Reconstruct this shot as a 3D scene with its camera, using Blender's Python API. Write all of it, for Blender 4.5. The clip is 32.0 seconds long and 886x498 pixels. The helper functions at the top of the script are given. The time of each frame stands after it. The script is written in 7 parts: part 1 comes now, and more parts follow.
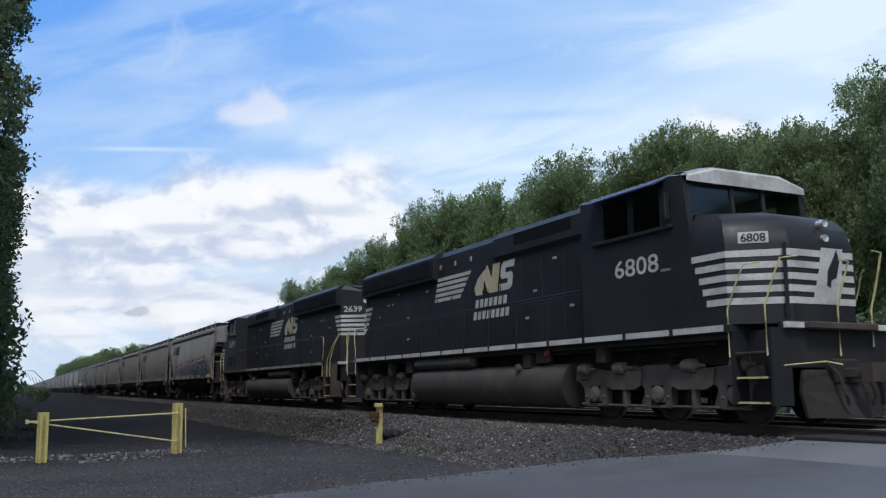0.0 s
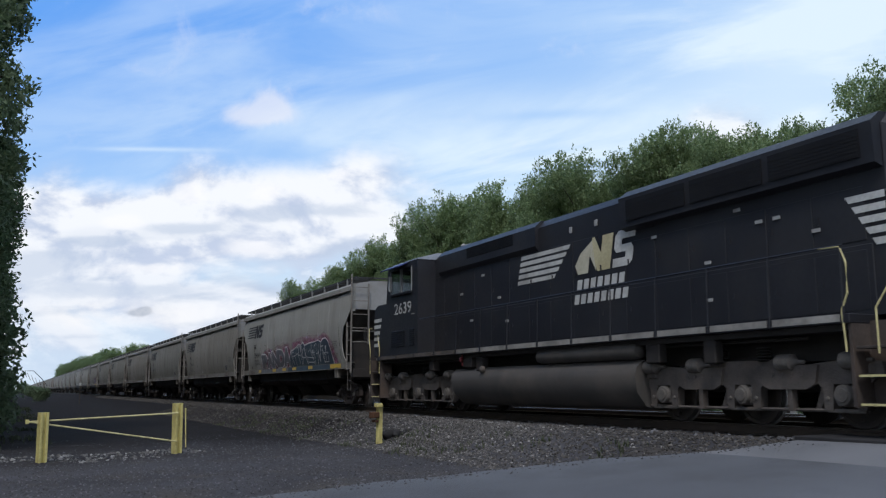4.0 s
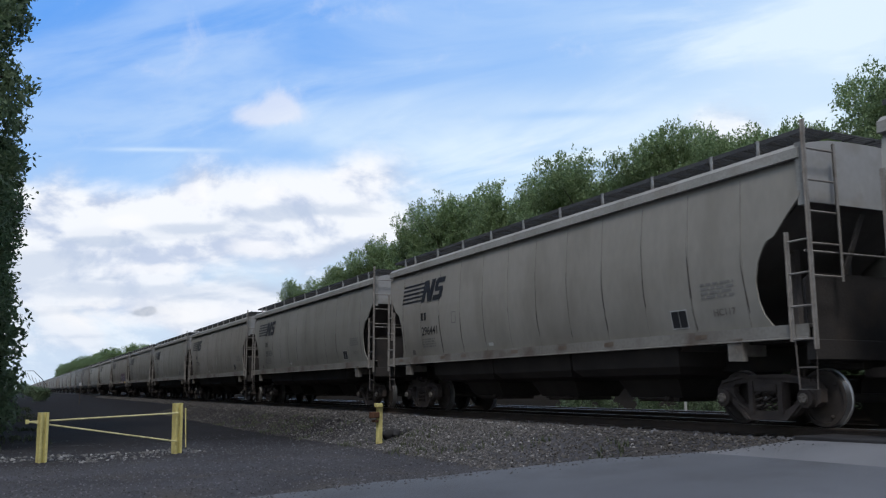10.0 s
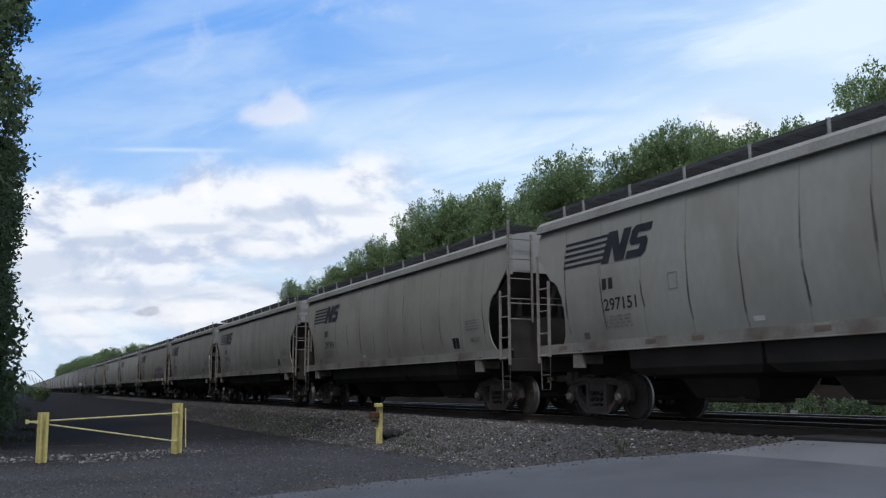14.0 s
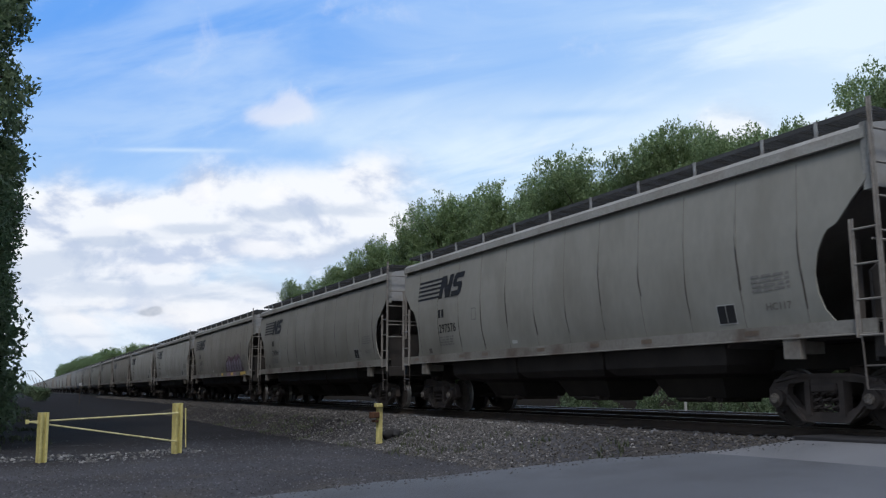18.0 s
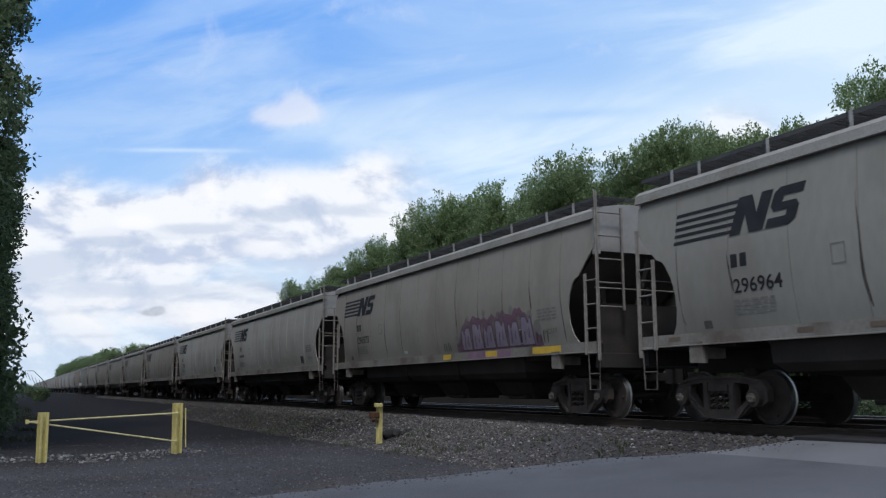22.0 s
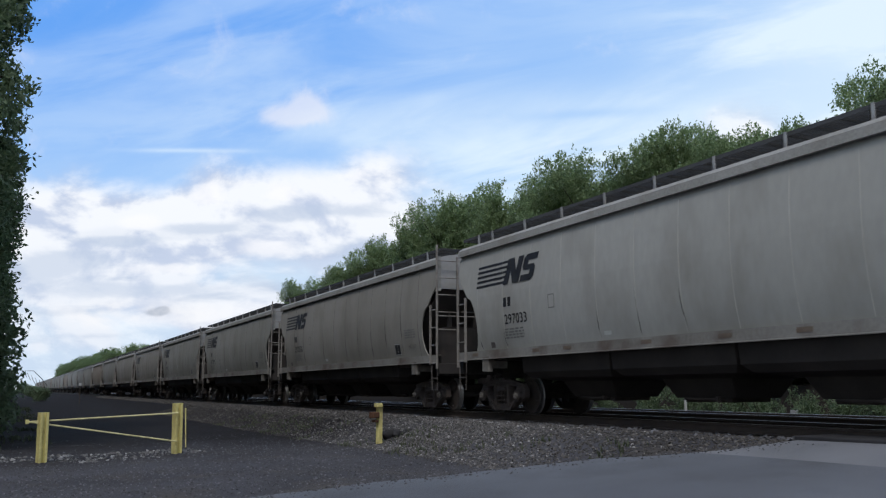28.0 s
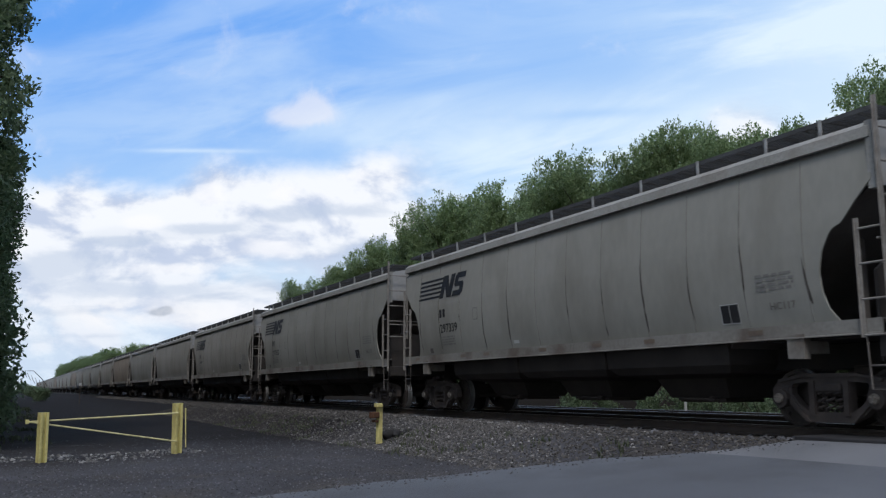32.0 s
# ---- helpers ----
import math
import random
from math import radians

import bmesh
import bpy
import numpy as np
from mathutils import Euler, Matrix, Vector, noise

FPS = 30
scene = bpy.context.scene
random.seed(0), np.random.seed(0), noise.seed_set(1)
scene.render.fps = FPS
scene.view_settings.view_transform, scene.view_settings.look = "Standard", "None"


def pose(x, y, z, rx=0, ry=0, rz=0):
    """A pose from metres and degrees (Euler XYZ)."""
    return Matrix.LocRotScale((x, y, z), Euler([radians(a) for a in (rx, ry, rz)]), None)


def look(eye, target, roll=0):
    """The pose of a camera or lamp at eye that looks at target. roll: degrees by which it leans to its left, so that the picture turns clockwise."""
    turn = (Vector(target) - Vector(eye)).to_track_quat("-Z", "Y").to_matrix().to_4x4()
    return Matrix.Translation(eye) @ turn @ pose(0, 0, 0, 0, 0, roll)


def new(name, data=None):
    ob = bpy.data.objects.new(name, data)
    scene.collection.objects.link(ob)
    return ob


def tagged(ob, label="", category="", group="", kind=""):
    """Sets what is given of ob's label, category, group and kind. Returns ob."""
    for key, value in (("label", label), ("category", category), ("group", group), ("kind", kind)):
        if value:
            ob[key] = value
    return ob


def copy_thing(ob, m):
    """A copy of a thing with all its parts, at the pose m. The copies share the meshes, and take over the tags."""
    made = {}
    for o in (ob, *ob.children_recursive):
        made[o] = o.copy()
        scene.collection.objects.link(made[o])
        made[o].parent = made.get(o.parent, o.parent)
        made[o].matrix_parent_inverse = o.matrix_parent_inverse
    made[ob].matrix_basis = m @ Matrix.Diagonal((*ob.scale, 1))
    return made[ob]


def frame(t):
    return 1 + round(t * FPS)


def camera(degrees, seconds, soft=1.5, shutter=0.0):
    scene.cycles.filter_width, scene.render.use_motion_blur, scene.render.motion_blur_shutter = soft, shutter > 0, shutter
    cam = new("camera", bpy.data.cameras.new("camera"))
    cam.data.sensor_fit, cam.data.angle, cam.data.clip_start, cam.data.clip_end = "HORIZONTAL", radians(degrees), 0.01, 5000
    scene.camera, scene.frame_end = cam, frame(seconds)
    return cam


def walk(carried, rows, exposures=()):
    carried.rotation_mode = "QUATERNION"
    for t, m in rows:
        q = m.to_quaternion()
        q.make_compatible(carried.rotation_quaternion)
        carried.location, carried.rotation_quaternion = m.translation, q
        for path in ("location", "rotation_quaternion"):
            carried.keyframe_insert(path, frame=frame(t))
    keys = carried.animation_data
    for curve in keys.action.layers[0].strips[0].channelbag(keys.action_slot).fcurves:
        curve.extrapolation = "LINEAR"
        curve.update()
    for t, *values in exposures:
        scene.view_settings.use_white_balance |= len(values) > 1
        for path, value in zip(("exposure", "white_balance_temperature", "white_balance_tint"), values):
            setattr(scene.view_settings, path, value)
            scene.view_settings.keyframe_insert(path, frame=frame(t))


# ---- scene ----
EXPO = 0.96
SKY_STRENGTH, SUN_STRENGTH = 0.12, 1.0
CLOUD_COLOR = (2.45, 2.7, 3.2, 1.0)
# ---- camera: it stands still beside a level crossing ----
cam = camera(53.63, 32.0, soft=1.25, shutter=0.12)
EYE = (0.0, 0.0, 0.619)
YAW, PIT = radians(25.787), radians(9.090)
AIM = (EYE[0] - math.cos(YAW) * math.cos(PIT), EYE[1] + math.sin(YAW) * math.cos(PIT), EYE[2] + math.sin(PIT))
STILL = look(EYE, AIM, -0.173)
walk(cam, [(0.0, STILL), (32.0, STILL)], exposures=[(0.0, EXPO), (32.0, EXPO)])

# ---- the train's run: metres along the track, z = 0 at the rail head ----
TRACK_Y = 12.42
TRACK2_Y = 16.55
CAR_L = 18.30
RUN = (79.4649, 5.54066, 0.302494, -0.309016, 0.0782)


def run(t):
    s = (t - 9.0) / 12.0
    return sum(c * s ** (i + 1) for i, c in enumerate(RUN))


# ---- world and sun: broken cloud, a veiled sun high behind the camera ----
SUN_ELEV, SUN_AZ = radians(54), radians(-32)
world = bpy.data.worlds.new("sky")
scene.world = world
world.use_nodes = True
wn, wl = world.node_tree.nodes, world.node_tree.links
sky = wn.new("ShaderNodeTexSky")
sky.sky_type = "NISHITA"
sky.sun_disc = False
sky.sun_elevation, sky.sun_rotation = SUN_ELEV, radians(90) - SUN_AZ
sky.air_density, sky.dust_density, sky.ozone_density = 1.0, 0.6, 1.6
wn["Background"].inputs[1].default_value = SKY_STRENGTH
cover = wn.new("ShaderNodeTexNoise")
cover.inputs["Scale"].default_value, cover.inputs["Detail"].default_value = 2.2, 5.0
wtc = wn.new("ShaderNodeTexCoord")
wl.new(wtc.outputs["Generated"], cover.inputs["Vector"])
gap = wn.new("ShaderNodeMapRange")
gap.inputs["From Min"].default_value, gap.inputs["From Max"].default_value = 0.36, 0.58
wl.new(cover.outputs["Fac"], gap.inputs["Value"])
wmix = wn.new("ShaderNodeMix")
wmix.data_type = "RGBA"
wmix.inputs[7].default_value = CLOUD_COLOR
wl.new(gap.outputs[0], wmix.inputs[0]), wl.new(sky.outputs[0], wmix.inputs[6])
wl.new(wmix.outputs[2], wn["Background"].inputs[0])

sun = new("sun", bpy.data.lights.new("sun", "SUN"))
sun.data.energy, sun.data.angle, sun.data.color = SUN_STRENGTH, radians(12), (1.0, 0.985, 0.97)
sun.matrix_world = look((0, 0, 100), (-100 * math.cos(SUN_AZ) / math.tan(SUN_ELEV), -100 * math.sin(SUN_AZ) / math.tan(SUN_ELEV), 0))


# ---- materials ----
def mk(name, c1, c2=None, scale=3.0, rough=0.6, metal=0.0, bump=0.0, bscale=40.0, fine=25.0, stain=None, stain_scale=0.6, stain_amt=0.5, stretch=(1, 1, 1), rvar=0.15, perobj=0.0, coat=0.0, spec=0.35, grain=(0.82, 1.08)):
    """Base colour that varies at two scales, an optional stain layer, roughness variation and fine relief."""
    m = bpy.data.materials.new(name)
    m.use_nodes = True
    n, l = m.node_tree.nodes, m.node_tree.links
    b = n["Principled BSDF"]
    b.inputs["Specular IOR Level"].default_value = spec
    c2 = c2 or tuple(v * 0.75 for v in c1)
    tc = n.new("ShaderNodeTexCoord")
    mp = n.new("ShaderNodeMapping")
    mp.inputs["Scale"].default_value = stretch
    l.new(tc.outputs["Object"], mp.inputs[0])

    def ns(sc, detail=4.0):
        t = n.new("ShaderNodeTexNoise")
        t.inputs["Scale"].default_value, t.inputs["Detail"].default_value = sc, detail
        l.new(mp.outputs[0], t.inputs["Vector"])
        return t.outputs["Fac"]

    def ramp(src, a, z):
        r = n.new("ShaderNodeMapRange")
        r.inputs["From Min"].default_value, r.inputs["From Max"].default_value = a, z
        l.new(src, r.inputs["Value"])
        return r.outputs[0]

    def mix(f, a, z):
        x = n.new("ShaderNodeMix")
        x.data_type = "RGBA"
        if isinstance(f, float):
            x.inputs[0].default_value = f
        else:
            l.new(f, x.inputs[0])
        for v, i in ((a, 6), (z, 7)):
            if isinstance(v, tuple):
                x.inputs[i].default_value = (*v, 1)
            else:
                l.new(v, x.inputs[i])
        return x.outputs[2]

    big = ns(scale)
    col = mix(ramp(big, 0.35, 0.68), c1, c2)
    small = ns(fine)
    dk = mix(ramp(small, 0.3, 0.75), (grain[0],) * 3, (grain[1],) * 3)
    mul = n.new("ShaderNodeMix")
    mul.data_type, mul.blend_type = "RGBA", "MULTIPLY"
    mul.inputs[0].default_value = 1.0
    l.new(col, mul.inputs[6]), l.new(dk, mul.inputs[7])
    col = mul.outputs[2]
    if stain:
        s = ramp(ns(stain_scale, 6.0), 0.52, 0.72)
        mu = n.new("ShaderNodeMath")
        mu.operation = "MULTIPLY"
        mu.inputs[1].default_value = stain_amt
        l.new(s, mu.inputs[0])
        col = mix(mu.outputs[0], col, stain)
    if perobj:
        oi = n.new("ShaderNodeObjectInfo")
        hv = n.new("ShaderNodeHueSaturation")
        l.new(col, hv.inputs["Color"])
        l.new(ramp(oi.outputs["Random"], -1 / perobj * (1 - perobj) * 0.5, 1 / perobj * (1 + perobj) * 0.5), hv.inputs["Value"])
        col = hv.outputs[0]
        mr = hv.inputs["Value"].links[0].from_node
        mr.inputs["From Min"].default_value, mr.inputs["From Max"].default_value = 0, 1
        mr.inputs["To Min"].default_value, mr.inputs["To Max"].default_value = 1 - perobj, 1 + perobj
    l.new(col, b.inputs["Base Color"])
    rr = n.new("ShaderNodeMapRange")
    rr.inputs["To Min"].default_value, rr.inputs["To Max"].default_value = max(0.02, rough - rvar), min(1, rough + rvar)
    l.new(small, rr.inputs["Value"])
    l.new(rr.outputs[0], b.inputs["Roughness"])
    b.inputs["Metallic"].default_value = metal
    b.inputs["Coat Weight"].default_value = coat
    if bump:
        bp = n.new("ShaderNodeBump")
        bp.inputs["Strength"].default_value, bp.inputs["Distance"].default_value = min(1.0, bump), 0.02
        l.new(ns(bscale, 5.0), bp.inputs["Height"])
        l.new(bp.outputs[0], b.inputs["Normal"])
    return m


def leafmat(name, c1, c2, trans=0.35):
    m = bpy.data.materials.new(name)
    m.use_nodes = True
    n, l = m.node_tree.nodes, m.node_tree.links
    b = n["Principled BSDF"]
    g = n.new("ShaderNodeNewGeometry")
    x = n.new("ShaderNodeMix")
    x.data_type = "RGBA"
    x.inputs[6].default_value, x.inputs[7].default_value = (*c1, 1), (*c2, 1)
    l.new(g.outputs["Random Per Island"], x.inputs[0])
    l.new(x.outputs[2], b.inputs["Base Color"])
    b.inputs["Roughness"].default_value = 0.55
    t = n.new("ShaderNodeBsdfTranslucent")
    l.new(x.outputs[2], t.inputs["Color"])
    ms = n.new("ShaderNodeMixShader")
    ms.inputs[0].default_value = trans
    l.new(b.outputs[0], ms.inputs[1]), l.new(t.outputs[0], ms.inputs[2])
    l.new(ms.outputs[0], n["Material Output"].inputs[0])
    return m


def hazemat(name, c):
    """Thin overspray that fades out in speckles."""
    m = bpy.data.materials.new(name)
    m.use_nodes = True
    n, l = m.node_tree.nodes, m.node_tree.links
    n["Principled BSDF"].inputs["Base Color"].default_value = (*c, 1)
    n["Principled BSDF"].inputs["Roughness"].default_value = 0.7
    tc, t, r = n.new("ShaderNodeTexCoord"), n.new("ShaderNodeTexNoise"), n.new("ShaderNodeMapRange")
    l.new(tc.outputs["Object"], t.inputs["Vector"])
    t.inputs["Scale"].default_value, t.inputs["Detail"].default_value = 1.8, 8.0
    l.new(t.outputs["Fac"], r.inputs["Value"])
    r.inputs["From Min"].default_value, r.inputs["From Max"].default_value = 0.36, 0.62
    r.inputs["To Max"].default_value = 0.5
    tr, ms = n.new("ShaderNodeBsdfTransparent"), n.new("ShaderNodeMixShader")
    l.new(r.outputs[0], ms.inputs[0]), l.new(tr.outputs[0], ms.inputs[1]), l.new(n["Principled BSDF"].outputs[0], ms.inputs[2])
    l.new(ms.outputs[0], n["Material Output"].inputs[0])
    return m


def glassmat(name, tint):
    m = bpy.data.materials.new(name)
    m.use_nodes = True
    b = m.node_tree.nodes["Principled BSDF"]
    b.inputs["Base Color"].default_value = (*tint, 1)
    b.inputs["Roughness"].default_value = 0.03
    b.inputs["Transmission Weight"].default_value = 1.0
    b.inputs["IOR"].default_value = 1.3
    return m


M_HOP = [mk("hopper_paint_" + w, c, c2, 0.35, 0.75, 0, 0.05, 5, 7, stain=(0.10, 0.085, 0.065), stain_scale=0.7, stain_amt=0.30, stretch=(1.0, 1.0, 0.45), spec=0.12, grain=(0.93, 1.04)) for w, c, c2 in (
    ("grey", (0.262, 0.257, 0.232), (0.224, 0.219, 0.194)), ("warm", (0.270, 0.257, 0.230), (0.227, 0.214, 0.187)), ("light", (0.335, 0.332, 0.308), (0.295, 0.290, 0.264)), ("olive", (0.254, 0.248, 0.224), (0.215, 0.209, 0.186)))]
M_ENDP = mk("pale_end_paint", (0.30, 0.302, 0.297), (0.25, 0.25, 0.245), 0.8, 0.7, 0, 0.05, 9, 10, stain=(0.16, 0.13, 0.10), stain_scale=1.2, stain_amt=0.4, spec=0.15, grain=(0.93, 1.04))
M_DIRTYW = mk("dirty_white_edge", (0.30, 0.285, 0.26), (0.17, 0.16, 0.145), 1.2, 0.7, 0, 0.05, 20, 16, stain=(0.06, 0.05, 0.045), stain_scale=1.6, stain_amt=0.8)
# tan for some far cars: warm sunlight put into the paint
M_HOPSUN = mk("hopper_paint_tan", (0.24, 0.205, 0.165), (0.20, 0.165, 0.13), 0.35, 0.8, 0, 0.05, 5, 7, stain=(0.085, 0.07, 0.055), stain_amt=0.4, spec=0.12, grain=(0.93, 1.04))
M_CHORD = mk("hopper_edge_paint", (0.285, 0.28, 0.26), (0.235, 0.23, 0.21), 0.8, 0.75, 0, 0.05, 15, 20, stain=(0.13, 0.095, 0.07), stain_scale=1.4, stain_amt=0.5, spec=0.15)
M_SILL = mk("grimy_sill_paint", (0.205, 0.198, 0.18), (0.15, 0.14, 0.125), 0.7, 0.8, 0, 0.1, 12, 14, stain=(0.07, 0.048, 0.036), stain_scale=1.1, stain_amt=0.75, spec=0.12)
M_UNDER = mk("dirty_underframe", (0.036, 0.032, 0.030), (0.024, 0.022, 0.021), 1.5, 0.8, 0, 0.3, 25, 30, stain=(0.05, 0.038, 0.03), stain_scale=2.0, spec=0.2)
# hopper bays: the shade beneath the car is put into this near-black colour
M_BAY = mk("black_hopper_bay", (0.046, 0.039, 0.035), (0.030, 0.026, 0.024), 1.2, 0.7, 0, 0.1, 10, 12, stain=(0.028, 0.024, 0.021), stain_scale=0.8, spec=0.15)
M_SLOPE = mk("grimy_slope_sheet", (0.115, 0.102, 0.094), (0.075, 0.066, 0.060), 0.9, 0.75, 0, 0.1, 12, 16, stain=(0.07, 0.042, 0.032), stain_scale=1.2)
M_DUST = mk("dust_grey_casting", (0.15, 0.135, 0.12), (0.09, 0.08, 0.072), 3.0, 0.85, 0.0, 0.3, 30, 30, stain=(0.06, 0.05, 0.045), stain_scale=4.0, spec=0.2)
M_TRUCK = mk("rusty_cast_steel", (0.068, 0.056, 0.050), (0.044, 0.037, 0.034), 3.0, 0.8, 0.0, 0.4, 30, 35, stain=(0.05, 0.036, 0.029), stain_scale=4.0, spec=0.2)
M_WELL = mk("rust_brown_plate", (0.082, 0.066, 0.058), (0.052, 0.043, 0.039), 1.5, 0.8, 0, 0.2, 20, 20, stain=(0.11, 0.075, 0.055), stain_scale=2.2, spec=0.15)
M_CAP = mk("dusty_bearing_cap", (0.20, 0.18, 0.16), (0.12, 0.105, 0.09), 6.0, 0.6, 0.2, 0.1, 30, 30)
M_LTRUCK = mk("dusty_locomotive_casting", (0.105, 0.09, 0.08), (0.062, 0.054, 0.049), 2.0, 0.85, 0.0, 0.4, 30, 30, stain=(0.13, 0.10, 0.08), stain_scale=3.0, spec=0.25)
M_LADDER = mk("grimy_ladder_paint", (0.25, 0.235, 0.215), (0.15, 0.135, 0.12), 3.0, 0.6, 0.0, 0.1, 30, 30, stain=(0.10, 0.07, 0.05), stain_scale=4.0)
M_WHEEL = mk("wheel_steel", (0.048, 0.039, 0.033), (0.032, 0.027, 0.025), 4.0, 0.75, 0.0, 0.2, 40, 40, spec=0.25)
M_TREAD = mk("bright_worn_steel", (0.45, 0.44, 0.43), (0.35, 0.34, 0.33), 3.0, 0.35, 0.9, 0.05, 60, 60)
M_GRATE = mk("running_board_steel", (0.085, 0.085, 0.085), (0.06, 0.06, 0.06), 2.0, 0.7, 0.3, 0.5, 60, 50)
M_GALV = mk("galvanised_steel", (0.42, 0.42, 0.41), (0.34, 0.34, 0.33), 3.0, 0.55, 0.3, 0.05, 30, 30, stain=(0.15, 0.1, 0.07), stain_scale=3.0)
M_MARK = mk("stencil_black", (0.014, 0.014, 0.016), (0.024, 0.024, 0.025), 3.0, 0.6)
M_MARKW = mk("stencil_white", (0.45, 0.45, 0.43), (0.36, 0.36, 0.34), 3.0, 0.6)
M_BLACK = mk("locomotive_black_paint", (0.0165, 0.017, 0.0215), (0.025, 0.0255, 0.030), 0.7, 0.46, 0, 0.05, 5, 12, stain=(0.038, 0.035, 0.033), stain_scale=0.8, stain_amt=0.4, spec=0.30)
M_BLACK2 = mk("locomotive_grille", (0.009, 0.009, 0.0105), (0.013, 0.013, 0.014), 2.0, 0.7, 0.0, 0.2, 50, 30, spec=0.15)
M_WHITE = mk("locomotive_white_paint", (0.52, 0.52, 0.50), (0.42, 0.42, 0.40), 2.0, 0.5, 0, 0.03, 20, 14, stain=(0.25, 0.22, 0.18), stain_scale=2.0, stain_amt=0.4)
M_CREAM = mk("cream_emblem_paint", (0.52, 0.49, 0.38), (0.43, 0.40, 0.30), 2.0, 0.5)
M_GOLD = mk("gold_emblem_paint", (0.50, 0.45, 0.28), (0.42, 0.37, 0.22), 2.0, 0.5)
M_YEL = mk("safety_yellow_paint", (0.60, 0.53, 0.21), (0.48, 0.41, 0.16), 4.0, 0.5, 0, 0.06, 30, 25, stain=(0.20, 0.15, 0.08), stain_scale=5.0, stain_amt=0.5)
M_RAIL = mk("pale_yellow_rail_paint", (0.60, 0.54, 0.27), (0.46, 0.40, 0.19), 4.0, 0.5, 0, 0.04, 30, 25, stain=(0.16, 0.12, 0.07), stain_scale=5.0, stain_amt=0.6)
M_RED = mk("red_valve_paint", (0.16, 0.03, 0.035), (0.11, 0.022, 0.026), 4.0, 0.5)
M_BLUE = mk("awning_blue", (0.035, 0.05, 0.16), (0.028, 0.04, 0.13), 2.0, 0.5)
M_TANK = mk("dusty_fuel_tank", (0.070, 0.063, 0.057), (0.048, 0.044, 0.041), 0.8, 0.75, 0, 0.1, 12, 16, stain=(0.13, 0.11, 0.09), stain_scale=0.9)
M_GLASS = glassmat("window_glass", (0.55, 0.62, 0.66))
M_LENS = mk("headlight_lens", (0.8, 0.8, 0.78), (0.7, 0.7, 0.68), 5.0, 0.12, 0.6)
M_ROOF = mk("silver_cab_roof", (0.36, 0.38, 0.43), (0.28, 0.30, 0.34), 1.5, 0.5, 0.2, 0.05, 20, 14)
M_STEEL = mk("rail_steel", (0.06, 0.045, 0.035), (0.04, 0.032, 0.028), 2.0, 0.75, 0.3, 0.2, 30, 25)
M_TIE = mk("weathered_tie", (0.06, 0.05, 0.042), (0.04, 0.035, 0.03), 2.0, 0.9, 0, 0.5, 30, 40, stretch=(1, 0.15, 1), perobj=0.3)
M_GROUND = mk("gravel_and_dirt", (0.072, 0.071, 0.078), (0.044, 0.043, 0.047), 0.35, 0.95, 0, 0.9, 22, 14, stain=(0.080, 0.070, 0.061), stain_scale=0.7, stain_amt=0.6, spec=0.06)


def add_dark_ground(m):
    """Near-black colour over the ground beyond the gate, with a ragged limit."""
    n, l = m.node_tree.nodes, m.node_tree.links
    b = n["Principled BSDF"]
    old = b.inputs["Base Color"].links[0].from_socket
    tc, sp, t = n.new("ShaderNodeTexCoord"), n.new("ShaderNodeSeparateXYZ"), n.new("ShaderNodeTexNoise")
    l.new(tc.outputs["Object"], sp.inputs[0]), l.new(tc.outputs["Object"], t.inputs["Vector"])
    t.inputs["Scale"].default_value, t.inputs["Detail"].default_value = 0.5, 6.0
    ad, r, x = n.new("ShaderNodeMath"), n.new("ShaderNodeMapRange"), n.new("ShaderNodeMix")
    ad.operation = "MULTIPLY_ADD"
    ad.inputs[1].default_value = 7.0
    l.new(t.outputs["Fac"], ad.inputs[0]), l.new(sp.outputs[0], ad.inputs[2])
    r.inputs["From Min"].default_value, r.inputs["From Max"].default_value = -15.5, -25.0
    l.new(ad.outputs[0], r.inputs["Value"])
    x.data_type = "RGBA"
    x.inputs[7].default_value = (0.0155, 0.0135, 0.0125, 1)
    l.new(r.outputs[0], x.inputs[0]), l.new(old, x.inputs[6])
    # near-black tone on the bank beyond the tracks: the wood's shade put into colour
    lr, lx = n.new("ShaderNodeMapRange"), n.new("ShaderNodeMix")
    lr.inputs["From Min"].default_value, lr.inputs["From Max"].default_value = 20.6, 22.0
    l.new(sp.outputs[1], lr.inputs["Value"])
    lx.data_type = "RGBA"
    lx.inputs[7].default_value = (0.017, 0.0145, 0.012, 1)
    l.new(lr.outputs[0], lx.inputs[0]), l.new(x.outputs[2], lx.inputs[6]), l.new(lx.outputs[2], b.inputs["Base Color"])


add_dark_ground(M_GROUND)
M_ROAD = mk("worn_asphalt", (0.112, 0.118, 0.132), (0.074, 0.077, 0.086), 0.28, 0.85, 0, 0.35, 120, 60, stain=(0.055, 0.056, 0.06), stain_scale=0.8, stain_amt=0.7)
M_APRON = mk("pale_patched_asphalt", (0.165, 0.168, 0.178), (0.125, 0.128, 0.136), 0.6, 0.88, 0, 0.35, 110, 50, stain=(0.09, 0.09, 0.093), stain_scale=0.9, stain_amt=0.6)
M_CONC = mk("crossing_concrete", (0.16, 0.163, 0.168), (0.12, 0.122, 0.126), 0.9, 0.85, 0, 0.25, 70, 40, stain=(0.08, 0.078, 0.075))
M_RUBBER = mk("dirty_black_rubber", (0.034, 0.033, 0.034), (0.024, 0.023, 0.024), 1.2, 0.8, 0, 0.2, 40, 30, spec=0.15)
M_WOOD = mk("bark", (0.07, 0.055, 0.042), (0.045, 0.036, 0.028), 2.0, 0.95, 0, 0.8, 14, 25, stretch=(1, 1, 0.25))
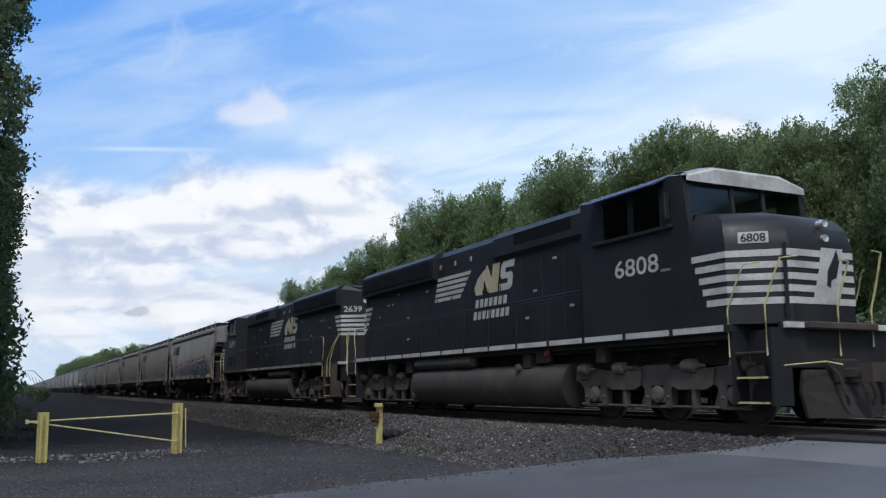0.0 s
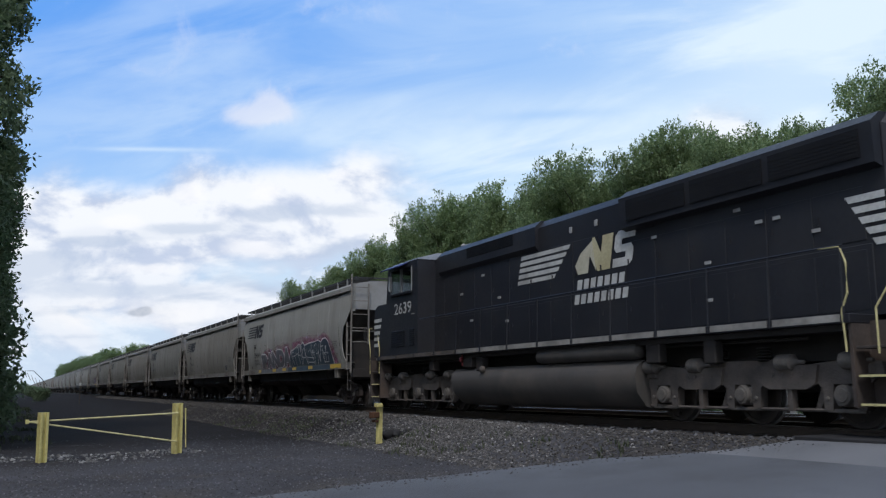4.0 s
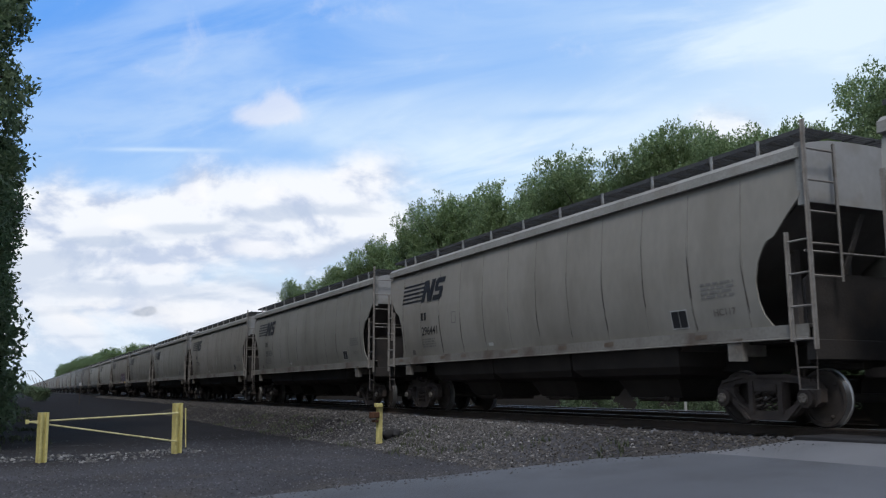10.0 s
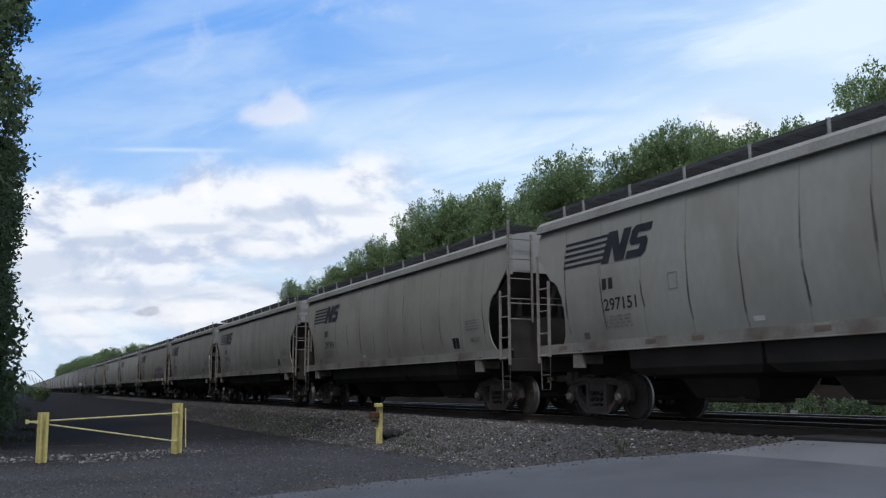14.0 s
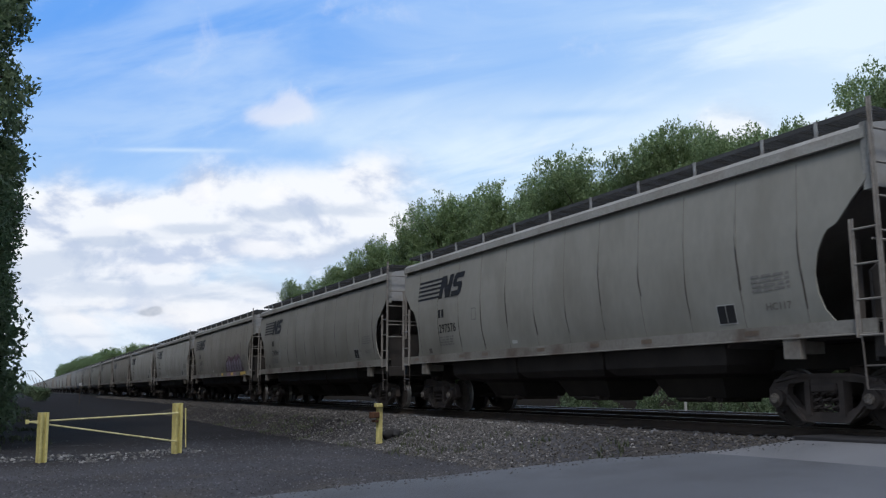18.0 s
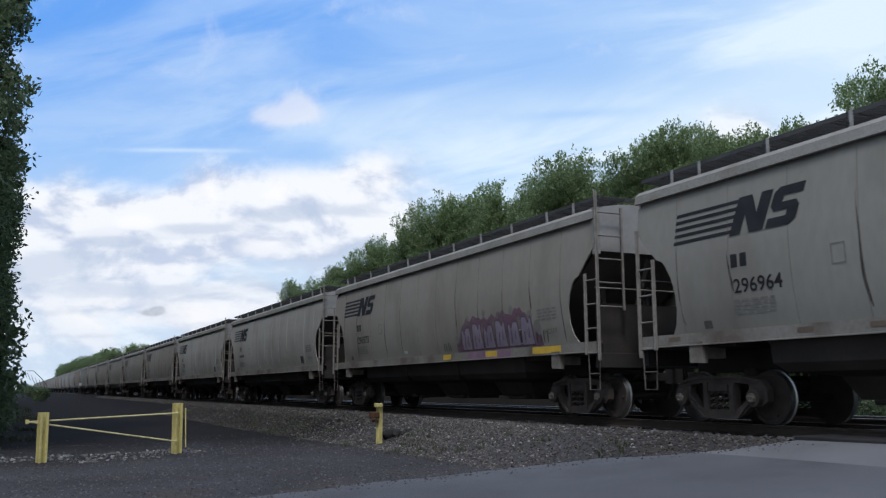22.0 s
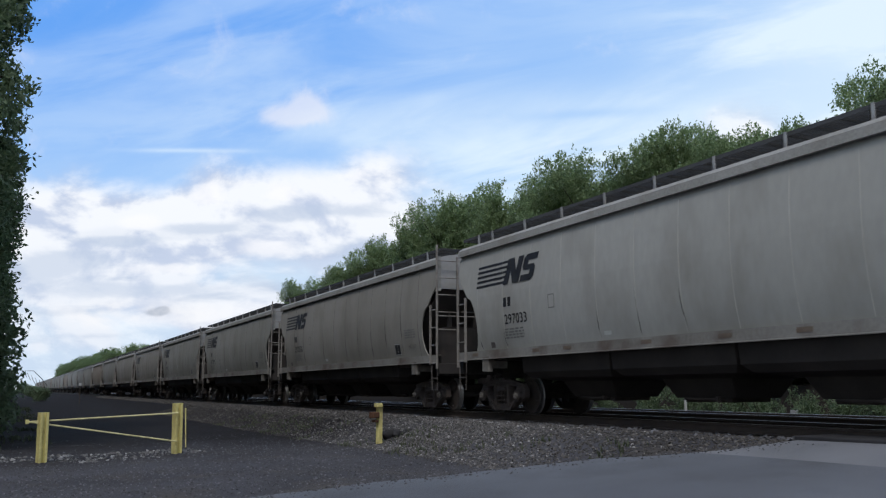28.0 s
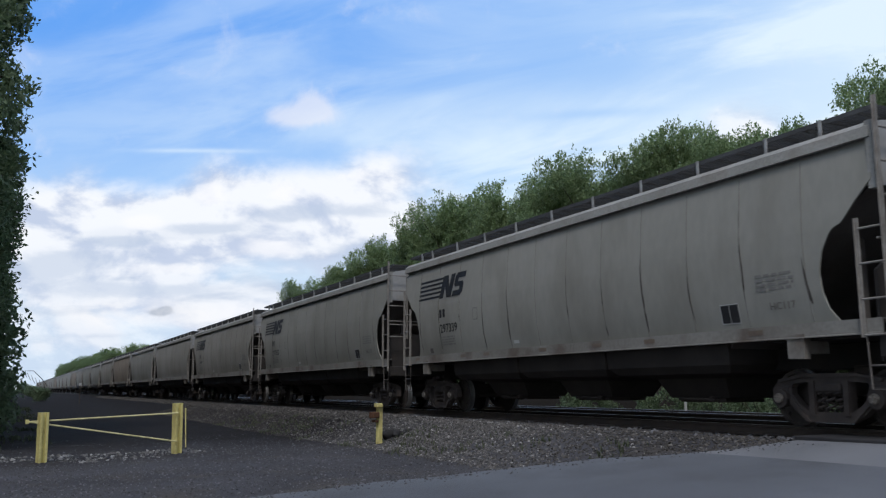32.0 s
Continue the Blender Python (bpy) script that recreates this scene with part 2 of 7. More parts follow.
M_LEAF = [leafmat("leaf_mid", (0.125, 0.185, 0.080), (0.22, 0.29, 0.134), 0.5), leafmat("leaf_light", (0.145, 0.212, 0.090), (0.24, 0.316, 0.146), 0.5), leafmat("leaf_dark", (0.088, 0.13, 0.066), (0.145, 0.197, 0.10), 0.5)]
M_GRASS = leafmat("grass_blade", (0.04, 0.055, 0.024), (0.08, 0.09, 0.045), 0.3)
M_SEAM = mk("grimy_seam", (0.15, 0.14, 0.122), (0.10, 0.092, 0.082), 2.0, 0.7)
M_PINK = hazemat("faded_magenta_spray", (0.36, 0.115, 0.225))
M_PINK.node_tree.nodes["Map Range"].inputs["To Max"].default_value = 0.34
M_PINK.node_tree.nodes["Map Range"].inputs["From Min"].default_value = 0.30
M_PURPH = hazemat("faded_purple_spray", (0.155, 0.085, 0.125))
M_PURPH.node_tree.nodes["Map Range"].inputs["To Max"].default_value = 0.80
M_PURPH.node_tree.nodes["Map Range"].inputs["From Min"].default_value = 0.22
M_NAVY = mk("navy_spray_paint", (0.042, 0.060, 0.088), (0.060, 0.092, 0.112), 1.0, 0.6, spec=0.2)
M_GREYP = mk("slate_spray_paint", (0.12, 0.125, 0.14), (0.17, 0.175, 0.19), 3.0, 0.55)
M_PURP = mk("dull_purple_spray_paint", (0.16, 0.10, 0.15), (0.22, 0.15, 0.19), 3.0, 0.55)
M_PURPD = mk("dark_plum_spray_paint", (0.075, 0.045, 0.066), (0.10, 0.065, 0.09), 2.0, 0.6, spec=0.2)
M_LAV = mk("lavender_spray_paint", (0.20, 0.175, 0.225), (0.26, 0.23, 0.28), 2.0, 0.6, spec=0.2)
M_WSPR = mk("white_spray_paint", (0.66, 0.65, 0.64), (0.52, 0.51, 0.50), 3.0, 0.55)
M_REFL = mk("yellow_reflector", (0.62, 0.42, 0.06), (0.50, 0.34, 0.06), 3.0, 0.4)
M_FADED = mk("faded_stencil", (0.165, 0.16, 0.15), (0.19, 0.184, 0.17), 6.0, 0.8, spec=0.12)
M_STREAK = hazemat("grime_streak", (0.04, 0.034, 0.029))
M_STREAK.node_tree.nodes["Map Range"].inputs["To Max"].default_value = 0.92
M_STREAK.node_tree.nodes["Map Range"].inputs["From Max"].default_value = 0.50
M_REFB = mk("dirty_reflector", (0.13, 0.10, 0.075), (0.10, 0.075, 0.06), 3.0, 0.5)
M_RUST = mk("rusted_iron", (0.10, 0.045, 0.022), (0.07, 0.035, 0.02), 5.0, 0.9, 0.1, 0.5, 40, 40)


# ---- mesh helpers ----
def finish(bm, name, mat, smooth=False):
    bmesh.ops.recalc_face_normals(bm, faces=bm.faces)
    me = bpy.data.meshes.new(name)
    bm.to_mesh(me)
    bm.free()
    if mat:
        me.materials.append(mat)
    if smooth:
        me.shade_smooth()
        me.set_sharp_from_angle(angle=radians(35))
    return me


def part(name, bm, mat, parent, label="", smooth=False):
    ob = new(name, finish(bm, name, mat, smooth))
    ob.parent = parent
    if label:
        ob["label"] = label
    return ob


def again(ob, x=0.0, y=0.0, z=0.0, rz=0.0, parent=None):
    """Another part on the same mesh, moved from where ob stands."""
    o = new(ob.name.split(".")[0], ob.data)
    o.parent = parent or ob.parent
    o.matrix_basis = pose(x, y, z, 0, 0, rz) @ ob.matrix_basis
    if "label" in ob:
        o["label"] = ob["label"]
    return o


def thing(name, label, category, group="", kind="", at=None):
    ob = new(name)
    ob.empty_display_size = 0.2
    if at is not None:
        ob.matrix_basis = at
    return tagged(ob, label, category, group, kind)


def box(bm, x0, x1, y0, y1, z0, z1, bev=0.0):
    v = bmesh.ops.create_cube(bm, size=1)["verts"]
    bmesh.ops.scale(bm, vec=(x1 - x0, y1 - y0, z1 - z0), verts=v)
    bmesh.ops.translate(bm, vec=((x0 + x1) / 2, (y0 + y1) / 2, (z0 + z1) / 2), verts=v)
    if bev:
        e = list({e for w in v for e in w.link_edges})
        bmesh.ops.bevel(bm, geom=e, offset=bev, segments=1, affect="EDGES")


def prism(bm, pts, a, b, axis="y"):
    """A 2D outline pushed from a to b along an axis; pts are (x, z) for y, (y, z) for x, (x, y) for z."""
    def at3(p, d):
        return {"y": (p[0], d, p[1]), "x": (d, p[0], p[1]), "z": (p[0], p[1], d)}[axis]
    lo = [bm.verts.new(at3(p, a)) for p in pts]
    hi = [bm.verts.new(at3(p, b)) for p in pts]
    bm.faces.new(lo), bm.faces.new(hi[::-1])
    k = len(pts)
    for i in range(k):
        bm.faces.new((lo[i], lo[(i + 1) % k], hi[(i + 1) % k], hi[i]))


def pipe(bm, pts, r, seg=8):
    """A round bar along a polyline."""
    pts = [Vector(p) for p in pts]
    rings = []
    for i, p in enumerate(pts):
        d = (pts[min(i + 1, len(pts) - 1)] - pts[max(i - 1, 0)]).normalized()
        s = d.cross(Vector((0, 0, 1)))
        s = d.cross(Vector((1, 0, 0))) if s.length < 0.1 else s
        s.normalize()
        u = s.cross(d)
        rings.append([bm.verts.new(p + (s * math.cos(a) + u * math.sin(a)) * r) for a in (2 * math.pi * j / seg for j in range(seg))])
    for a, b in zip(rings, rings[1:]):
        for j in range(seg):
            bm.faces.new((a[j], a[(j + 1) % seg], b[(j + 1) % seg], b[j]))
    bm.faces.new(rings[0]), bm.faces.new(rings[-1][::-1])


def lathe(bm, prof, c, axis="y", seg=24):
    """A closed profile of (radius, offset) turned round an axis through c."""
    rings = []
    for r, o in prof:
        ring = []
        for j in range(seg):
            a = 2 * math.pi * j / seg
            p = {"y": (r * math.cos(a), o, r * math.sin(a)), "x": (o, r * math.cos(a), r * math.sin(a)), "z": (r * math.cos(a), r * math.sin(a), o)}[axis]
            ring.append(bm.verts.new(Vector(c) + Vector(p)))
        rings.append(ring)
    for a, b in zip(rings, rings[1:]):
        for j in range(seg):
            bm.faces.new((a[j], a[(j + 1) % seg], b[(j + 1) % seg], b[j]))
    bm.faces.new(rings[0]), bm.faces.new(rings[-1][::-1])


def loft(bm, rings, cap=True):
    """Skin over rings of points that all have the same count."""
    vs = [[bm.verts.new(p) for p in ring] for ring in rings]
    for a, b in zip(vs, vs[1:]):
        k = len(a)
        for j in range(k):
            bm.faces.new((a[j], a[(j + 1) % k], b[(j + 1) % k], b[j]))
    if cap:
        bm.faces.new(vs[0]), bm.faces.new(vs[-1][::-1])


def lettering(text, height, bold=0.0, shear=0.0):
    """A flat mesh of the built-in font: returns vertices (x from 0, z from 0) and faces."""
    cu = bpy.data.curves.new("txt", "FONT")
    cu.body, cu.size, cu.offset, cu.shear, cu.resolution_u = text, 1.0, bold, shear, 3
    ob = new("txt", cu)
    me = bpy.data.meshes.new_from_object(ob.evaluated_get(bpy.context.evaluated_depsgraph_get()))
    v = [(p.co.x, p.co.y) for p in me.vertices]
    f = [tuple(p.vertices) for p in me.polygons]
    bpy.data.objects.remove(ob), bpy.data.curves.remove(cu), bpy.data.meshes.remove(me)
    lo, hi = min(p[1] for p in v), max(p[1] for p in v)
    x0, k = min(p[0] for p in v), height / (hi - lo)
    return [((x - x0) * k, (z - lo) * k) for x, z in v], f



# ---- sky: two far shells of drifting cloud in front of the clear sky ----
def shader_tools(m):
    n, l = m.node_tree.nodes, m.node_tree.links

    def put(sock, v):
        if isinstance(v, (int, float)):
            sock.default_value = v
        elif isinstance(v, tuple):
            sock.default_value = (*v, 1) if len(sock.default_value) == 4 else v
        else:
            l.new(v, sock)

    def math_(op, a, b=0.0, clamp=False):
        x = n.new("ShaderNodeMath")
        x.operation, x.use_clamp = op, clamp
        put(x.inputs[0], a), put(x.inputs[1], b)
        return x.outputs[0]

    def mix(f, a, b):
        x = n.new("ShaderNodeMix")
        x.data_type = "RGBA"
        put(x.inputs[0], f), put(x.inputs[6], a), put(x.inputs[7], b)
        return x.outputs[2]

    def ramp(v, a, b, lo=0.0, hi=1.0):
        x = n.new("ShaderNodeMapRange")
        x.interpolation_type = "SMOOTHSTEP"
        put(x.inputs["Value"], v)
        for k, q in (("From Min", a), ("From Max", b), ("To Min", lo), ("To Max", hi)):
            x.inputs[k].default_value = q
        return x.outputs[0]

    def combine(a, b, c=0.0):
        x = n.new("ShaderNodeCombineXYZ")
        put(x.inputs[0], a), put(x.inputs[1], b), put(x.inputs[2], c)
        return x.outputs[0]

    def fbm(vec, scale, detail=6.0, rough=0.55, dist=0.0):
        x = n.new("ShaderNodeTexNoise")
        x.inputs["Scale"].default_value, x.inputs["Detail"].default_value = scale, detail
        x.inputs["Roughness"].default_value, x.inputs["Distortion"].default_value = rough, dist
        l.new(vec, x.inputs["Vector"])
        return x.outputs["Fac"]

    return n, l, math_, mix, ramp, combine, fbm


def tangent_coords(m, tools):
    """h to the right and v upward of the shell's own middle, as tangents."""
    n, l, math_, mix, ramp, combine, fbm = tools
    tc = n.new("ShaderNodeTexCoord")
    sp = n.new("ShaderNodeSeparateXYZ")
    l.new(tc.outputs["Object"], sp.inputs[0])
    return math_("DIVIDE", math_("MULTIPLY", sp.outputs[1], -1.0), sp.outputs[0]), math_("DIVIDE", sp.outputs[2], sp.outputs[0])


GAIN = 2.0 ** (0.05 - EXPO)


def heap(tools, h, v, cx, cy, rx, ry):
    """A soft round swelling of density."""
    n, l, math_, mix, ramp, combine, fbm = tools
    a = math_("DIVIDE", math_("SUBTRACT", h, cx), rx)
    b = math_("DIVIDE", math_("SUBTRACT", v, cy), ry)
    d = math_("ADD", math_("MULTIPLY", a, a), math_("MULTIPLY", b, b))
    return math_("POWER", 2.718, math_("MULTIPLY", d, -1.0))


def glow(m, tools, color, alpha=None):
    n, l = tools[0], tools[1]
    em = n.new("ShaderNodeEmission")
    l.new(color, em.inputs[0])
    em.inputs[1].default_value = GAIN
    out = n["Material Output"]
    n.remove(n["Principled BSDF"])
    if alpha is None:
        l.new(em.outputs[0], out.inputs[0])
    else:
        tr = n.new("ShaderNodeBsdfTransparent")
        ms = n.new("ShaderNodeMixShader")
        l.new(alpha, ms.inputs[0]), l.new(tr.outputs[0], ms.inputs[1]), l.new(em.outputs[0], ms.inputs[2])
        l.new(ms.outputs[0], out.inputs[0])
    m.cycles.emission_sampling = "NONE"


def high_sky():
    m = bpy.data.materials.new("high_sky_and_cirrus")
    m.use_nodes = True
    T = shader_tools(m)
    n, l, math_, mix, ramp, combine, fbm = T
    h, v = tangent_coords(m, T)
    blue = mix(ramp(v, -0.16, 0.30), (0.62, 0.83, 1.0), (0.125, 0.36, 0.885))
    blue = mix(ramp(math_("ADD", h, math_("MULTIPLY", v, 0.25)), -0.35, 0.55, 0.0, 0.42), blue, (0.68, 0.88, 1.0))
    # long slanting streaks and broad veils
    warp = math_("ADD", v, math_("MULTIPLY", h, -0.16))
    st = fbm(combine(math_("MULTIPLY", h, 1.1), math_("MULTIPLY", warp, 4.6)), 2.6, 7.0, 0.56, 0.5)
    veil = fbm(combine(math_("MULTIPLY", h, 1.0), math_("MULTIPLY", v, 2.2), 4.0), 2.1, 5.0, 0.5, 0.3)
    f = math_("MULTIPLY", ramp(st, 0.36, 0.64), ramp(veil, 0.34, 0.60, 0.30, 1.0))
    f = math_("MULTIPLY", f, ramp(h, -0.45, 0.12, 0.28, 1.0))
    right = math_("ADD", heap(T, h, v, 0.40, 0.13, 0.22, 0.10), heap(T, h, v, 0.44, 0.25, 0.13, 0.06))
    right = math_("ADD", right, math_("MULTIPLY", heap(T, h, v, 0.12, 0.15, 0.22, 0.035), 0.5))
    f = math_("ADD", f, math_("MULTIPLY", right, 0.6), True)
    clear = math_("ADD", math_("MULTIPLY", heap(T, h, v, 0.115, 0.225, 0.11, 0.045), 0.55), math_("MULTIPLY", heap(T, h, math_("ADD", v, math_("MULTIPLY", h, -0.05)), 0.135, 0.147, 0.07, 0.006), 0.55))
    clear = math_("ADD", clear, math_("MULTIPLY", heap(T, h, v, -0.15, 0.105, 0.10, 0.012), 0.5), True)
    f = math_("MULTIPLY", f, math_("SUBTRACT", 1.0, clear))
    # one thin contrail-like thread
    thread = math_("MULTIPLY", heap(T, h, math_("ADD", v, math_("MULTIPLY", h, 0.01)), -0.315, 0.110, 0.066, 0.0026), 0.42)
    f = math_("ADD", math_("MULTIPLY", f, 0.86), thread, True)
    col = mix(f, blue, (0.79, 0.915, 1.0))
    puff = math_("ADD", heap(T, h, v, -0.198, 0.152, 0.044, 0.012), math_("MULTIPLY", heap(T, h, v, -0.178, 0.164, 0.020, 0.017), 0.9))
    puff = math_("ADD", puff, math_("MULTIPLY", heap(T, h, v, -0.085, 0.265, 0.05, 0.014), 0.42))
    edge = fbm(combine(h, v, 9.0), 15.0, 6.0, 0.6, 0.4)
    pd = ramp(math_("ADD", puff, math_("MULTIPLY", math_("SUBTRACT", edge, 0.5), 2.0)), 0.08, 1.0)
    col = mix(math_("MULTIPLY", pd, 0.62), col, (0.84, 0.85, 0.93))
    glow(m, T, col)
    return m


def low_cloud():
    m = bpy.data.materials.new("heaped_cloud")
    m.use_nodes = True
    T = shader_tools(m)
    n, l, math_, mix, ramp, combine, fbm = T
    h, v = tangent_coords(m, T)
    sc = combine(math_("MULTIPLY", h, 1.0), math_("MULTIPLY", v, 1.55))
    big = fbm(sc, 7.5, 7.0, 0.56, 0.25)
    lift = combine(math_("ADD", h, 0.010), math_("MULTIPLY", math_("ADD", v, 0.020), 1.55))
    shade = fbm(lift, 7.5, 7.0, 0.56, 0.25)
    heaps = [(-0.28, 0.02, 0.26, 0.065, 0.38), (-0.45, 0.050, 0.07, 0.035, 0.55), (-0.35, 0.052, 0.06, 0.025, 0.4), (-0.50, -0.03, 0.08, 0.05, 0.5), (-0.085, 0.080, 0.062, 0.034, 1.0), (-0.265, 0.065, 0.040, 0.030, 0.9), (-0.19, 0.070, 0.045, 0.025, 0.7), (-0.22, 0.012, 0.10, 0.034, 1.0), (-0.37, 0.022, 0.09, 0.036, 1.0), (-0.46, 0.010, 0.08, 0.035, 0.95), (-0.42, -0.03, 0.10, 0.03, 0.9), (-0.10, 0.028, 0.10, 0.03, 0.75),
             (-0.31, -0.070, 0.16, 0.030, 0.95), (-0.15, -0.060, 0.14, 0.03, 0.85), (0.35, 0.140, 0.055, 0.026, 0.9), (-0.40, -0.115, 0.2, 0.035, 0.7), (0.10, -0.02, 0.2, 0.05, 0.6)]
    tot = 0.0
    for cx, cy, rx, ry, w in heaps:
        q = math_("MULTIPLY", heap(T, h, v, cx, cy, rx, ry), w)
        tot = q if tot == 0.0 else math_("ADD", tot, q)
    # away from the view the cover goes on by itself
    side = math_("ADD", ramp(h, 0.62, 0.95, 0.0, 0.55), ramp(math_("MULTIPLY", h, -1.0), 0.62, 0.95, 0.0, 0.55))
    tot = math_("ADD", tot, math_("MULTIPLY", side, ramp(v, 0.28, 0.02)))
    dens = math_("ADD", math_("MULTIPLY", tot, 0.80), math_("MULTIPLY", math_("SUBTRACT", big, 0.5), 2.1))
    alpha = math_("MULTIPLY", ramp(dens, 0.02, 0.90), ramp(tot, 0.02, 0.25))
    haze = ramp(v, 0.09, -0.14, 0.0, 0.70)
    lit = ramp(math_("ADD", math_("SUBTRACT", big, shade), math_("MULTIPLY", tot, 0.03)), -0.075, 0.085)
    lit = math_("MULTIPLY", lit, ramp(v, -0.14, 0.03, 0.72, 1.0))
    col = mix(lit, (0.53, 0.61, 0.785), (0.90, 0.93, 0.985))
    # flat grey undersides in the lower banks
    band = fbm(combine(math_("MULTIPLY", h, 1.6), math_("MULTIPLY", v, 7.0), 2.0), 4.5, 5.0, 0.5)
    low = math_("MULTIPLY", ramp(band, 0.50, 0.66), ramp(v, 0.04, -0.03, 0.0, 0.75))
    col = mix(low, col, (0.40, 0.50, 0.68))
    # broad lavender undersides and sunlit crests of the banks
    rag = math_("MULTIPLY", math_("SUBTRACT", fbm(combine(math_("MULTIPLY", h, 0.8), math_("MULTIPLY", v, 1.9), 6.0), 16.0, 6.0, 0.6, 0.3), 0.5), 2.0)
    for group, tone, amt in ((((-0.45, -0.025, 0.055, 0.026), (-0.18, -0.037, 0.075, 0.011), (-0.365, -0.048, 0.10, 0.011), (-0.43, -0.012, 0.05, 0.010), (-0.27, 0.024, 0.06, 0.009), (-0.12, 0.045, 0.06, 0.012), (-0.20, 0.040, 0.04, 0.008), (-0.10, 0.0, 0.05, 0.012), (-0.38, 0.008, 0.05, 0.007)), (0.50, 0.59, 0.75), 0.62),
                             (((-0.21, 0.002, 0.040, 0.015), (-0.115, 0.085, 0.030, 0.013), (-0.072, 0.105, 0.025, 0.012), (-0.28, 0.062, 0.022, 0.014), (-0.198, 0.066, 0.022, 0.012), (-0.36, 0.032, 0.03, 0.010), (-0.33, -0.022, 0.07, 0.008), (-0.36, -0.082, 0.09, 0.014), (-0.24, -0.07, 0.06, 0.012)), (0.96, 0.965, 1.0), 0.75)):
        sum_ = 0.0
        for cx, cy, rx, ry in group:
            q = heap(T, h, v, cx, cy, rx, ry)
            sum_ = q if sum_ == 0.0 else math_("ADD", sum_, q)
        col = mix(ramp(math_("ADD", sum_, math_("MULTIPLY", rag, ramp(sum_, 0.05, 0.5))), 0.25, 0.95, 0.0, amt), col, tone)
    dark = math_("ADD", heap(T, h, v, -0.340, -0.0725, 0.017, 0.0050), math_("MULTIPLY", heap(T, h, v, -0.332, -0.068, 0.009, 0.004), 0.7))
    col = mix(ramp(math_("ADD", dark, math_("MULTIPLY", math_("SUBTRACT", fbm(combine(h, v, 3.0), 60.0, 4.0), 0.5), 0.8)), 0.3, 0.8, 0.0, 0.9), col, (0.24, 0.30, 0.42))
    glow_h = math_("MULTIPLY", heap(T, h, v, -0.36, -0.075, 0.09, 0.016), 0.75)
    col = mix(math_("MULTIPLY", glow_h, ramp(big, 0.36, 0.56)), col, (1.0, 0.97, 0.95))
    horizon = mix(0.5, (0.70, 0.79, 0.92), (0.80, 0.86, 0.94))
    col = mix(math_("MULTIPLY", haze, 0.38), col, horizon)
    alpha = math_("MAXIMUM", alpha, haze)
    glow(m, T, col, alpha)
    return m


def shell(name, radius, mat, label):
    """Part of a sphere round the camera, its own x along the view, y to the left, z up."""
    cols, rows = 48, 30
    vs = []
    for j in range(rows + 1):
        for i in range(cols + 1):
            az, el = radians(62 - 124 * i / cols), radians(-16 + 60 * j / rows)
            vs.append((radius * math.cos(az) * math.cos(el), radius * math.sin(az) * math.cos(el), radius * math.sin(el)))
    k = cols + 1
    me = bpy.data.meshes.new(name)
    me.from_pydata(vs, [], [(j * k + i, j * k + i + 1, (j + 1) * k + i + 1, (j + 1) * k + i) for j in range(rows) for i in range(cols)])
    me.shade_smooth()
    me.materials.append(mat)
    return tagged(new(name, me), label, "sky", kind="structure")


SHELL_POSE = STILL @ Matrix(((0, -1, 0, 0), (0, 0, 1, 0), (-1, 0, 0, 0), (0, 0, 0, 1)))
HIGH_SKY = shell("sky_backdrop", 2500.0, high_sky(), "pale blue sky with high streaked cirrus cloud")
LOW_CLOUD = shell("cloud_bank", 2350.0, low_cloud(), "white and grey heaped clouds over the horizon")

# ---- ground: one sheet from the lot and the track bed to the horizon ----
def step(x, a, b):
    t = min(1.0, max(0.0, (x - a) / (b - a)))
    return t * t * (3 - 2 * t)


def lin(v, table):
    for (a, p), (b, q) in zip(table, table[1:]):
        if v <= b:
            return p + (q - p) * max(0.0, (v - a) / (b - a))
    return table[-1][1]


ROAD_Z = [(-60, -1.25), (-8, -1.12), (0, -1.05), (3, -0.95), (6, -0.72), (9, -0.41), (10.4, -0.18), (11.0, -0.125), (18.5, -0.11), (19.4, -0.18), (26, -0.5), (60, -0.6)]
ROAD_L, ROAD_R = -13.0, -3.4


def road_left(y):
    return lin(y, [(-60, -15.0), (0, -13.5), (2.84, -13.15), (5.1, -12.95), (6.3, -12.55), (8.44, -11.75), (9.78, -10.25), (10.5, -9.85), (12, -9.9), (18, -9.9), (20, -11.5), (60, -13)])


def ground_z(x, y):
    n = noise.noise((x * 0.12, y * 0.12, 0)) * 0.10 + noise.noise((x * 0.6, y * 0.6, 3)) * 0.035
    lot = -1.0 + 0.1 * step(y, 2, 5) + n
    lot += 0.12 * step(-x, 35, 80)
    far = -0.75 + n * 2 - 0.2 * step(y, 30, 60)
    bed = -0.20 + noise.noise((x * 0.8, y * 0.8, 7)) * 0.02
    a = step(y, 8.0 + 0.25 * noise.noise((x * 0.2, 5, 0)), 10.9)
    b = step(y, 18.2, 21.0)
    z = lot * (1 - a) + bed * a
    z = z * (1 - b) + far * b
    # the road's embankment
    r = lin(y, ROAD_Z) - 0.06
    d = max(road_left(y) - x, x - ROAD_R, 0)
    e = 1 - step(d, 0.0, 1.6)
    z = z * (1 - e) + r * e
    # an added low bank at the foot of the wood, dark behind the car gaps
    z += (1.55 + 0.25 * noise.noise((x * 0.15, 2, 0))) * step(y, 21.6, 23.4) * (1 - step(y, 25.0, 28.0)) * step(abs(x + 6.5), 4.5, 8.0)
    z += 3.0 * step(math.hypot(x, y), 700, 2400)
    return z


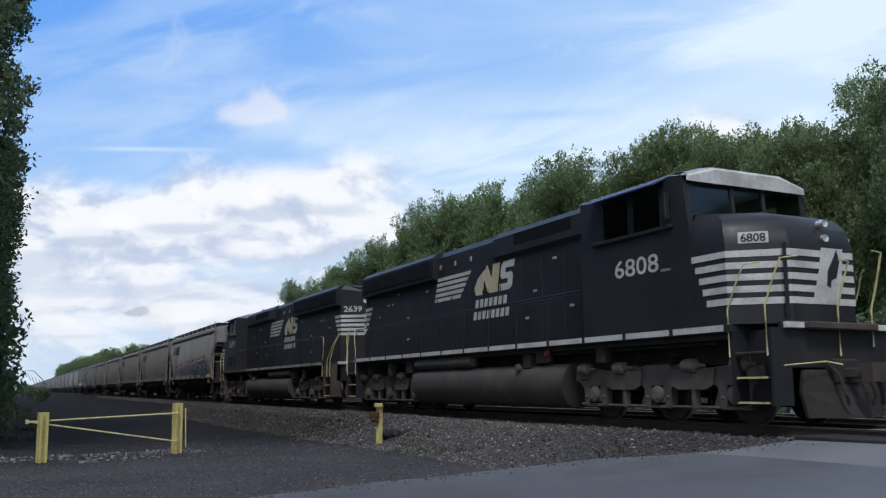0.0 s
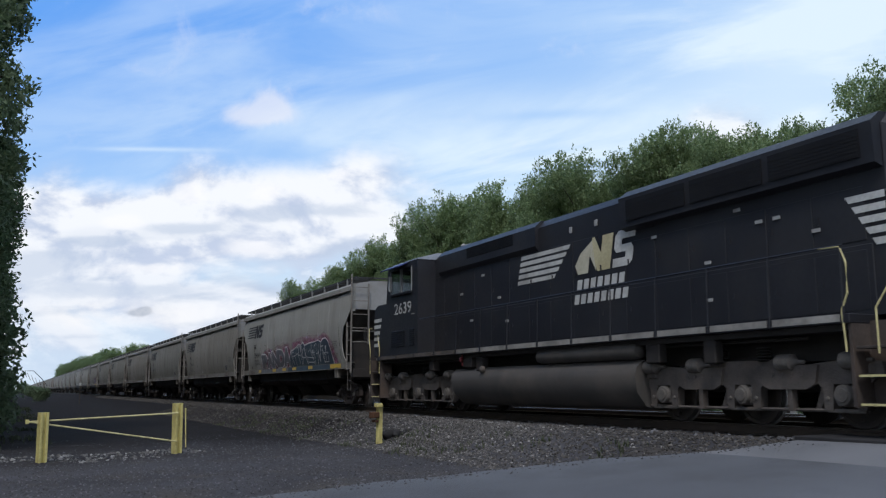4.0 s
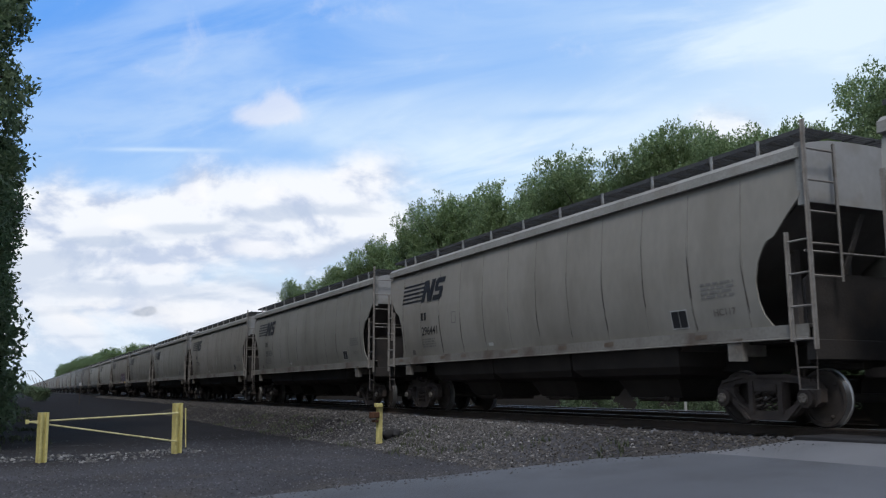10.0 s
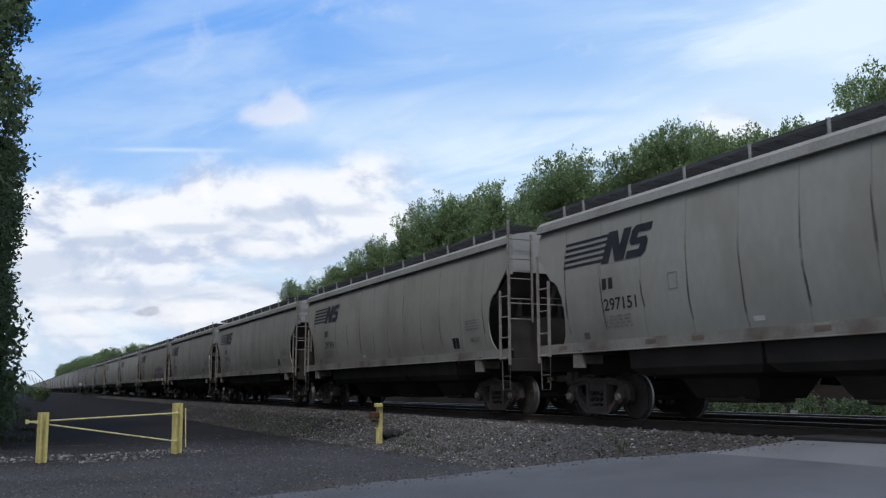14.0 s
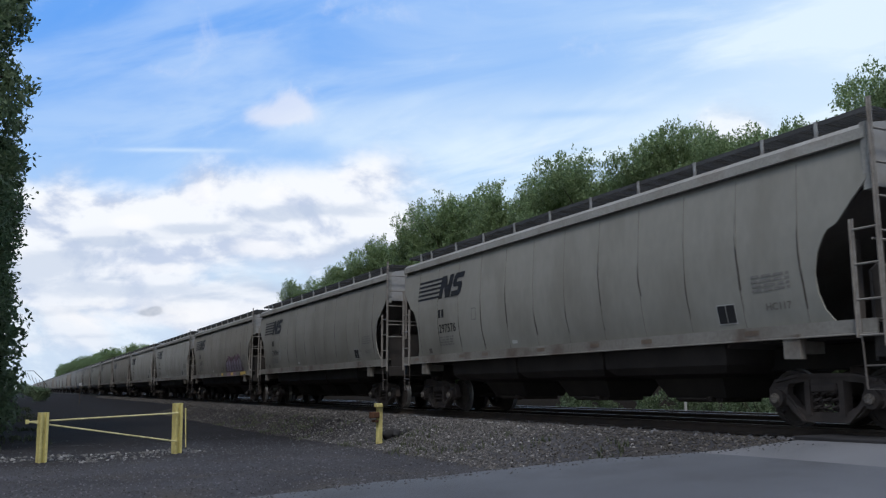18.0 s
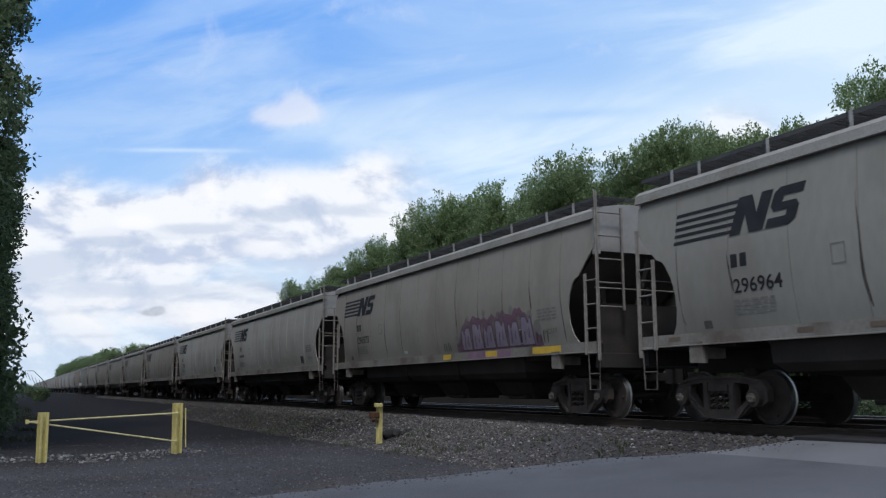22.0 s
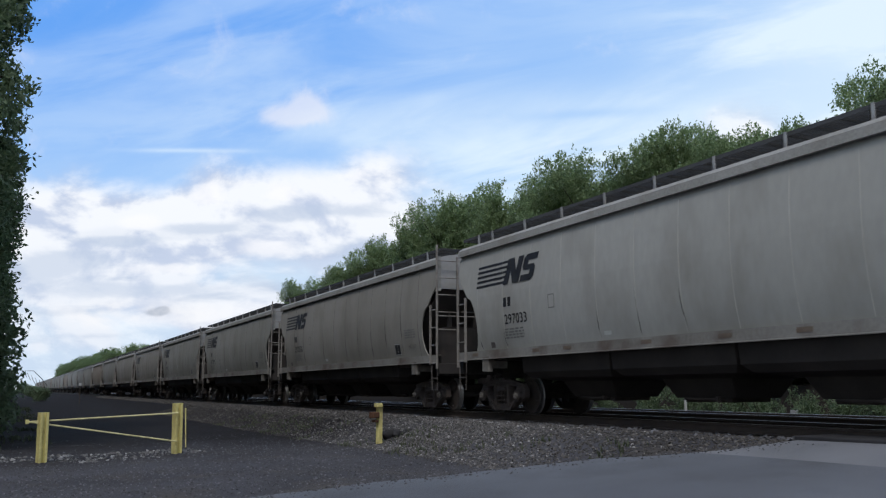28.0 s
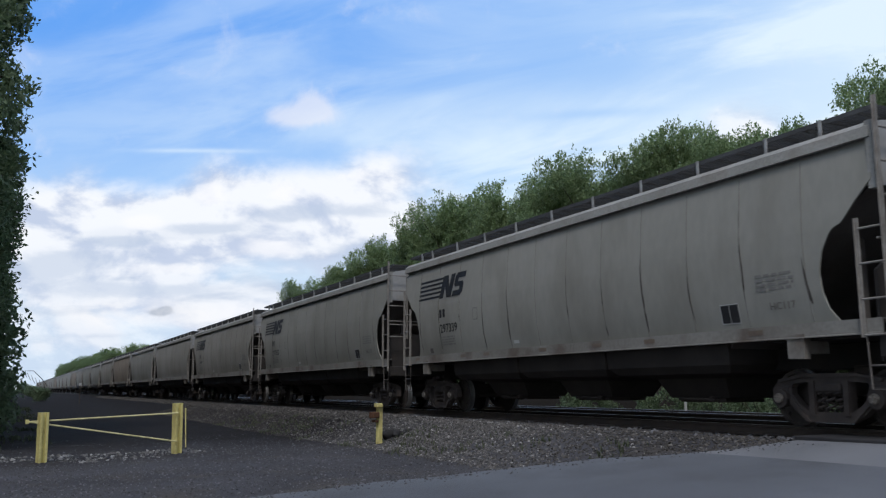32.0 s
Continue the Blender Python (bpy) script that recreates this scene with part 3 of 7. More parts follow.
def axis_steps(lo, hi, fine_lo, fine_hi, fine, grow=1.18):
    xs = list(np.arange(fine_lo, fine_hi + 1e-6, fine))
    s, v = fine, xs[-1]
    while v < hi:
        s *= grow
        v += s
        xs.append(v)
    s, v, left = fine, xs[0], []
    while v > lo:
        s *= grow
        v -= s
        left.append(v)
    return left[::-1] + xs


def build_ground():
    xs = axis_steps(-2600, 2600, -42, 6, 0.3)
    ys = axis_steps(-2600, 2600, -4, 22, 0.3)
    verts = [(x, y, ground_z(x, y)) for x in xs for y in ys]
    k = len(ys)
    faces = [(i * k + j, (i + 1) * k + j, (i + 1) * k + j + 1, i * k + j + 1) for i in range(len(xs) - 1) for j in range(k - 1)]
    me = bpy.data.meshes.new("ground")
    me.from_pydata(verts, [], faces)
    me.materials.append(M_GROUND)
    me.shade_smooth()
    tagged(new("ground", me), "grey gravel lot and dirt beside the railway", "ground", kind="structure")


def build_road():
    ys = list(np.arange(-40, 6.0, 0.4)) + list(np.arange(6.0, 22.6, 0.2))
    bm = bmesh.new()
    rows = []
    for y in ys:
        z = lin(y, ROAD_Z)
        l = road_left(y) + 0.12 * noise.noise((0, y * 1.3, 0))
        row = []
        for i in range(13):
            x = l + (ROAD_R - l) * i / 12
            row.append((x, y, z + 0.03 * (1 - (2 * i / 12 - 1) ** 2)))
        rows.append([bm.verts.new(p) for p in row])
    for a, b in zip(rows, rows[1:]):
        for i in range(12):
            bm.faces.new((a[i], a[i + 1], b[i + 1], b[i]))
    edge = [e for e in bm.edges if e.is_boundary]
    ex = bmesh.ops.extrude_edge_only(bm, edges=edge)
    bmesh.ops.translate(bm, vec=(0, 0, -0.12), verts=[v for v in ex["geom"] if isinstance(v, bmesh.types.BMVert)])
    me = finish(bm, "road", M_ROAD, True)
    me.materials.append(M_APRON)
    for p in me.polygons:
        if p.center.y > 9.3:
            p.material_index = 1
    ob = new("road", me)
    tagged(ob, "worn grey asphalt road rising to the level crossing", "road", kind="structure")


def rail_mesh(x0, x1):
    bm = bmesh.new()
    prof = [(-0.07, -0.18), (0.07, -0.18), (0.07, -0.165), (0.012, -0.145), (0.012, -0.04), (0.036, -0.034), (0.036, -0.004), (0.028, 0.0), (-0.028, 0.0), (-0.036, -0.004), (-0.036, -0.034), (-0.012, -0.04), (-0.012, -0.145), (-0.07, -0.165)]
    prism(bm, prof, x0, x1, "x")
    me = finish(bm, "rail", M_STEEL)
    me.materials.append(M_TREAD)
    for p in me.polygons:
        if p.normal.z > 0.5 and p.center.z > -0.006:
            p.material_index = 1
    return me


def build_track(y, label):
    root = thing("railway_track", label, "railway track", "tracks", "structure", at=pose(0, y, 0))
    me = rail_mesh(-900, 140)
    for s in (-0.7525, 0.7525):
        o = new("rail", me)
        o.parent = root
        o.matrix_basis = pose(0, s, 0)
        o["label"] = "steel rail with a bright worn head"
    rnd = random.Random(int(y))
    bm = bmesh.new()
    box(bm, -0.115, 0.115, -1.3, 1.3, -0.36, -0.182, 0.012)
    tie = finish(bm, "tie", M_TIE)
    for i in range(110):
        x = -58 + i * 0.52
        if -10.3 < x < ROAD_R:
            continue
        o = new("tie", tie)
        o.parent = root
        o.matrix_basis = pose(x + rnd.uniform(-0.02, 0.02), rnd.uniform(-0.04, 0.04), rnd.uniform(-0.01, 0.0), 0, 0, rnd.uniform(-0.8, 0.8))
    bm = bmesh.new()
    for i in range(500):
        x = -58.6 - i * 0.52
        box(bm, x - 0.115, x + 0.115, -1.3, 1.3, -0.36, -0.185)
    far = part("tie_row", bm, M_TIE, root)
    far["kind"] = "stuff"
    # panels of the crossing between and beside the rails
    for name, a, b in (("gauge_panel", -0.66, 0.66), ("field_panel", -1.75, -0.80), ("field_panel", 0.80, 1.75)):
        for i in range(3):
            bm = bmesh.new()
            x0 = -9.9 + i * 2.17
            box(bm, x0, x0 + 2.15, a, b, -0.25, -0.03 if name == "gauge_panel" else -0.09, 0.015)
            part(name, bm, M_CONC if name == "gauge_panel" else M_RUBBER, root, "worn crossing panel" if name == "gauge_panel" else "black rubber crossing panel")
    return root


build_ground()
build_road()
build_track(TRACK_Y, "ballasted railway track with steel rails and wooden ties")
build_track(TRACK2_Y, "second ballasted railway track beyond the train")

# ---- wheels and trucks ----
def wheelset_mesh(r, name):
    bm = bmesh.new()
    for s in (-1, 1):
        prof = [(0.08, -0.10), (0.13, -0.095), (r * 0.62, -0.03), (r * 0.84, -0.045), (r * 0.86, -0.07), (r - 0.01, -0.068), (r + 0.0, -0.06), (r + 0.004, 0.045), (r + 0.028, 0.055), (r + 0.026, 0.075), (r * 0.86, 0.078), (r * 0.6, 0.045), (0.13, 0.09), (0.08, 0.095)]
        lathe(bm, [(a, -s * b) for a, b in prof], (0, s * 0.735, 0), "y", 28)
    lathe(bm, [(0.075, -1.05), (0.075, 1.05)], (0, 0, 0), "y", 12)
    # rim clips of chalk and casting marks that show the turning
    for s in (-1, 1):
        for a in (0.4, 2.2, 4.3):
            c = Vector((math.cos(a) * r * 0.72, s * (0.735 + 0.055), math.sin(a) * r * 0.72))
            bmesh.ops.create_icosphere(bm, subdivisions=1, radius=0.035, matrix=Matrix.Translation(c))
    me = finish(bm, name, M_WHEEL, True)
    me.materials.append(M_TREAD)
    for p in me.polygons:
        d = math.hypot(p.center.x, p.center.z)
        if d > r - 0.006:
            p.material_index = 1
    return me


MESHES = {}
WHEELSETS = []


def freight_truck(root, u, spin):
    """Three-piece freight truck: bolster, two cast side frames with springs, two wheelsets."""
    if "fw" not in MESHES:
        MESHES["fw"] = wheelset_mesh(0.457, "wheelset")
        bm = bmesh.new()
        box(bm, -0.2, 0.2, -1.05, 1.05, 0.50, 0.78, 0.03)
        box(bm, -0.16, 0.16, -0.35, 0.35, 0.78, 0.98, 0.03)
        MESHES["bolster"] = finish(bm, "bolster", M_TRUCK)
        bm = bmesh.new()
        out = [(-1.13, 0.60), (-1.00, 0.75), (-0.52, 0.84), (0.52, 0.84), (1.00, 0.75), (1.13, 0.60), (1.12, 0.40), (0.99, 0.32), (0.80, 0.38), (0.60, 0.20), (0.36, 0.09), (-0.36, 0.09), (-0.60, 0.20), (-0.80, 0.38), (-0.99, 0.32), (-1.12, 0.40)]
        hole1 = [(0.38, 0.25), (0.58, 0.36), (0.78, 0.58), (0.70, 0.69), (0.38, 0.72)]
        hole2 = [(-x, z) for x, z in hole1[::-1]]
        hole3 = [(-0.26, 0.25), (0.26, 0.25), (0.26, 0.66), (-0.26, 0.66)]
        def ringed(pts, y):
            vs = [bm.verts.new((x, y, z)) for x, z in pts]
            return [bm.edges.new((vs[i], vs[(i + 1) % len(vs)])) for i in range(len(vs))]
        edges = []
        for pts in (out, hole1, hole2, hole3):
            edges += ringed(pts, -1.10)
        bmesh.ops.triangle_fill(bm, edges=edges, use_beauty=True)
        ex = bmesh.ops.extrude_face_region(bm, geom=list(bm.faces))
        bmesh.ops.translate(bm, vec=(0, 0.14, 0), verts=[v for v in ex["geom"] if isinstance(v, bmesh.types.BMVert)])
        for q in (-1, 1):
            prism(bm, [(q * a, c) for a, c in ((0.36, 0.10), (0.44, 0.10), (0.84, 0.46), (0.90, 0.60), (0.82, 0.60), (0.76, 0.50))], -1.135, -1.095, "y")
            prism(bm, [(q * a, c) for a, c in ((0.27, 0.20), (0.37, 0.20), (0.37, 0.74), (0.27, 0.74))], -1.13, -1.095, "y")
        prism(bm, [(-0.95, 0.71), (-0.5, 0.79), (0.5, 0.79), (0.95, 0.71), (0.98, 0.755), (0.5, 0.845), (-0.5, 0.845), (-0.98, 0.755)], -1.14, -1.095, "y")
        box(bm, -0.24, 0.24, -1.15, -0.98, 0.56, 0.69, 0.02)
        MESHES["sframe"] = finish(bm, "side_frame", M_TRUCK)
        bm = bmesh.new()
        for i in (-1, 0, 1):
            pts = [(i * 0.165 + 0.062 * math.cos(a), -1.06 + 0.062 * math.sin(a), 0.24 + 0.0175 * a) for a in np.arange(0, 6 * math.pi, 0.7)]
            pipe(bm, pts, 0.022, 5)
        MESHES["spring"] = finish(bm, "suspension", M_TRUCK)
        bm = bmesh.new()
        lathe(bm, [(0.04, -0.09), (0.15, -0.085), (0.155, 0.0), (0.12, 0.10), (0.05, 0.12)], (0, -1.12, 0.457), "y", 12)
        box(bm, -0.16, 0.16, -1.14, -0.95, 0.40, 0.66, 0.03)
        MESHES["cap"] = finish(bm, "axle_cap", M_TRUCK, True)
        bm = bmesh.new()
        lathe(bm, [(0.02, -0.145), (0.075, -0.14), (0.085, -0.10)], (0, -1.12, 0.457), "y", 10)
        for a in (0.5, 2.6, 4.7):
            lathe(bm, [(0.012, -0.165), (0.018, -0.16), (0.018, -0.13)], (0.045 * math.cos(a), -1.12, 0.457 + 0.045 * math.sin(a)), "y", 6)
        MESHES["plate"] = finish(bm, "end_cap", M_CAP)
    t = new("truck", MESHES["bolster"])
    t.parent = root
    t.matrix_basis = pose(u, 0, 0)
    t["label"] = "rusty freight car truck"
    for rz in (0, 180):
        for nm, key, dx in (("side_frame", "sframe", 0), ("suspension", "spring", 0), ("axle_cap", "cap", 0.889), ("axle_cap", "cap", -0.889)) + ((("end_cap", "plate", 0.889), ("end_cap", "plate", -0.889)) if spin and rz == 0 else ()):
            o = new(nm, MESHES[key])
            o.parent = t
            o.matrix_basis = pose(0, 0, 0, 0, 0, rz) @ pose(dx, 0, 0)
            if key == "spring":
                o["kind"] = "stuff"
    for dx in (-0.889, 0.889):
        o = new("wheelset", MESHES["fw"])
        o.parent = t
        o.matrix_basis = pose(dx, 0, 0.457)
        if spin:
            WHEELSETS.append((o, 0.457, (dx, 0, 0.457), spin))


def coupler(root, u, s):
    if "coup" not in MESHES:
        bm = bmesh.new()
        box(bm, -0.75, 0.0, -0.08, 0.08, 0.78, 0.95, 0.02)
        prism(bm, [(0.0, -0.17), (0.22, -0.17), (0.26, -0.05), (0.14, 0.02), (0.26, 0.12), (0.12, 0.18), (0.0, 0.14)], 0.72, 1.02, "z")
        MESHES["coup"] = finish(bm, "coupler", M_TRUCK)
    o = new("coupler", MESHES["coup"])
    o.parent = root
    o.matrix_basis = pose(u, 0, 0, 0, 0, 0 if s > 0 else 180)


# ---- covered grain hopper ----
SIDE = [(1.55, 1.41), (1.65, 1.435), (1.80, 1.470), (2.0, 1.507), (2.2, 1.535), (2.45, 1.558), (2.7, 1.572), (3.0, 1.576), (3.2, 1.570), (3.7, 1.54), (4.13, 1.50), (4.14, 1.44), (4.25, 1.44)]
END = [(1.55, 7.66), (1.62, 7.60), (1.80, 7.47), (2.05, 7.40), (2.35, 7.39), (2.65, 7.47), (2.90, 7.62), (2.98, 7.70), (3.04, 7.86), (3.12, 7.94), (3.30, 8.10), (3.60, 8.40), (3.64, 8.42), (4.13, 8.42), (4.25, 8.42)]


def side_y(z):
    return lin(z, SIDE)


def decal(name, verts, faces, mat, parent, off=0.006, label=""):
    """A flat stencil laid on the near side: (x along the car, z) bent over the bowed sheet."""
    me = bpy.data.meshes.new(name)
    me.from_pydata([(x, -(side_y(z) + off), z) for x, z in verts], [], faces)
    me.materials.append(mat)
    o = new(name, me)
    o.parent = parent
    if label:
        o["label"] = label
    return o


def poly_decal(name, pts, mat, parent, off=0.006, label=""):
    return decal(name, pts, [tuple(range(len(pts)))], mat, parent, off, label)


def text_decal(name, text, x, z, h, mat, parent, off=0.006, label="", width=0.0):
    v, f = lettering(text, h, 0.014)
    k = width / max(p[0] for p in v) if width else 1.0
    return decal(name, [(x + a * k, z + b) for a, b in v], f, mat, parent, off, label)


def bar_rows(name, x, z, w, h, n, mat, parent, seed, off=0.006):
    """Unreadable small print as short bars."""
    rnd = random.Random(seed)
    vs, fs = [], []
    step_z = h / n
    for r in range(n):
        cx = x
        while cx < x + w:
            l = rnd.uniform(0.08, 0.25)
            i = len(vs)
            zz = z + h - r * step_z
            vs += [(cx, zz), (min(cx + l, x + w), zz), (min(cx + l, x + w), zz - step_z * 0.6), (cx, zz - step_z * 0.6)]
            fs.append((i, i + 1, i + 2, i + 3))
            cx += l + 0.05
    o = decal(name, vs, fs, mat, parent, off)
    o["kind"] = "stuff"
    return o


def side_sheet_mesh():
    zs = sorted({z for z, _ in END} | {z for z, _ in SIDE})
    cols = 40
    bm = bmesh.new()
    def sheet(dy):
        rows = []
        for z in zs:
            e = lin(z, END)
            rows.append([bm.verts.new((-e + 2 * e * i / cols, -(side_y(z) - dy + 0.004 * noise.noise((i * 0.9, z * 2, 1))), z)) for i in range(cols + 1)])
        return rows
    a, b = sheet(0.0), sheet(0.03)
    for i in range(len(zs) - 1):
        for j in range(cols):
            bm.faces.new((a[i][j], a[i][j + 1], a[i + 1][j + 1], a[i + 1][j]))
            bm.faces.new((b[i][j], b[i + 1][j], b[i + 1][j + 1], b[i][j + 1]))
        for j in (0, cols):
            bm.faces.new((a[i][j], b[i][j], b[i + 1][j], a[i + 1][j]))
    for i in (0, len(zs) - 1):
        for j in range(cols):
            bm.faces.new((a[i][j], a[i][j + 1], b[i][j + 1], b[i][j]))
    return finish(bm, "side_sheet", None, True)


def bar_mesh(key, build, mat):
    if key not in MESHES:
        bm = bmesh.new()
        build(bm)
        MESHES[key] = finish(bm, key[0], mat)
    return MESHES[key]


def stile_mesh(z0, z1):
    return bar_mesh(("stile", z0, z1), lambda b: (box(b, -0.032, 0.032, -0.009, 0.009, z0, z1), box(b, -0.032, -0.018, -0.034, 0.009, z0, z1)), M_LADDER)


def rung_mesh(w):
    return bar_mesh(("rung", w), lambda b: pipe(b, [(0, 0, 0), (w, 0, 0)], 0.018, 6), M_LADDER)


def sub(name, me, parent, m):
    o = new(name, me)
    o.parent = parent
    o.matrix_basis = m
    return o


def corner_ladder(root, sx, rz, tall):
    """A side ladder at one corner; the tall one shares its outer stile with a ladder on the car's end."""
    turn = pose(0, 0, 0, 0, 0, rz)
    lad = sub("ladder", stile_mesh(1.20, 4.78 if tall else 3.68), root, turn @ pose(sx * 8.48 + 0.12, -1.60, 0))
    sub("stile", stile_mesh(1.33, 3.05), lad, pose(-sx * 0.45, 0, 0))
    for i in range(4):
        sub("rung", rung_mesh(0.45), lad, pose(-0.45 if sx > 0 else 0.0, 0, 1.36 + 0.51 * i))
    if tall:
        lad = sub("end_ladder", stile_mesh(2.25, 4.45), root, turn @ pose(sx * 8.50 + 0.10, -0.95, 0, 0, 0, 90))
        for i in range(5):
            sub("rung", rung_mesh(0.62), lad, pose(-0.62, 0, 2.32 + 0.50 * i))


def hopper(paint, near=True):
    root = thing("grain_hopper", "", "hopper car", "grain hopper train")
    M = MESHES
    if "sheet" not in M:
        M["sheet"] = side_sheet_mesh()
        bm = bmesh.new()
        prism(bm, [(-1.53, 4.205), (-1.565, 4.215), (-1.55, 4.38), (-1.44, 4.47), (-1.40, 4.45), (-1.46, 4.36), (-1.47, 4.22)], -8.44, 8.44, "x")
        M["chord"] = finish(bm, "top_chord", M_CHORD)
        bm = bmesh.new()
        rings = []
        for x in (-8.40, 8.40):
            out = [(x, 1.42 * math.cos(a), 4.42 + 0.17 * math.sin(a)) for a in np.linspace(0, math.pi, 15)]
            rings.append(out + [(x, -1.40, 4.36), (x, 1.40, 4.36)])
        loft(bm, rings)
        M["roof"] = finish(bm, "roof", M_CHORD, True)
        bm = bmesh.new()
        prism(bm, [(-1.52, 1.375), (-1.595, 1.375), (-1.595, 1.392), (-1.56, 1.400), (-1.56, 1.60), (-1.40, 1.60), (-1.40, 1.585), (-1.535, 1.585), (-1.535, 1.39), (-1.52, 1.39)], -8.42, 8.42, "x")
        M["sill"] = finish(bm, "side_sill", M_SILL)
        bm = bmesh.new()
        prism(bm, [(-0.17, 1.44), (-0.16, 1.07), (0.16, 1.06), (0.17, 1.44)], -1.575, -1.45, "y")
        box(bm, -0.13, 0.13, -1.50, -1.0, 1.15, 1.40)
        lathe(bm, [(0.045, -1.579), (0.045, -1.57)], (0, 0, 1.24), "y", 10)
        M["pad"] = finish(bm, "jacking_pad", M_SILL)
        bm = bmesh.new()
        prism(bm, [(-1.48, 3.52), (1.48, 3.52), (1.46, 4.40), (1.25, 4.50), (0.85, 4.57), (0.3, 4.60), (-0.3, 4.60), (-0.85, 4.57), (-1.25, 4.50), (-1.46, 4.40)], 8.38, 8.42, "x")
        M["endp"] = finish(bm, "end_panel", M_ENDP)
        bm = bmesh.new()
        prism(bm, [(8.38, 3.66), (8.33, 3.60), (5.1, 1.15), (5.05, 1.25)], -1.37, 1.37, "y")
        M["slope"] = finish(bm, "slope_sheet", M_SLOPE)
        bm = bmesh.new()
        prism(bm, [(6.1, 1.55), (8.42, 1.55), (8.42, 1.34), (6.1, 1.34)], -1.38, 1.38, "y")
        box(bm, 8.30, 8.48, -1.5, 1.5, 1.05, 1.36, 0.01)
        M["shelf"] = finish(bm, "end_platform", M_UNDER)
        bm = bmesh.new()
        for y in (-0.62, 0.62):
            box(bm, 7.35, 7.45, y - 0.06, y + 0.06, 1.5, 3.0)
        prism(bm, [(7.40, 1.55), (7.44, 1.55), (8.30, 3.45), (8.26, 3.45)], -0.05, 0.05, "y")
        M["strut"] = finish(bm, "end_strut", M_SLOPE)
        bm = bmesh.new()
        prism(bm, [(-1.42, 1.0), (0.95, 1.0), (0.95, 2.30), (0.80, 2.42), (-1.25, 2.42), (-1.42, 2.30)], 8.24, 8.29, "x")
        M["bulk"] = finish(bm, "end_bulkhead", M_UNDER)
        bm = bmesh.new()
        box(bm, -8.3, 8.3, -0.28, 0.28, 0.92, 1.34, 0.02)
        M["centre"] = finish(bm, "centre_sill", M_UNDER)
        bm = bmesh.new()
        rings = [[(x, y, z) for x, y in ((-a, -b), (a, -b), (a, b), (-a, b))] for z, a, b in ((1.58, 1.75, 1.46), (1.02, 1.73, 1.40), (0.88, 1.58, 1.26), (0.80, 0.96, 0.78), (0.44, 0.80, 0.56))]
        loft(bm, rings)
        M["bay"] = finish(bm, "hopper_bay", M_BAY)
        bm = bmesh.new()
        box(bm, -0.62, 0.62, -0.50, 0.50, 0.36, 0.45, 0.015)
        pipe(bm, [(-0.5, -0.62, 0.42), (0.5, -0.62, 0.42)], 0.025, 8)
        box(bm, 0.36, 0.46, -0.67, -0.48, 0.37, 0.47, 0.02)
        M["gate"] = finish(bm, "outlet_gate", M_TRUCK)
        bm = bmesh.new()
        for i in range(8):
            box(bm, -8.45, 8.45, -1.35 + i * 0.08, -1.318 + i * 0.08, 4.700, 4.722)
        for i in range(34):
            x = -8.4 + i * 0.5
            box(bm, x, x + 0.03, -1.36, -0.72, 4.66, 4.70)
        box(bm, -8.45, 8.45, -1.375, -1.355, 4.66, 4.735)
        box(bm, -8.45, 8.45, -0.725, -0.705, 4.66, 4.735)
        M["board"] = finish(bm, "running_board", M_GRATE)
        bm = bmesh.new()
        box(bm, -0.04, 0.04, -1.40, -1.385, 4.42, 4.74)
        box(bm, -0.04, -0.02, -1.40, -1.33, 4.42, 4.74)
        M["post"] = finish(bm, "board_bracket", M_GALV)
        bm = bmesh.new()
        for x in (8.20, 8.28, 8.36, 8.44):
            box(bm, x, x + 0.025, -0.72, 0.72, 4.695, 4.72)
        for y in (-0.72, -0.24, 0.24, 0.69):
            box(bm, 8.20, 8.46, y, y + 0.03, 4.68, 4.70)
        M["cross"] = finish(bm, "end_walkway", M_GRATE)
        bm = bmesh.new()
        prism(bm, [(-0.70, 4.50), (-0.66, 4.68), (0.66, 4.68), (0.70, 4.50)], -7.9, 7.9, "x")
        for i in range(9):
            x = -7.0 + i * 1.75
            box(bm, x - 0.05, x + 0.05, -0.72, 0.72, 4.50, 4.71)
        M["hatch"] = finish(bm, "trough_hatch", M_GRATE)
        bm = bmesh.new()
        pts = [(0, -(side_y(z) + 0.001), z) for z in np.linspace(1.62, 4.12, 10)]
        pipe(bm, pts, 0.007, 4)
        M["seam"] = finish(bm, "weld_seam", None)
        M["seam"].materials.append(M_HOP[1])
        bm = bmesh.new()
        pipe(bm, [(0, 0.55, 1.12), (0, 0.55, 0.95), (0.1, 0.3, 0.45), (0.35, 0.05, 0.42), (0.52, 0, 0.6)], 0.025, 6)
        M["hose"] = finish(bm, "air_hose", M_UNDER)
        bm = bmesh.new()
        pipe(bm, [(-0.20, -1.58, 1.34), (-0.17, -1.58, 0.60), (0.17, -1.58, 0.60), (0.20, -1.58, 1.34)], 0.014, 6)
        pipe(bm, [(-0.185, -1.58, 0.93), (0.185, -1.58, 0.93)], 0.014, 6)
        M["stir"] = finish(bm, "sill_step", M_SLOPE)
        bm = bmesh.new()
        box(bm, 8.36, 8.48, -1.54, -1.42, 3.45, 4.46)
        M["cpost"] = finish(bm, "corner_post", M_CHORD)
        bm = bmesh.new()
        pipe(bm, [(8.47, -1.59, 2.72), (8.47, 1.45, 2.72)], 0.018, 6)
        M["ebar"] = finish(bm, "end_handrail", M_LADDER)

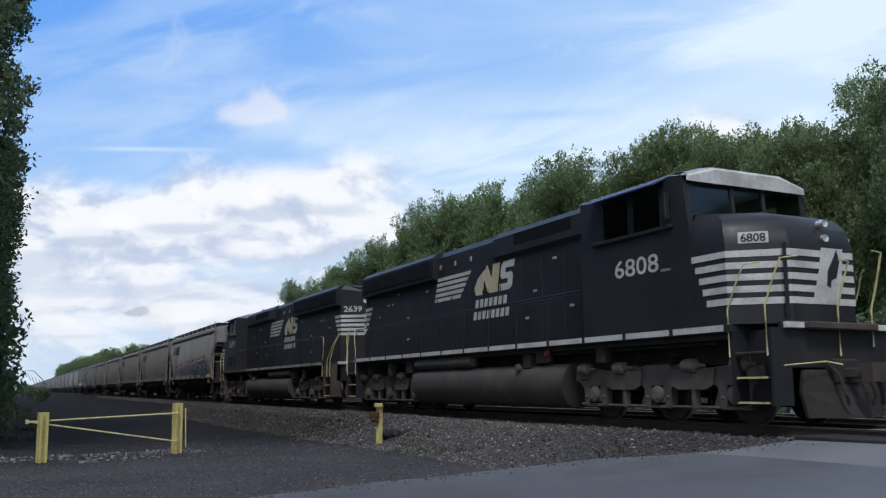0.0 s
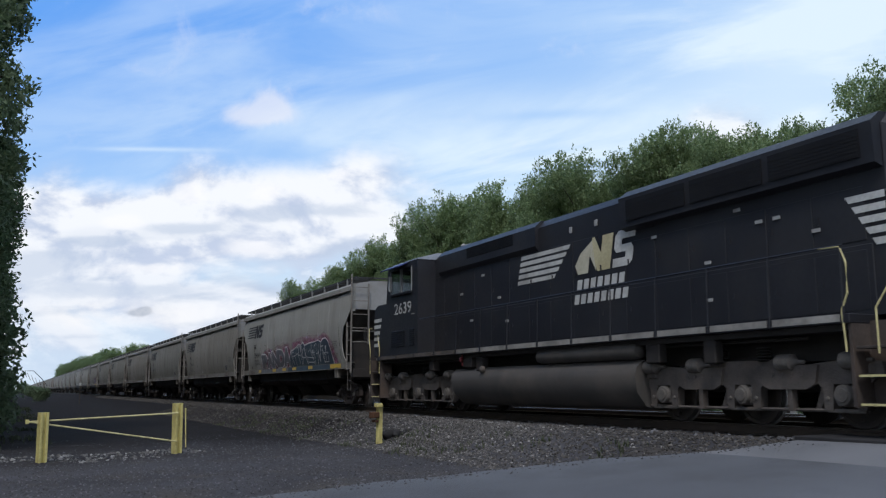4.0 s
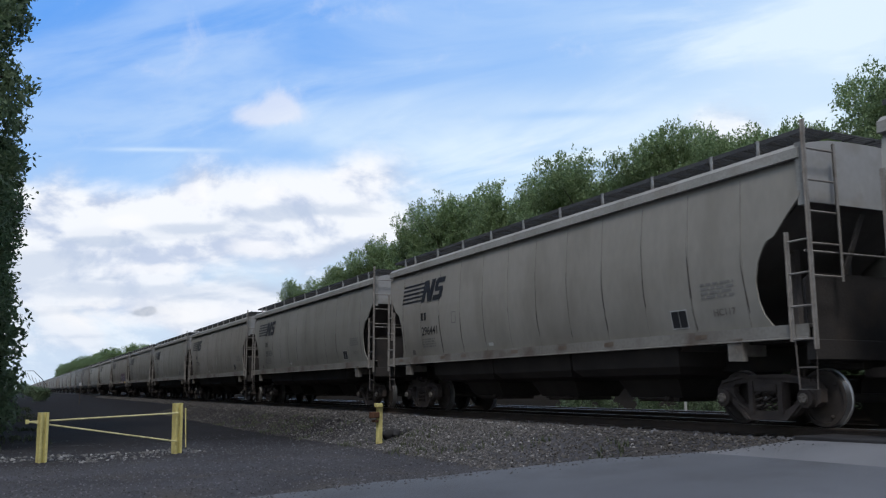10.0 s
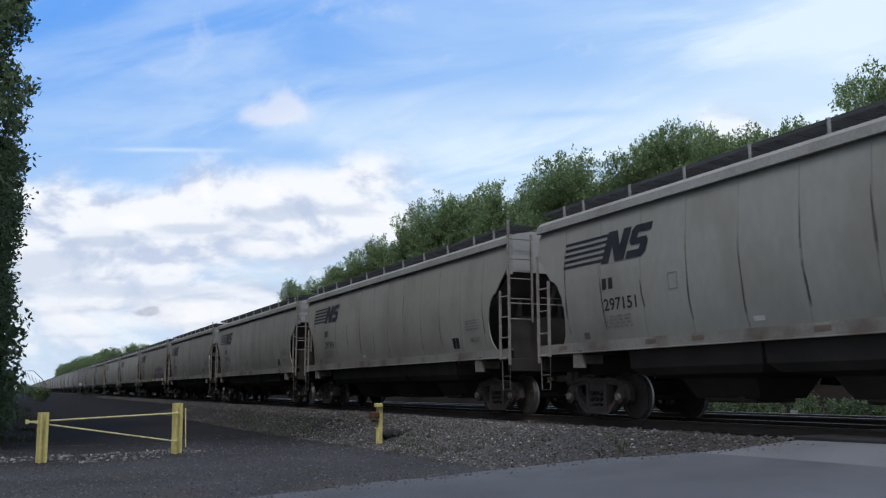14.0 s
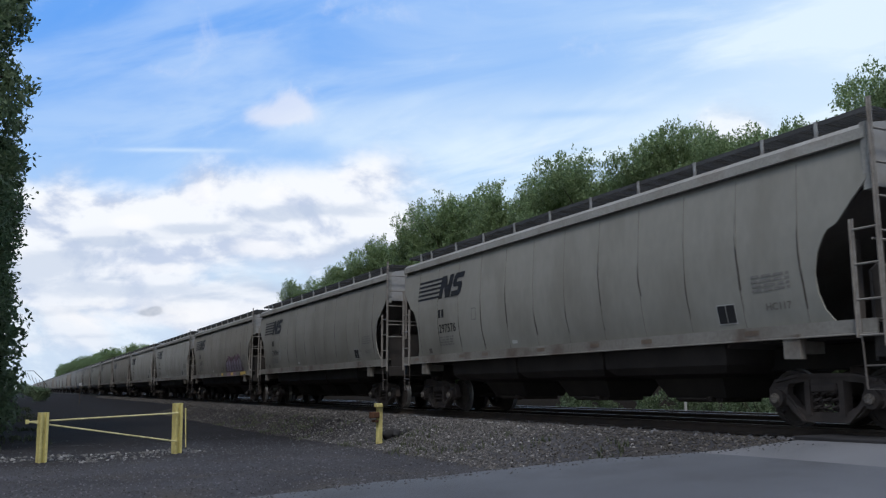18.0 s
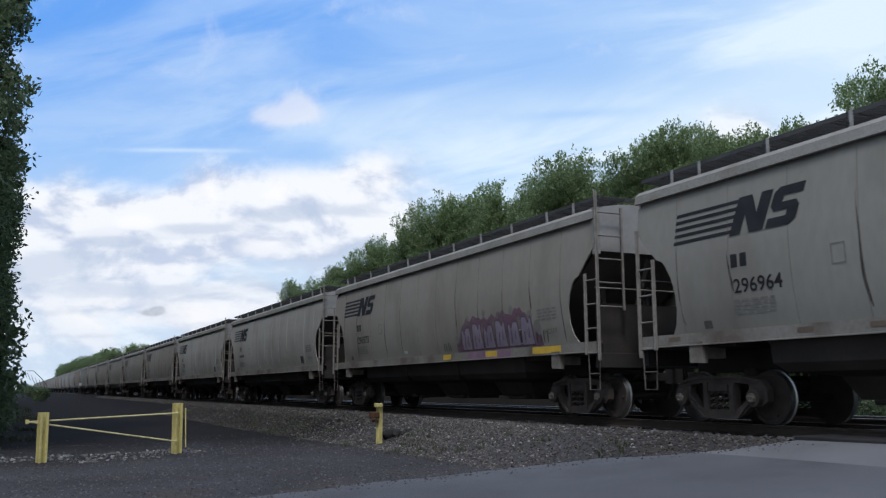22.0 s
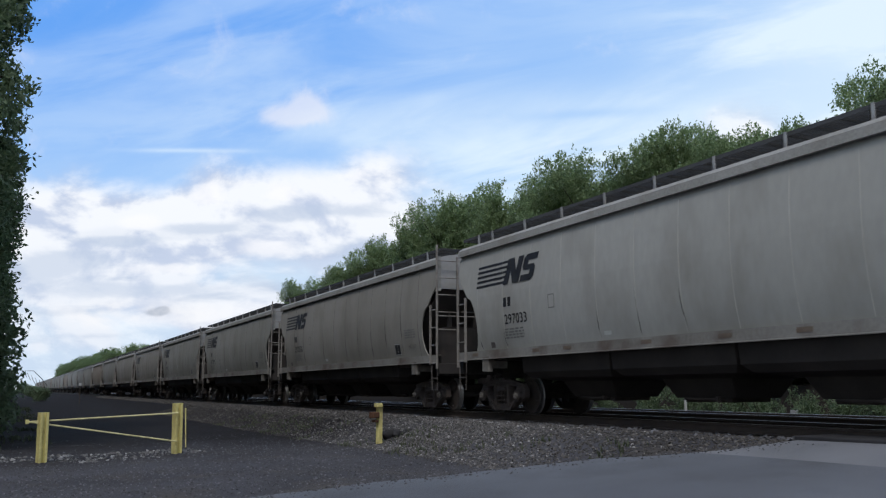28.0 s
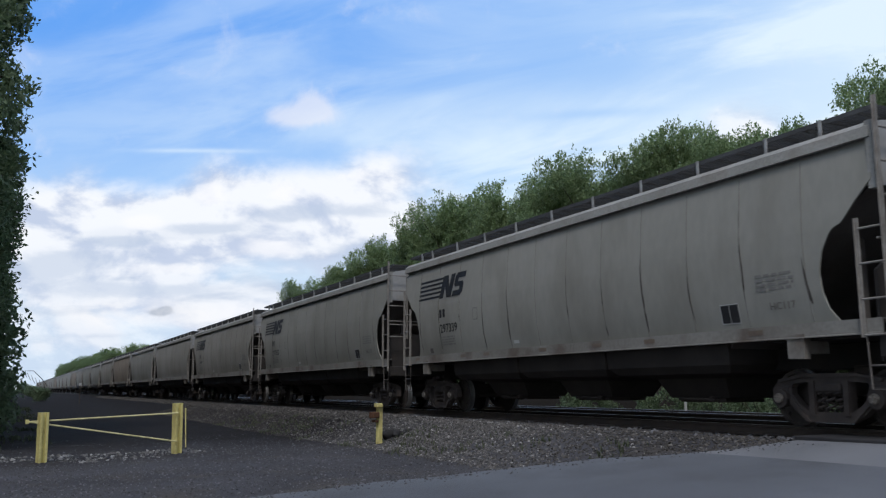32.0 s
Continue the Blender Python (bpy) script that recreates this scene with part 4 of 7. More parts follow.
    def put(name, key, rz=0, dx=0.0, mat=None, label=""):
        o = new(name, M[key])
        o.parent = root
        o.matrix_basis = pose(0, 0, 0, 0, 0, rz) @ pose(dx, 0, 0)
        if mat:
            if not M[key].materials:
                M[key].materials.append(mat)
            o.material_slots[0].link = "OBJECT"
            o.material_slots[0].material = mat
        if label:
            o["label"] = label
        return o

    for rz in (0, 180):
        put("side_sheet", "sheet", rz, mat=paint, label="bowed grey painted side sheet")
        put("top_chord", "chord", rz), put("side_sill", "sill", rz)
        put("jacking_pad", "pad", rz, 6.88), put("jacking_pad", "pad", rz, -6.88)
        put("end_panel", "endp", rz), put("slope_sheet", "slope", rz), put("end_platform", "shelf", rz)
        put("running_board", "board", rz, label="dark grating running board")
        put("end_walkway", "cross", rz), put("end_handrail", "ebar", rz)
        put("corner_post", "cpost", rz)
        if near:
            put("end_strut", "strut", rz)
            put("sill_step", "stir", rz, 8.37), put("sill_step", "stir", rz, -8.13), put("air_hose", "hose", rz, 8.35)
    for rz in (0, 180):
        for sx in (1, -1):
            # ladders at all four corners; those of the seen side first
            if rz == 0 or near:
                corner_ladder(root, sx, rz, sx > 0 and near)
        for i in range(11):
            x = 6.35 - i * 1.64 if i < 9 else (7.46 if i == 9 else -7.52)
            put("board_bracket", "post", rz, x if rz == 0 else -x)
    put("roof", "roof"), put("centre_sill", "centre"), put("trough_hatch", "hatch")
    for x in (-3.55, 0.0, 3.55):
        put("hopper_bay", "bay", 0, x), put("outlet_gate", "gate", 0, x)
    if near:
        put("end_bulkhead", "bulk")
        for i in range(12):
            x = -7.27 + i * 1.31
            put("weld_seam", "seam", 0, x, mat=paint if paint is M_HOP[2] else M_SEAM)
    for s in (1, -1):
        coupler(root, s * 8.90, s)
    return root


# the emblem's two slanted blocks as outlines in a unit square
LOGO_A = [(0, 0), (0.33, 0), (0.33, 0.50), (0.60, 0), (1, 0), (1, 1), (0.67, 1), (0.67, 0.50), (0.40, 1), (0, 1)]
LOGO_B = [(0, 0), (0.82, 0), (1, 0.13), (1, 0.46), (0.85, 0.60), (0.38, 0.60), (0.38, 0.76), (1.02, 0.76), (1.02, 1), (0.16, 1), (0, 0.87), (0, 0.53), (0.14, 0.40), (0.62, 0.40), (0.62, 0.24), (0, 0.24)]


def hopper_marks(root, k, number, mat_logo=M_MARK):
    """Stripes-and-blocks emblem, number and data stencils on the seen side."""
    for i in range(5):
        z = 3.23 + i * 0.125
        x1 = -5.86 + 0.07 * i
        poly_decal("logo_stripe", [(-7.34 + 0.02 * i, z), (x1, z), (x1 + 0.05, z + 0.062), (-7.33 + 0.02 * i, z + 0.062)], mat_logo, root)
    for shape, x, w in ((LOGO_A, -5.92, 0.76), (LOGO_B, -5.11, 0.60)):
        poly_decal("logo_block", [(x + u * w + 0.25 * v, 3.185 + 0.635 * v) for u, v in shape], mat_logo, root, 0.012)
    for x in (-5.92, -5.71):
        poly_decal("reporting_mark", [(x, 2.64), (x + 0.15, 2.64), (x + 0.15, 2.87), (x, 2.87)], mat_logo, root)
    # dark dirt run down beside the weld seams, with the sheet's dent shading painted in
    rnd = random.Random(70 + k)
    for i in range(12):
        x, top = -7.27 + i * 1.31, 3.75 - rnd.random() * 1.15
        z1 = rnd.uniform(1.63, 1.9) if i % 4 != k % 4 or k in (7, 8) else rnd.uniform(2.0, 2.5)
        w = rnd.uniform(0.018, 0.036)
        if rnd.random() < (0.45 if k in (7, 8) else 0.12):
            continue
        if k in (7, 8):
            top, w = rnd.uniform(1.95, 2.7), w * 0.7
        bend = rnd.uniform(0.03, 0.09)
        vs = []
        for j in range(13):
            f = j / 12
            z = top + (z1 - top) * f
            q = x + bend * f ** 2 - bend * 0.4 + 0.012 * math.sin(z * 5.1 + 2 * i)
            e = w * (0.10 + 1.0 * min(1.0, f * 1.5) * (1.0 if f < 0.9 else (1.0 - f) * 7 + 0.3))
            vs += [(q - e, z), (q + e * 0.5, z)]
        decal("grime_streak", vs, [(2 * j, 2 * j + 1, 2 * j + 3, 2 * j + 2) for j in range(12)], M_STREAK, root, 0.0035)
    if number:
        text_decal("road_number", number, -5.90, 2.20, 0.25, mat_logo, root, width=1.06)
    else:
        bar_rows("road_number", -5.98, 2.24, 1.0, 0.22, 1, mat_logo, root, 9)
    bar_rows("data_stencil", -5.95, 1.82, 0.9, 0.28, 4, M_FADED, root, 11 + k)
    bar_rows("data_stencil", 6.1, 2.15, 0.8, 0.3, 4, M_FADED, root, 31 + k)
    o = text_decal("shop_stencil", "HC115" if k == 7 else "HC117", 6.35, 1.86, 0.12, M_SEAM, root, 0.012, width=0.52)
    o["kind"] = "stuff"
    poly_decal("inspection_plate", [(5.22, 1.70), (5.66, 1.70), (5.66, 2.04), (5.22, 2.04)], M_MARKW, root)
    poly_decal("inspection_plate", [(5.238, 1.718), (5.43, 1.718), (5.43, 2.022), (5.238, 2.022)], M_MARK, root, 0.009)
    poly_decal("inspection_plate", [(5.445, 1.718), (5.642, 1.718), (5.642, 2.022), (5.445, 2.022)], M_MARK, root, 0.009)
    x, z, w, h, t = -3.87, 2.44, 0.26, 0.32, 0.022
    decal("placard_holder", [(x, z), (x + w, z), (x + w, z + t), (x, z + t), (x, z + h - t), (x + w, z + h - t), (x + w, z + h), (x, z + h), (x, z + t), (x + t, z + t), (x + t, z + h - t), (x, z + h - t), (x + w - t, z + t), (x + w, z + t), (x + w, z + h - t), (x + w - t, z + h - t)], [(0, 1, 2, 3), (4, 5, 6, 7), (8, 9, 10, 11), (12, 13, 14, 15)], M_FADED, root)
    poly_decal("placard", [(-1.9, 1.72), (-1.65, 1.72), (-1.65, 1.80), (-1.9, 1.80)], M_MARKW, root)
    for x in (-7.6, -4.6, -3.3, -0.6, 1.5, 3.2, 5.9):
        me = bpy.data.meshes.new("reflector")
        w = 0.32
        if k in (0, 6) and -4.8 < x:
            continue
        me.from_pydata([(x, -1.566, 1.47), (x + w, -1.566, 1.47), (x + w, -1.566, 1.55), (x, -1.566, 1.55)], [], [(0, 1, 2, 3)])
        me.materials.append(M_REFB)
        o = new("reflector", me)
        o.parent = root
    poly_decal("placard", [(-6.75, 1.66), (-6.55, 1.66), (-6.55, 1.80), (-6.75, 1.80)], M_SLOPE, root)


def mass_decal(name, x0, x1, low, high, mat, root, off, label="", cols=60, rows=6):
    """A painted area between two outlines, cut fine enough to follow the bowed sheet."""
    vs, fs = [], []
    for i in range(cols + 1):
        x = x0 + (x1 - x0) * i / cols
        a, b = low(x), high(x)
        for j in range(rows + 1):
            vs.append((x, a + max(0.0, b - a) * j / rows))
    k = rows + 1
    for i in range(cols):
        for j in range(rows):
            fs.append((i * k + j, (i + 1) * k + j, (i + 1) * k + j + 1, i * k + j + 1))
    return decal(name, vs, fs, mat, root, off, label)


def letter_decal(name, ch, x, z, w, h, bold, mat, root, off, label=""):
    """One stout letter, cut in level strips so that it follows the bowed sheet."""
    v, f = lettering(ch, 1.0, bold)
    bm = bmesh.new()
    q = [bm.verts.new((a, 0, b)) for a, b in v]
    for t in f:
        bm.faces.new([q[i] for i in t])
    for c in np.linspace(0.12, 0.88, 6):
        bmesh.ops.bisect_plane(bm, geom=bm.verts[:] + bm.edges[:] + bm.faces[:], plane_co=(0, 0, c), plane_no=(0, 0, 1))
    bm.verts.index_update()
    k = w / max(p.co.x for p in bm.verts)
    decal(name, [(x + p.co.x * k, z + p.co.z * h) for p in bm.verts], [tuple(p.index for p in t.verts) for t in bm.faces], mat, root, off, label)
    bm.free()


def stroke(x0, z0, x1, z1, w, mat, root, off=0.016):
    d = Vector((x1 - x0, z1 - z0)).normalized() * w / 2
    vs, n = [], 5
    for i in range(n + 1):
        x, z = x0 + (x1 - x0) * i / n, z0 + (z1 - z0) * i / n
        vs += [(x - d.y, z + d.x), (x + d.y, z - d.x)]
    decal("graffiti_line", vs, [(2 * i, 2 * i + 2, 2 * i + 3, 2 * i + 1) for i in range(n)], mat, root, off)


def sill_paint(name, x0, x1, mat, root, off=1.564, z0=1.40, z1=1.585):
    me = bpy.data.meshes.new(name)
    me.from_pydata([(x0, -off, z0), (x1, -off, z0), (x1, -off, z1), (x0, -off, z1)], [], [(0, 1, 2, 3)])
    me.materials.append(mat)
    o = new(name, me)
    o.parent = root


def graffiti_long(root):
    """Two painted masses with pale outlines and a magenta overspray along half the car."""
    grey_top = [(-4.55, 1.75), (-4.4, 2.1), (-4.0, 2.28), (-3.75, 2.12), (-3.35, 2.36), (-3.0, 2.0), (-2.7, 2.18), (-2.2, 2.26), (-1.95, 2.02), (-1.55, 2.18), (-1.2, 2.42), (-0.9, 2.05), (-0.55, 2.48), (-0.1, 2.15), (0.45, 1.65)]
    navy_top = [(0.42, 2.0), (0.62, 2.26), (1.2, 2.34), (1.95, 2.52), (2.08, 2.40), (2.45, 2.58), (2.75, 2.44), (3.4, 2.50), (4.0, 2.52), (4.6, 2.56), (4.95, 2.46), (5.15, 2.58), (5.55, 2.60), (5.85, 2.44), (6.08, 2.12), (6.24, 1.66)]
    floor_z = lambda x: 1.605
    edge = lambda t, g: (lambda x: lin(x, t) + g)
    haze_top = [(-4.9, 1.85), (-4.2, 2.4), (-3.4, 2.62), (-2.5, 2.5), (-1.2, 2.68), (-0.4, 2.74), (0.6, 2.62), (2.4, 2.88), (4.4, 2.80), (5.5, 2.86), (6.3, 2.5), (6.75, 1.75)]
    for drop, o in ((0.0, 0.003), (0.09, 0.0042), (0.18, 0.0054), (0.30, 0.0066)):
        mass_decal("spray_haze", -4.9 + drop, 6.75 - drop, floor_z, lambda x: lin(x, haze_top) - drop + 0.10 * noise.noise((x * 2.2, drop * 9, 0)), M_PINK, root, o, "faded magenta overspray", 120)
    for name, t, mat, o in (("graffiti_fill", navy_top, M_NAVY, 0.012),):
        x0, x1 = t[0][0], t[-1][0]
        wide = [(x0 - 0.07, t[0][1])] + t[1:-1] + [(x1 + 0.07, t[-1][1])]
        mass_decal("graffiti_outline", x0 - 0.07, x1 + 0.07, floor_z, edge(wide, 0.05), M_WSPR, root, o - 0.003, "white spray outline", 90)
        mass_decal(name, x0, x1, floor_z, edge(t, 0.0), mat, root, o, "dark spray-painted fill", 90)
    for i, ch in enumerate("PANDA"):
        x, w, h = -4.52 + i * 0.97, 1.06 + 0.03 * i, 0.66 + 0.045 * i
        letter_decal("graffiti_outline", ch, x - 0.07, 1.60, w + 0.14, h + 0.09, 0.10, M_WSPR, root, 0.011, "white spray outline")
        letter_decal("graffiti_fill", ch, x, 1.635, w, h, 0.07, M_GREYP, root, 0.0145, "slate spray-painted letter")
    for x0, z0, x1, z1 in ((0.75, 2.25, 1.0, 1.7), (1.0, 2.05, 1.7, 2.15), (1.7, 2.2, 1.9, 1.72), (2.05, 2.42, 2.3, 1.95), (2.3, 1.95, 2.75, 1.95), (2.75, 2.45, 2.9, 1.7), (3.0, 1.95, 3.9, 1.9), (3.7, 2.5, 3.6, 2.15), (3.6, 2.15, 4.0, 2.1), (3.1, 1.75, 3.8, 1.72), (4.35, 1.65, 4.55, 2.2), (4.55, 2.2, 4.7, 1.75), (4.7, 1.75, 4.95, 2.45), (5.05, 2.2, 5.2, 1.65)):
        stroke(x0, z0, x1, z1, 0.035, M_WSPR, root)
    for i in range(6):
        x, d = 0.72 + i * 0.82, 0.10 * ((i * 5) % 3 - 1)
        loop = [(x, 1.63), (x + 0.05, 2.26 + d), (x + 0.34, 2.36 + d), (x + 0.36 - d, 2.06), (x + 0.60, 1.98 + d), (x + 0.66, 1.66)]
        for (p, r), (q, t) in list(zip(loop, loop[1:]))[i % 2:]:
            stroke(p, r, q, t, 0.028, M_WSPR, root, 0.018)
        poly_decal("graffiti_line", [(x + 0.62, 2.30 + d), (x + 0.78, 2.34 + d), (x + 0.70, 2.06 + d)], M_WSPR if i % 2 else M_GREYP, root, 0.026)
    for q in ((5.25, 1.70, 5.72, 1.70), (5.72, 1.70, 5.72, 2.06), (5.72, 2.06, 5.25, 2.06), (5.25, 2.06, 5.25, 1.70)):
        stroke(*q, 0.03, M_WSPR, root, 0.019)
    sill_paint("sill_paint", 0.4, 6.1, M_NAVY, root)
    sill_paint("sill_paint", -4.3, 0.3, M_GREYP, root)
    for x0, x1 in ((-4.9, -4.4), (-2.3, -1.7), (-0.6, 0.0), (1.0, 1.6), (3.3, 3.9)):
        sill_paint("reflector", x0, x1, M_REFL, root, 1.567, 1.45, 1.57)
    sill_paint("reflector", 6.15, 7.4, M_REFL, root, 1.567, 1.42, 1.575)


def graffiti_short(root):
    """A smeared purple tag with dark scrawled letters and small scribbles beside it."""
    rnd = random.Random(23)
    top = [(1.9, 1.75), (2.3, 2.3), (3.0, 2.42), (3.5, 2.30), (4.3, 2.44), (4.8, 2.34), (5.3, 2.46), (5.7, 2.25), (6.1, 1.7)]
    mass_decal("spray_haze", 1.8, 6.2, lambda x: 1.605, lambda x: lin(x, top) + 0.10 + 0.16 * noise.noise((x * 5, 2, 0)), M_PURPH, root, 0.005, "faded purple overspray", 90)
    for i in range(6):
        x, w = 2.12 + i * 0.63, 0.60
        zt = 2.26 + 0.09 * (i % 2)
        notch = lambda q: 0.16 * math.exp(-((q - x - w * (0.35 + 0.3 * (i % 2))) / 0.07) ** 2)
        for g, mat, o, lab in ((0.0, M_PURPD, 0.008, "dark spray outline"), (0.035, M_LAV, 0.0105, "lavender spray-painted letter")):
            up = lambda q: 1.66 + (zt - g - 1.66) * min(1.0, 3.2 * max(0.0, math.sin(math.pi * (q - x - g) / (w - 2 * g)))) - notch(q)
            mass_decal("graffiti_fill", x + g, x + w - g, lambda q: 1.635 + g, up, mat, root, o, lab, 22)
        for p in range(2):
            q = x + 0.16 + 0.2 * p
            stroke(q, 1.72 + 0.1 * p, q + rnd.uniform(-0.03, 0.12), rnd.uniform(1.98, 2.12), 0.05, M_PURP, root, 0.0125)
            stroke(q + 0.03, 1.72 + 0.1 * p, q + rnd.uniform(0.02, 0.12), rnd.uniform(1.98, 2.12), 0.02, M_MARK, root, 0.0145)
    for x, z, r in ((2.6, 2.50, 0.06), (3.5, 2.56, 0.09), (4.9, 2.52, 0.11), (5.75, 2.34, 0.12), (6.05, 2.05, 0.16), (1.85, 1.95, 0.10), (2.55, 1.82, 0.08)):
        poly_decal("spray_dot", [(x + r * math.cos(a), z + r * 1.1 * math.sin(a)) for a in np.linspace(0, 5.6, 9)], M_FADED, root, 0.0065 if z > 1.9 else 0.02)
    for i in range(8):
        x = 1.0 + 0.13 * i if i < 4 else 5.95 + 0.16 * (i - 4)
        stroke(x, 1.68, x + rnd.uniform(-0.04, 0.08), 1.86 + rnd.uniform(0, 0.1), 0.035, M_MARK, root, 0.011)
    sill_paint("sill_paint", 2.6, 4.9, M_PURP, root)
    for x0, x1 in ((1.1, 1.6), (3.6, 4.2)):
        sill_paint("reflector", x0, x1, M_REFL, root, 1.567, 1.43, 1.575)
    sill_paint("reflector", 5.9, 7.1, M_REFL, root, 1.567, 1.42, 1.575)


CAR0 = -6.43
CARS = []
NUMBERS = ["296141", "296441", "297151", "297936", "297576", "296964", "296573", "", "297033", "297276", "297339", "297332", ""]
for k in range(40):
    near = k < 13
    paint = M_HOP[(2, 1, 3, 1, 0, 3, 1, 2, 2, 1, 0, 0, 1)[k]] if near else (M_HOP[(0, 1, 3)[(k * 7) % 3]] if k % 5 else M_HOPSUN)
    car = hopper(paint, near)
    car["label"] = "light grey covered grain hopper car on the track"
    if near:
        hopper_marks(car, k, NUMBERS[k])
        if k == 0:
            graffiti_long(car)
            car["label"] = "grey covered grain hopper with magenta and navy graffiti"
        if k == 6:
            graffiti_short(car)
            car["label"] = "grey covered grain hopper with dull purple graffiti"
    for s in (-1, 1):
        freight_truck(car, s * 6.95 + 0.09, k + 1 if near else 0)
    CARS.append((car, CAR0 - CAR_L * k))

# ---- locomotives: cab towards +x, both sides alike ----
def loco_truck(root, u, spin):
    M = MESHES
    if "lw" not in M:
        M["lw"] = wheelset_mesh(0.508, "wheelset")
        bm = bmesh.new()
        out = [(-2.75, 1.00), (-2.3, 1.06), (-1.3, 0.98), (-0.9, 1.08), (0.9, 1.08), (1.3, 0.98), (2.3, 1.06), (2.75, 1.00), (2.78, 0.80)]
        for j in (2.06, 0.0, -2.06):
            out += [(j + x, z) for x, z in ((0.56, 0.76), (0.40, 0.62), (0.38, 0.30), (0.22, 0.26), (0.19, 0.68), (-0.19, 0.68), (-0.22, 0.26), (-0.38, 0.30), (-0.40, 0.62), (-0.56, 0.76))]
        out.append((-2.78, 0.80))
        prism(bm, out, -1.16, -1.00, "y")
        for x in (-1.02, 1.02):
            prism(bm, [(x - 0.55, 0.68), (x - 0.38, 0.60), (x + 0.38, 0.60), (x + 0.55, 0.68), (x + 0.62, 0.98), (x - 0.62, 0.98)], -1.22, -1.155, "y")
        for x in (-1.32, -1.12, -0.92, -0.72, 0.72, 0.92, 1.12, 1.32):
            lathe(bm, [(0.03, -1.226), (0.04, -1.23), (0.045, -1.20)], (x, 0, 0.84), "y", 8)
        for x in (-2.42, 2.42):
            box(bm, x - 0.2, x + 0.2, -1.2, -1.1, 0.80, 0.98, 0.03)
        M["lframe"] = finish(bm, "side_frame", M_LTRUCK)
        bm = bmesh.new()
        lathe(bm, [(0.03, -1.24), (0.10, -1.235), (0.11, -1.22), (0.15, -1.215), (0.17, -1.18), (0.17, -1.05)], (0, 0, 0.508), "y", 16)
        box(bm, -0.185, 0.185, -1.14, -0.98, 0.34, 0.66, 0.03)
        box(bm, -0.34, 0.34, -1.15, -1.04, 0.245, 0.285, 0.01)
        for x in (-0.30, 0.30):
            lathe(bm, [(0.02, -1.19), (0.03, -1.185), (0.035, -1.15)], (x, 0, 0.46), "y", 8)
        M["jbox"] = finish(bm, "journal_box", M_DUST, True)
        bm = bmesh.new()
        lathe(bm, [(0.06, -0.21), (0.125, -0.195), (0.135, -0.15), (0.13, 0.10), (0.085, 0.13), (0.035, 0.22), (0.028, 0.34)], (0, -1.20, 1.03), "x", 16)
        box(bm, -0.10, 0.10, -1.24, -1.08, 0.94, 0.99, 0.01)
        M["bcyl"] = finish(bm, "brake_cylinder", M_DUST, True)
        bm = bmesh.new()
        box(bm, -2.5, 2.5, -0.55, 0.55, 0.55, 1.02, 0.04)
        box(bm, -0.6, 0.6, -0.95, 0.95, 0.62, 1.15, 0.05)
        M["lbol"] = finish(bm, "truck_bolster", M_UNDER)
        bm = bmesh.new()
        pipe(bm, [(-2.6, -1.12, 0.30), (-1.6, -1.12, 0.28), (2.4, -1.12, 0.28)], 0.03, 6)
        for x in (-1.0, 1.05):
            box(bm, x - 0.05, x + 0.05, -1.2, -1.08, 0.26, 0.62)
            prism(bm, [(x + 0.35, 0.25), (x + 0.47, 0.25), (x + 0.62, 0.62), (x + 0.50, 0.62)], -1.06, -0.9, "y")
        M["brig"] = finish(bm, "brake_rigging", M_LTRUCK)
        bm = bmesh.new()
        for i in range(5):
            lathe(bm, [(0.09, -0.02), (0.13, 0.0), (0.09, 0.02)], (0, -1.14, 1.08 + i * 0.05), "z", 10)
        M["lspring"] = finish(bm, "coil_spring", M_UNDER, True)
    t = new("truck", M["lbol"])
    t.parent = root
    t.matrix_basis = pose(u, 0, 0)
    t["label"] = "grimy three-axle locomotive truck"
    for rz in (0, 180):
        rows = [("side_frame", "lframe", 0), ("brake_rigging", "brig", 0)]
        rows += [("journal_box", "jbox", d) for d in (-2.06, 0, 2.06)]
        rows += [("brake_cylinder", "bcyl", d) for d in (-2.3, -1.05, 1.05, 2.3)]
        rows += [("coil_spring", "lspring", d) for d in (-0.5, 0.5)]
        for nm, key, dx in rows:
            o = new(nm, M[key])
            o.parent = t
            o.matrix_basis = pose(0, 0, 0, 0, 0, rz) @ pose(dx, 0, 0)
    for dx in (-2.06, 0, 2.06):
        o = new("wheelset", M["lw"])
        o.parent = t
        o.matrix_basis = pose(dx, 0, 0.508)
        WHEELSETS.append((o, 0.508, (dx, 0, 0.508), spin))


def flat_mark(name, pts, y, mat, parent, side, label="", faces=None):
    """A stencil on an upright plane: side -1 faces the near side of the cab's own right, +1 the other."""
    me = bpy.data.meshes.new(name)
    me.from_pydata([(x, side * y, z) for x, z in pts], [], faces or [tuple(range(len(pts)))])
    me.materials.append(mat)
    o = new(name, me)
    o.parent = parent
    if label:
        o["label"] = label
    return o


def text_mark(name, text, x0, x1, z, h, y, mat, parent, side):
    v, f = lettering(text, h, 0.008)
    w = max(p[0] for p in v)
    k = (x1 - x0) / w
    pts = [((x0 + a * k) if side < 0 else (x1 - a * k), z + b) for a, b in v]
    return flat_mark(name, pts, y, mat, parent, side, "", f)


NOSE_A = ((1.70, 0.0), (2.0, 0.0), (3.05, 0.0), (3.36, -0.08), (3.56, -0.26), (3.68, -0.55))
NOSE_B = ((1.70, 0.0), (2.0, 0.0), (2.9, 0.0), (3.20, -0.02), (3.34, -0.10), (3.42, -0.45))


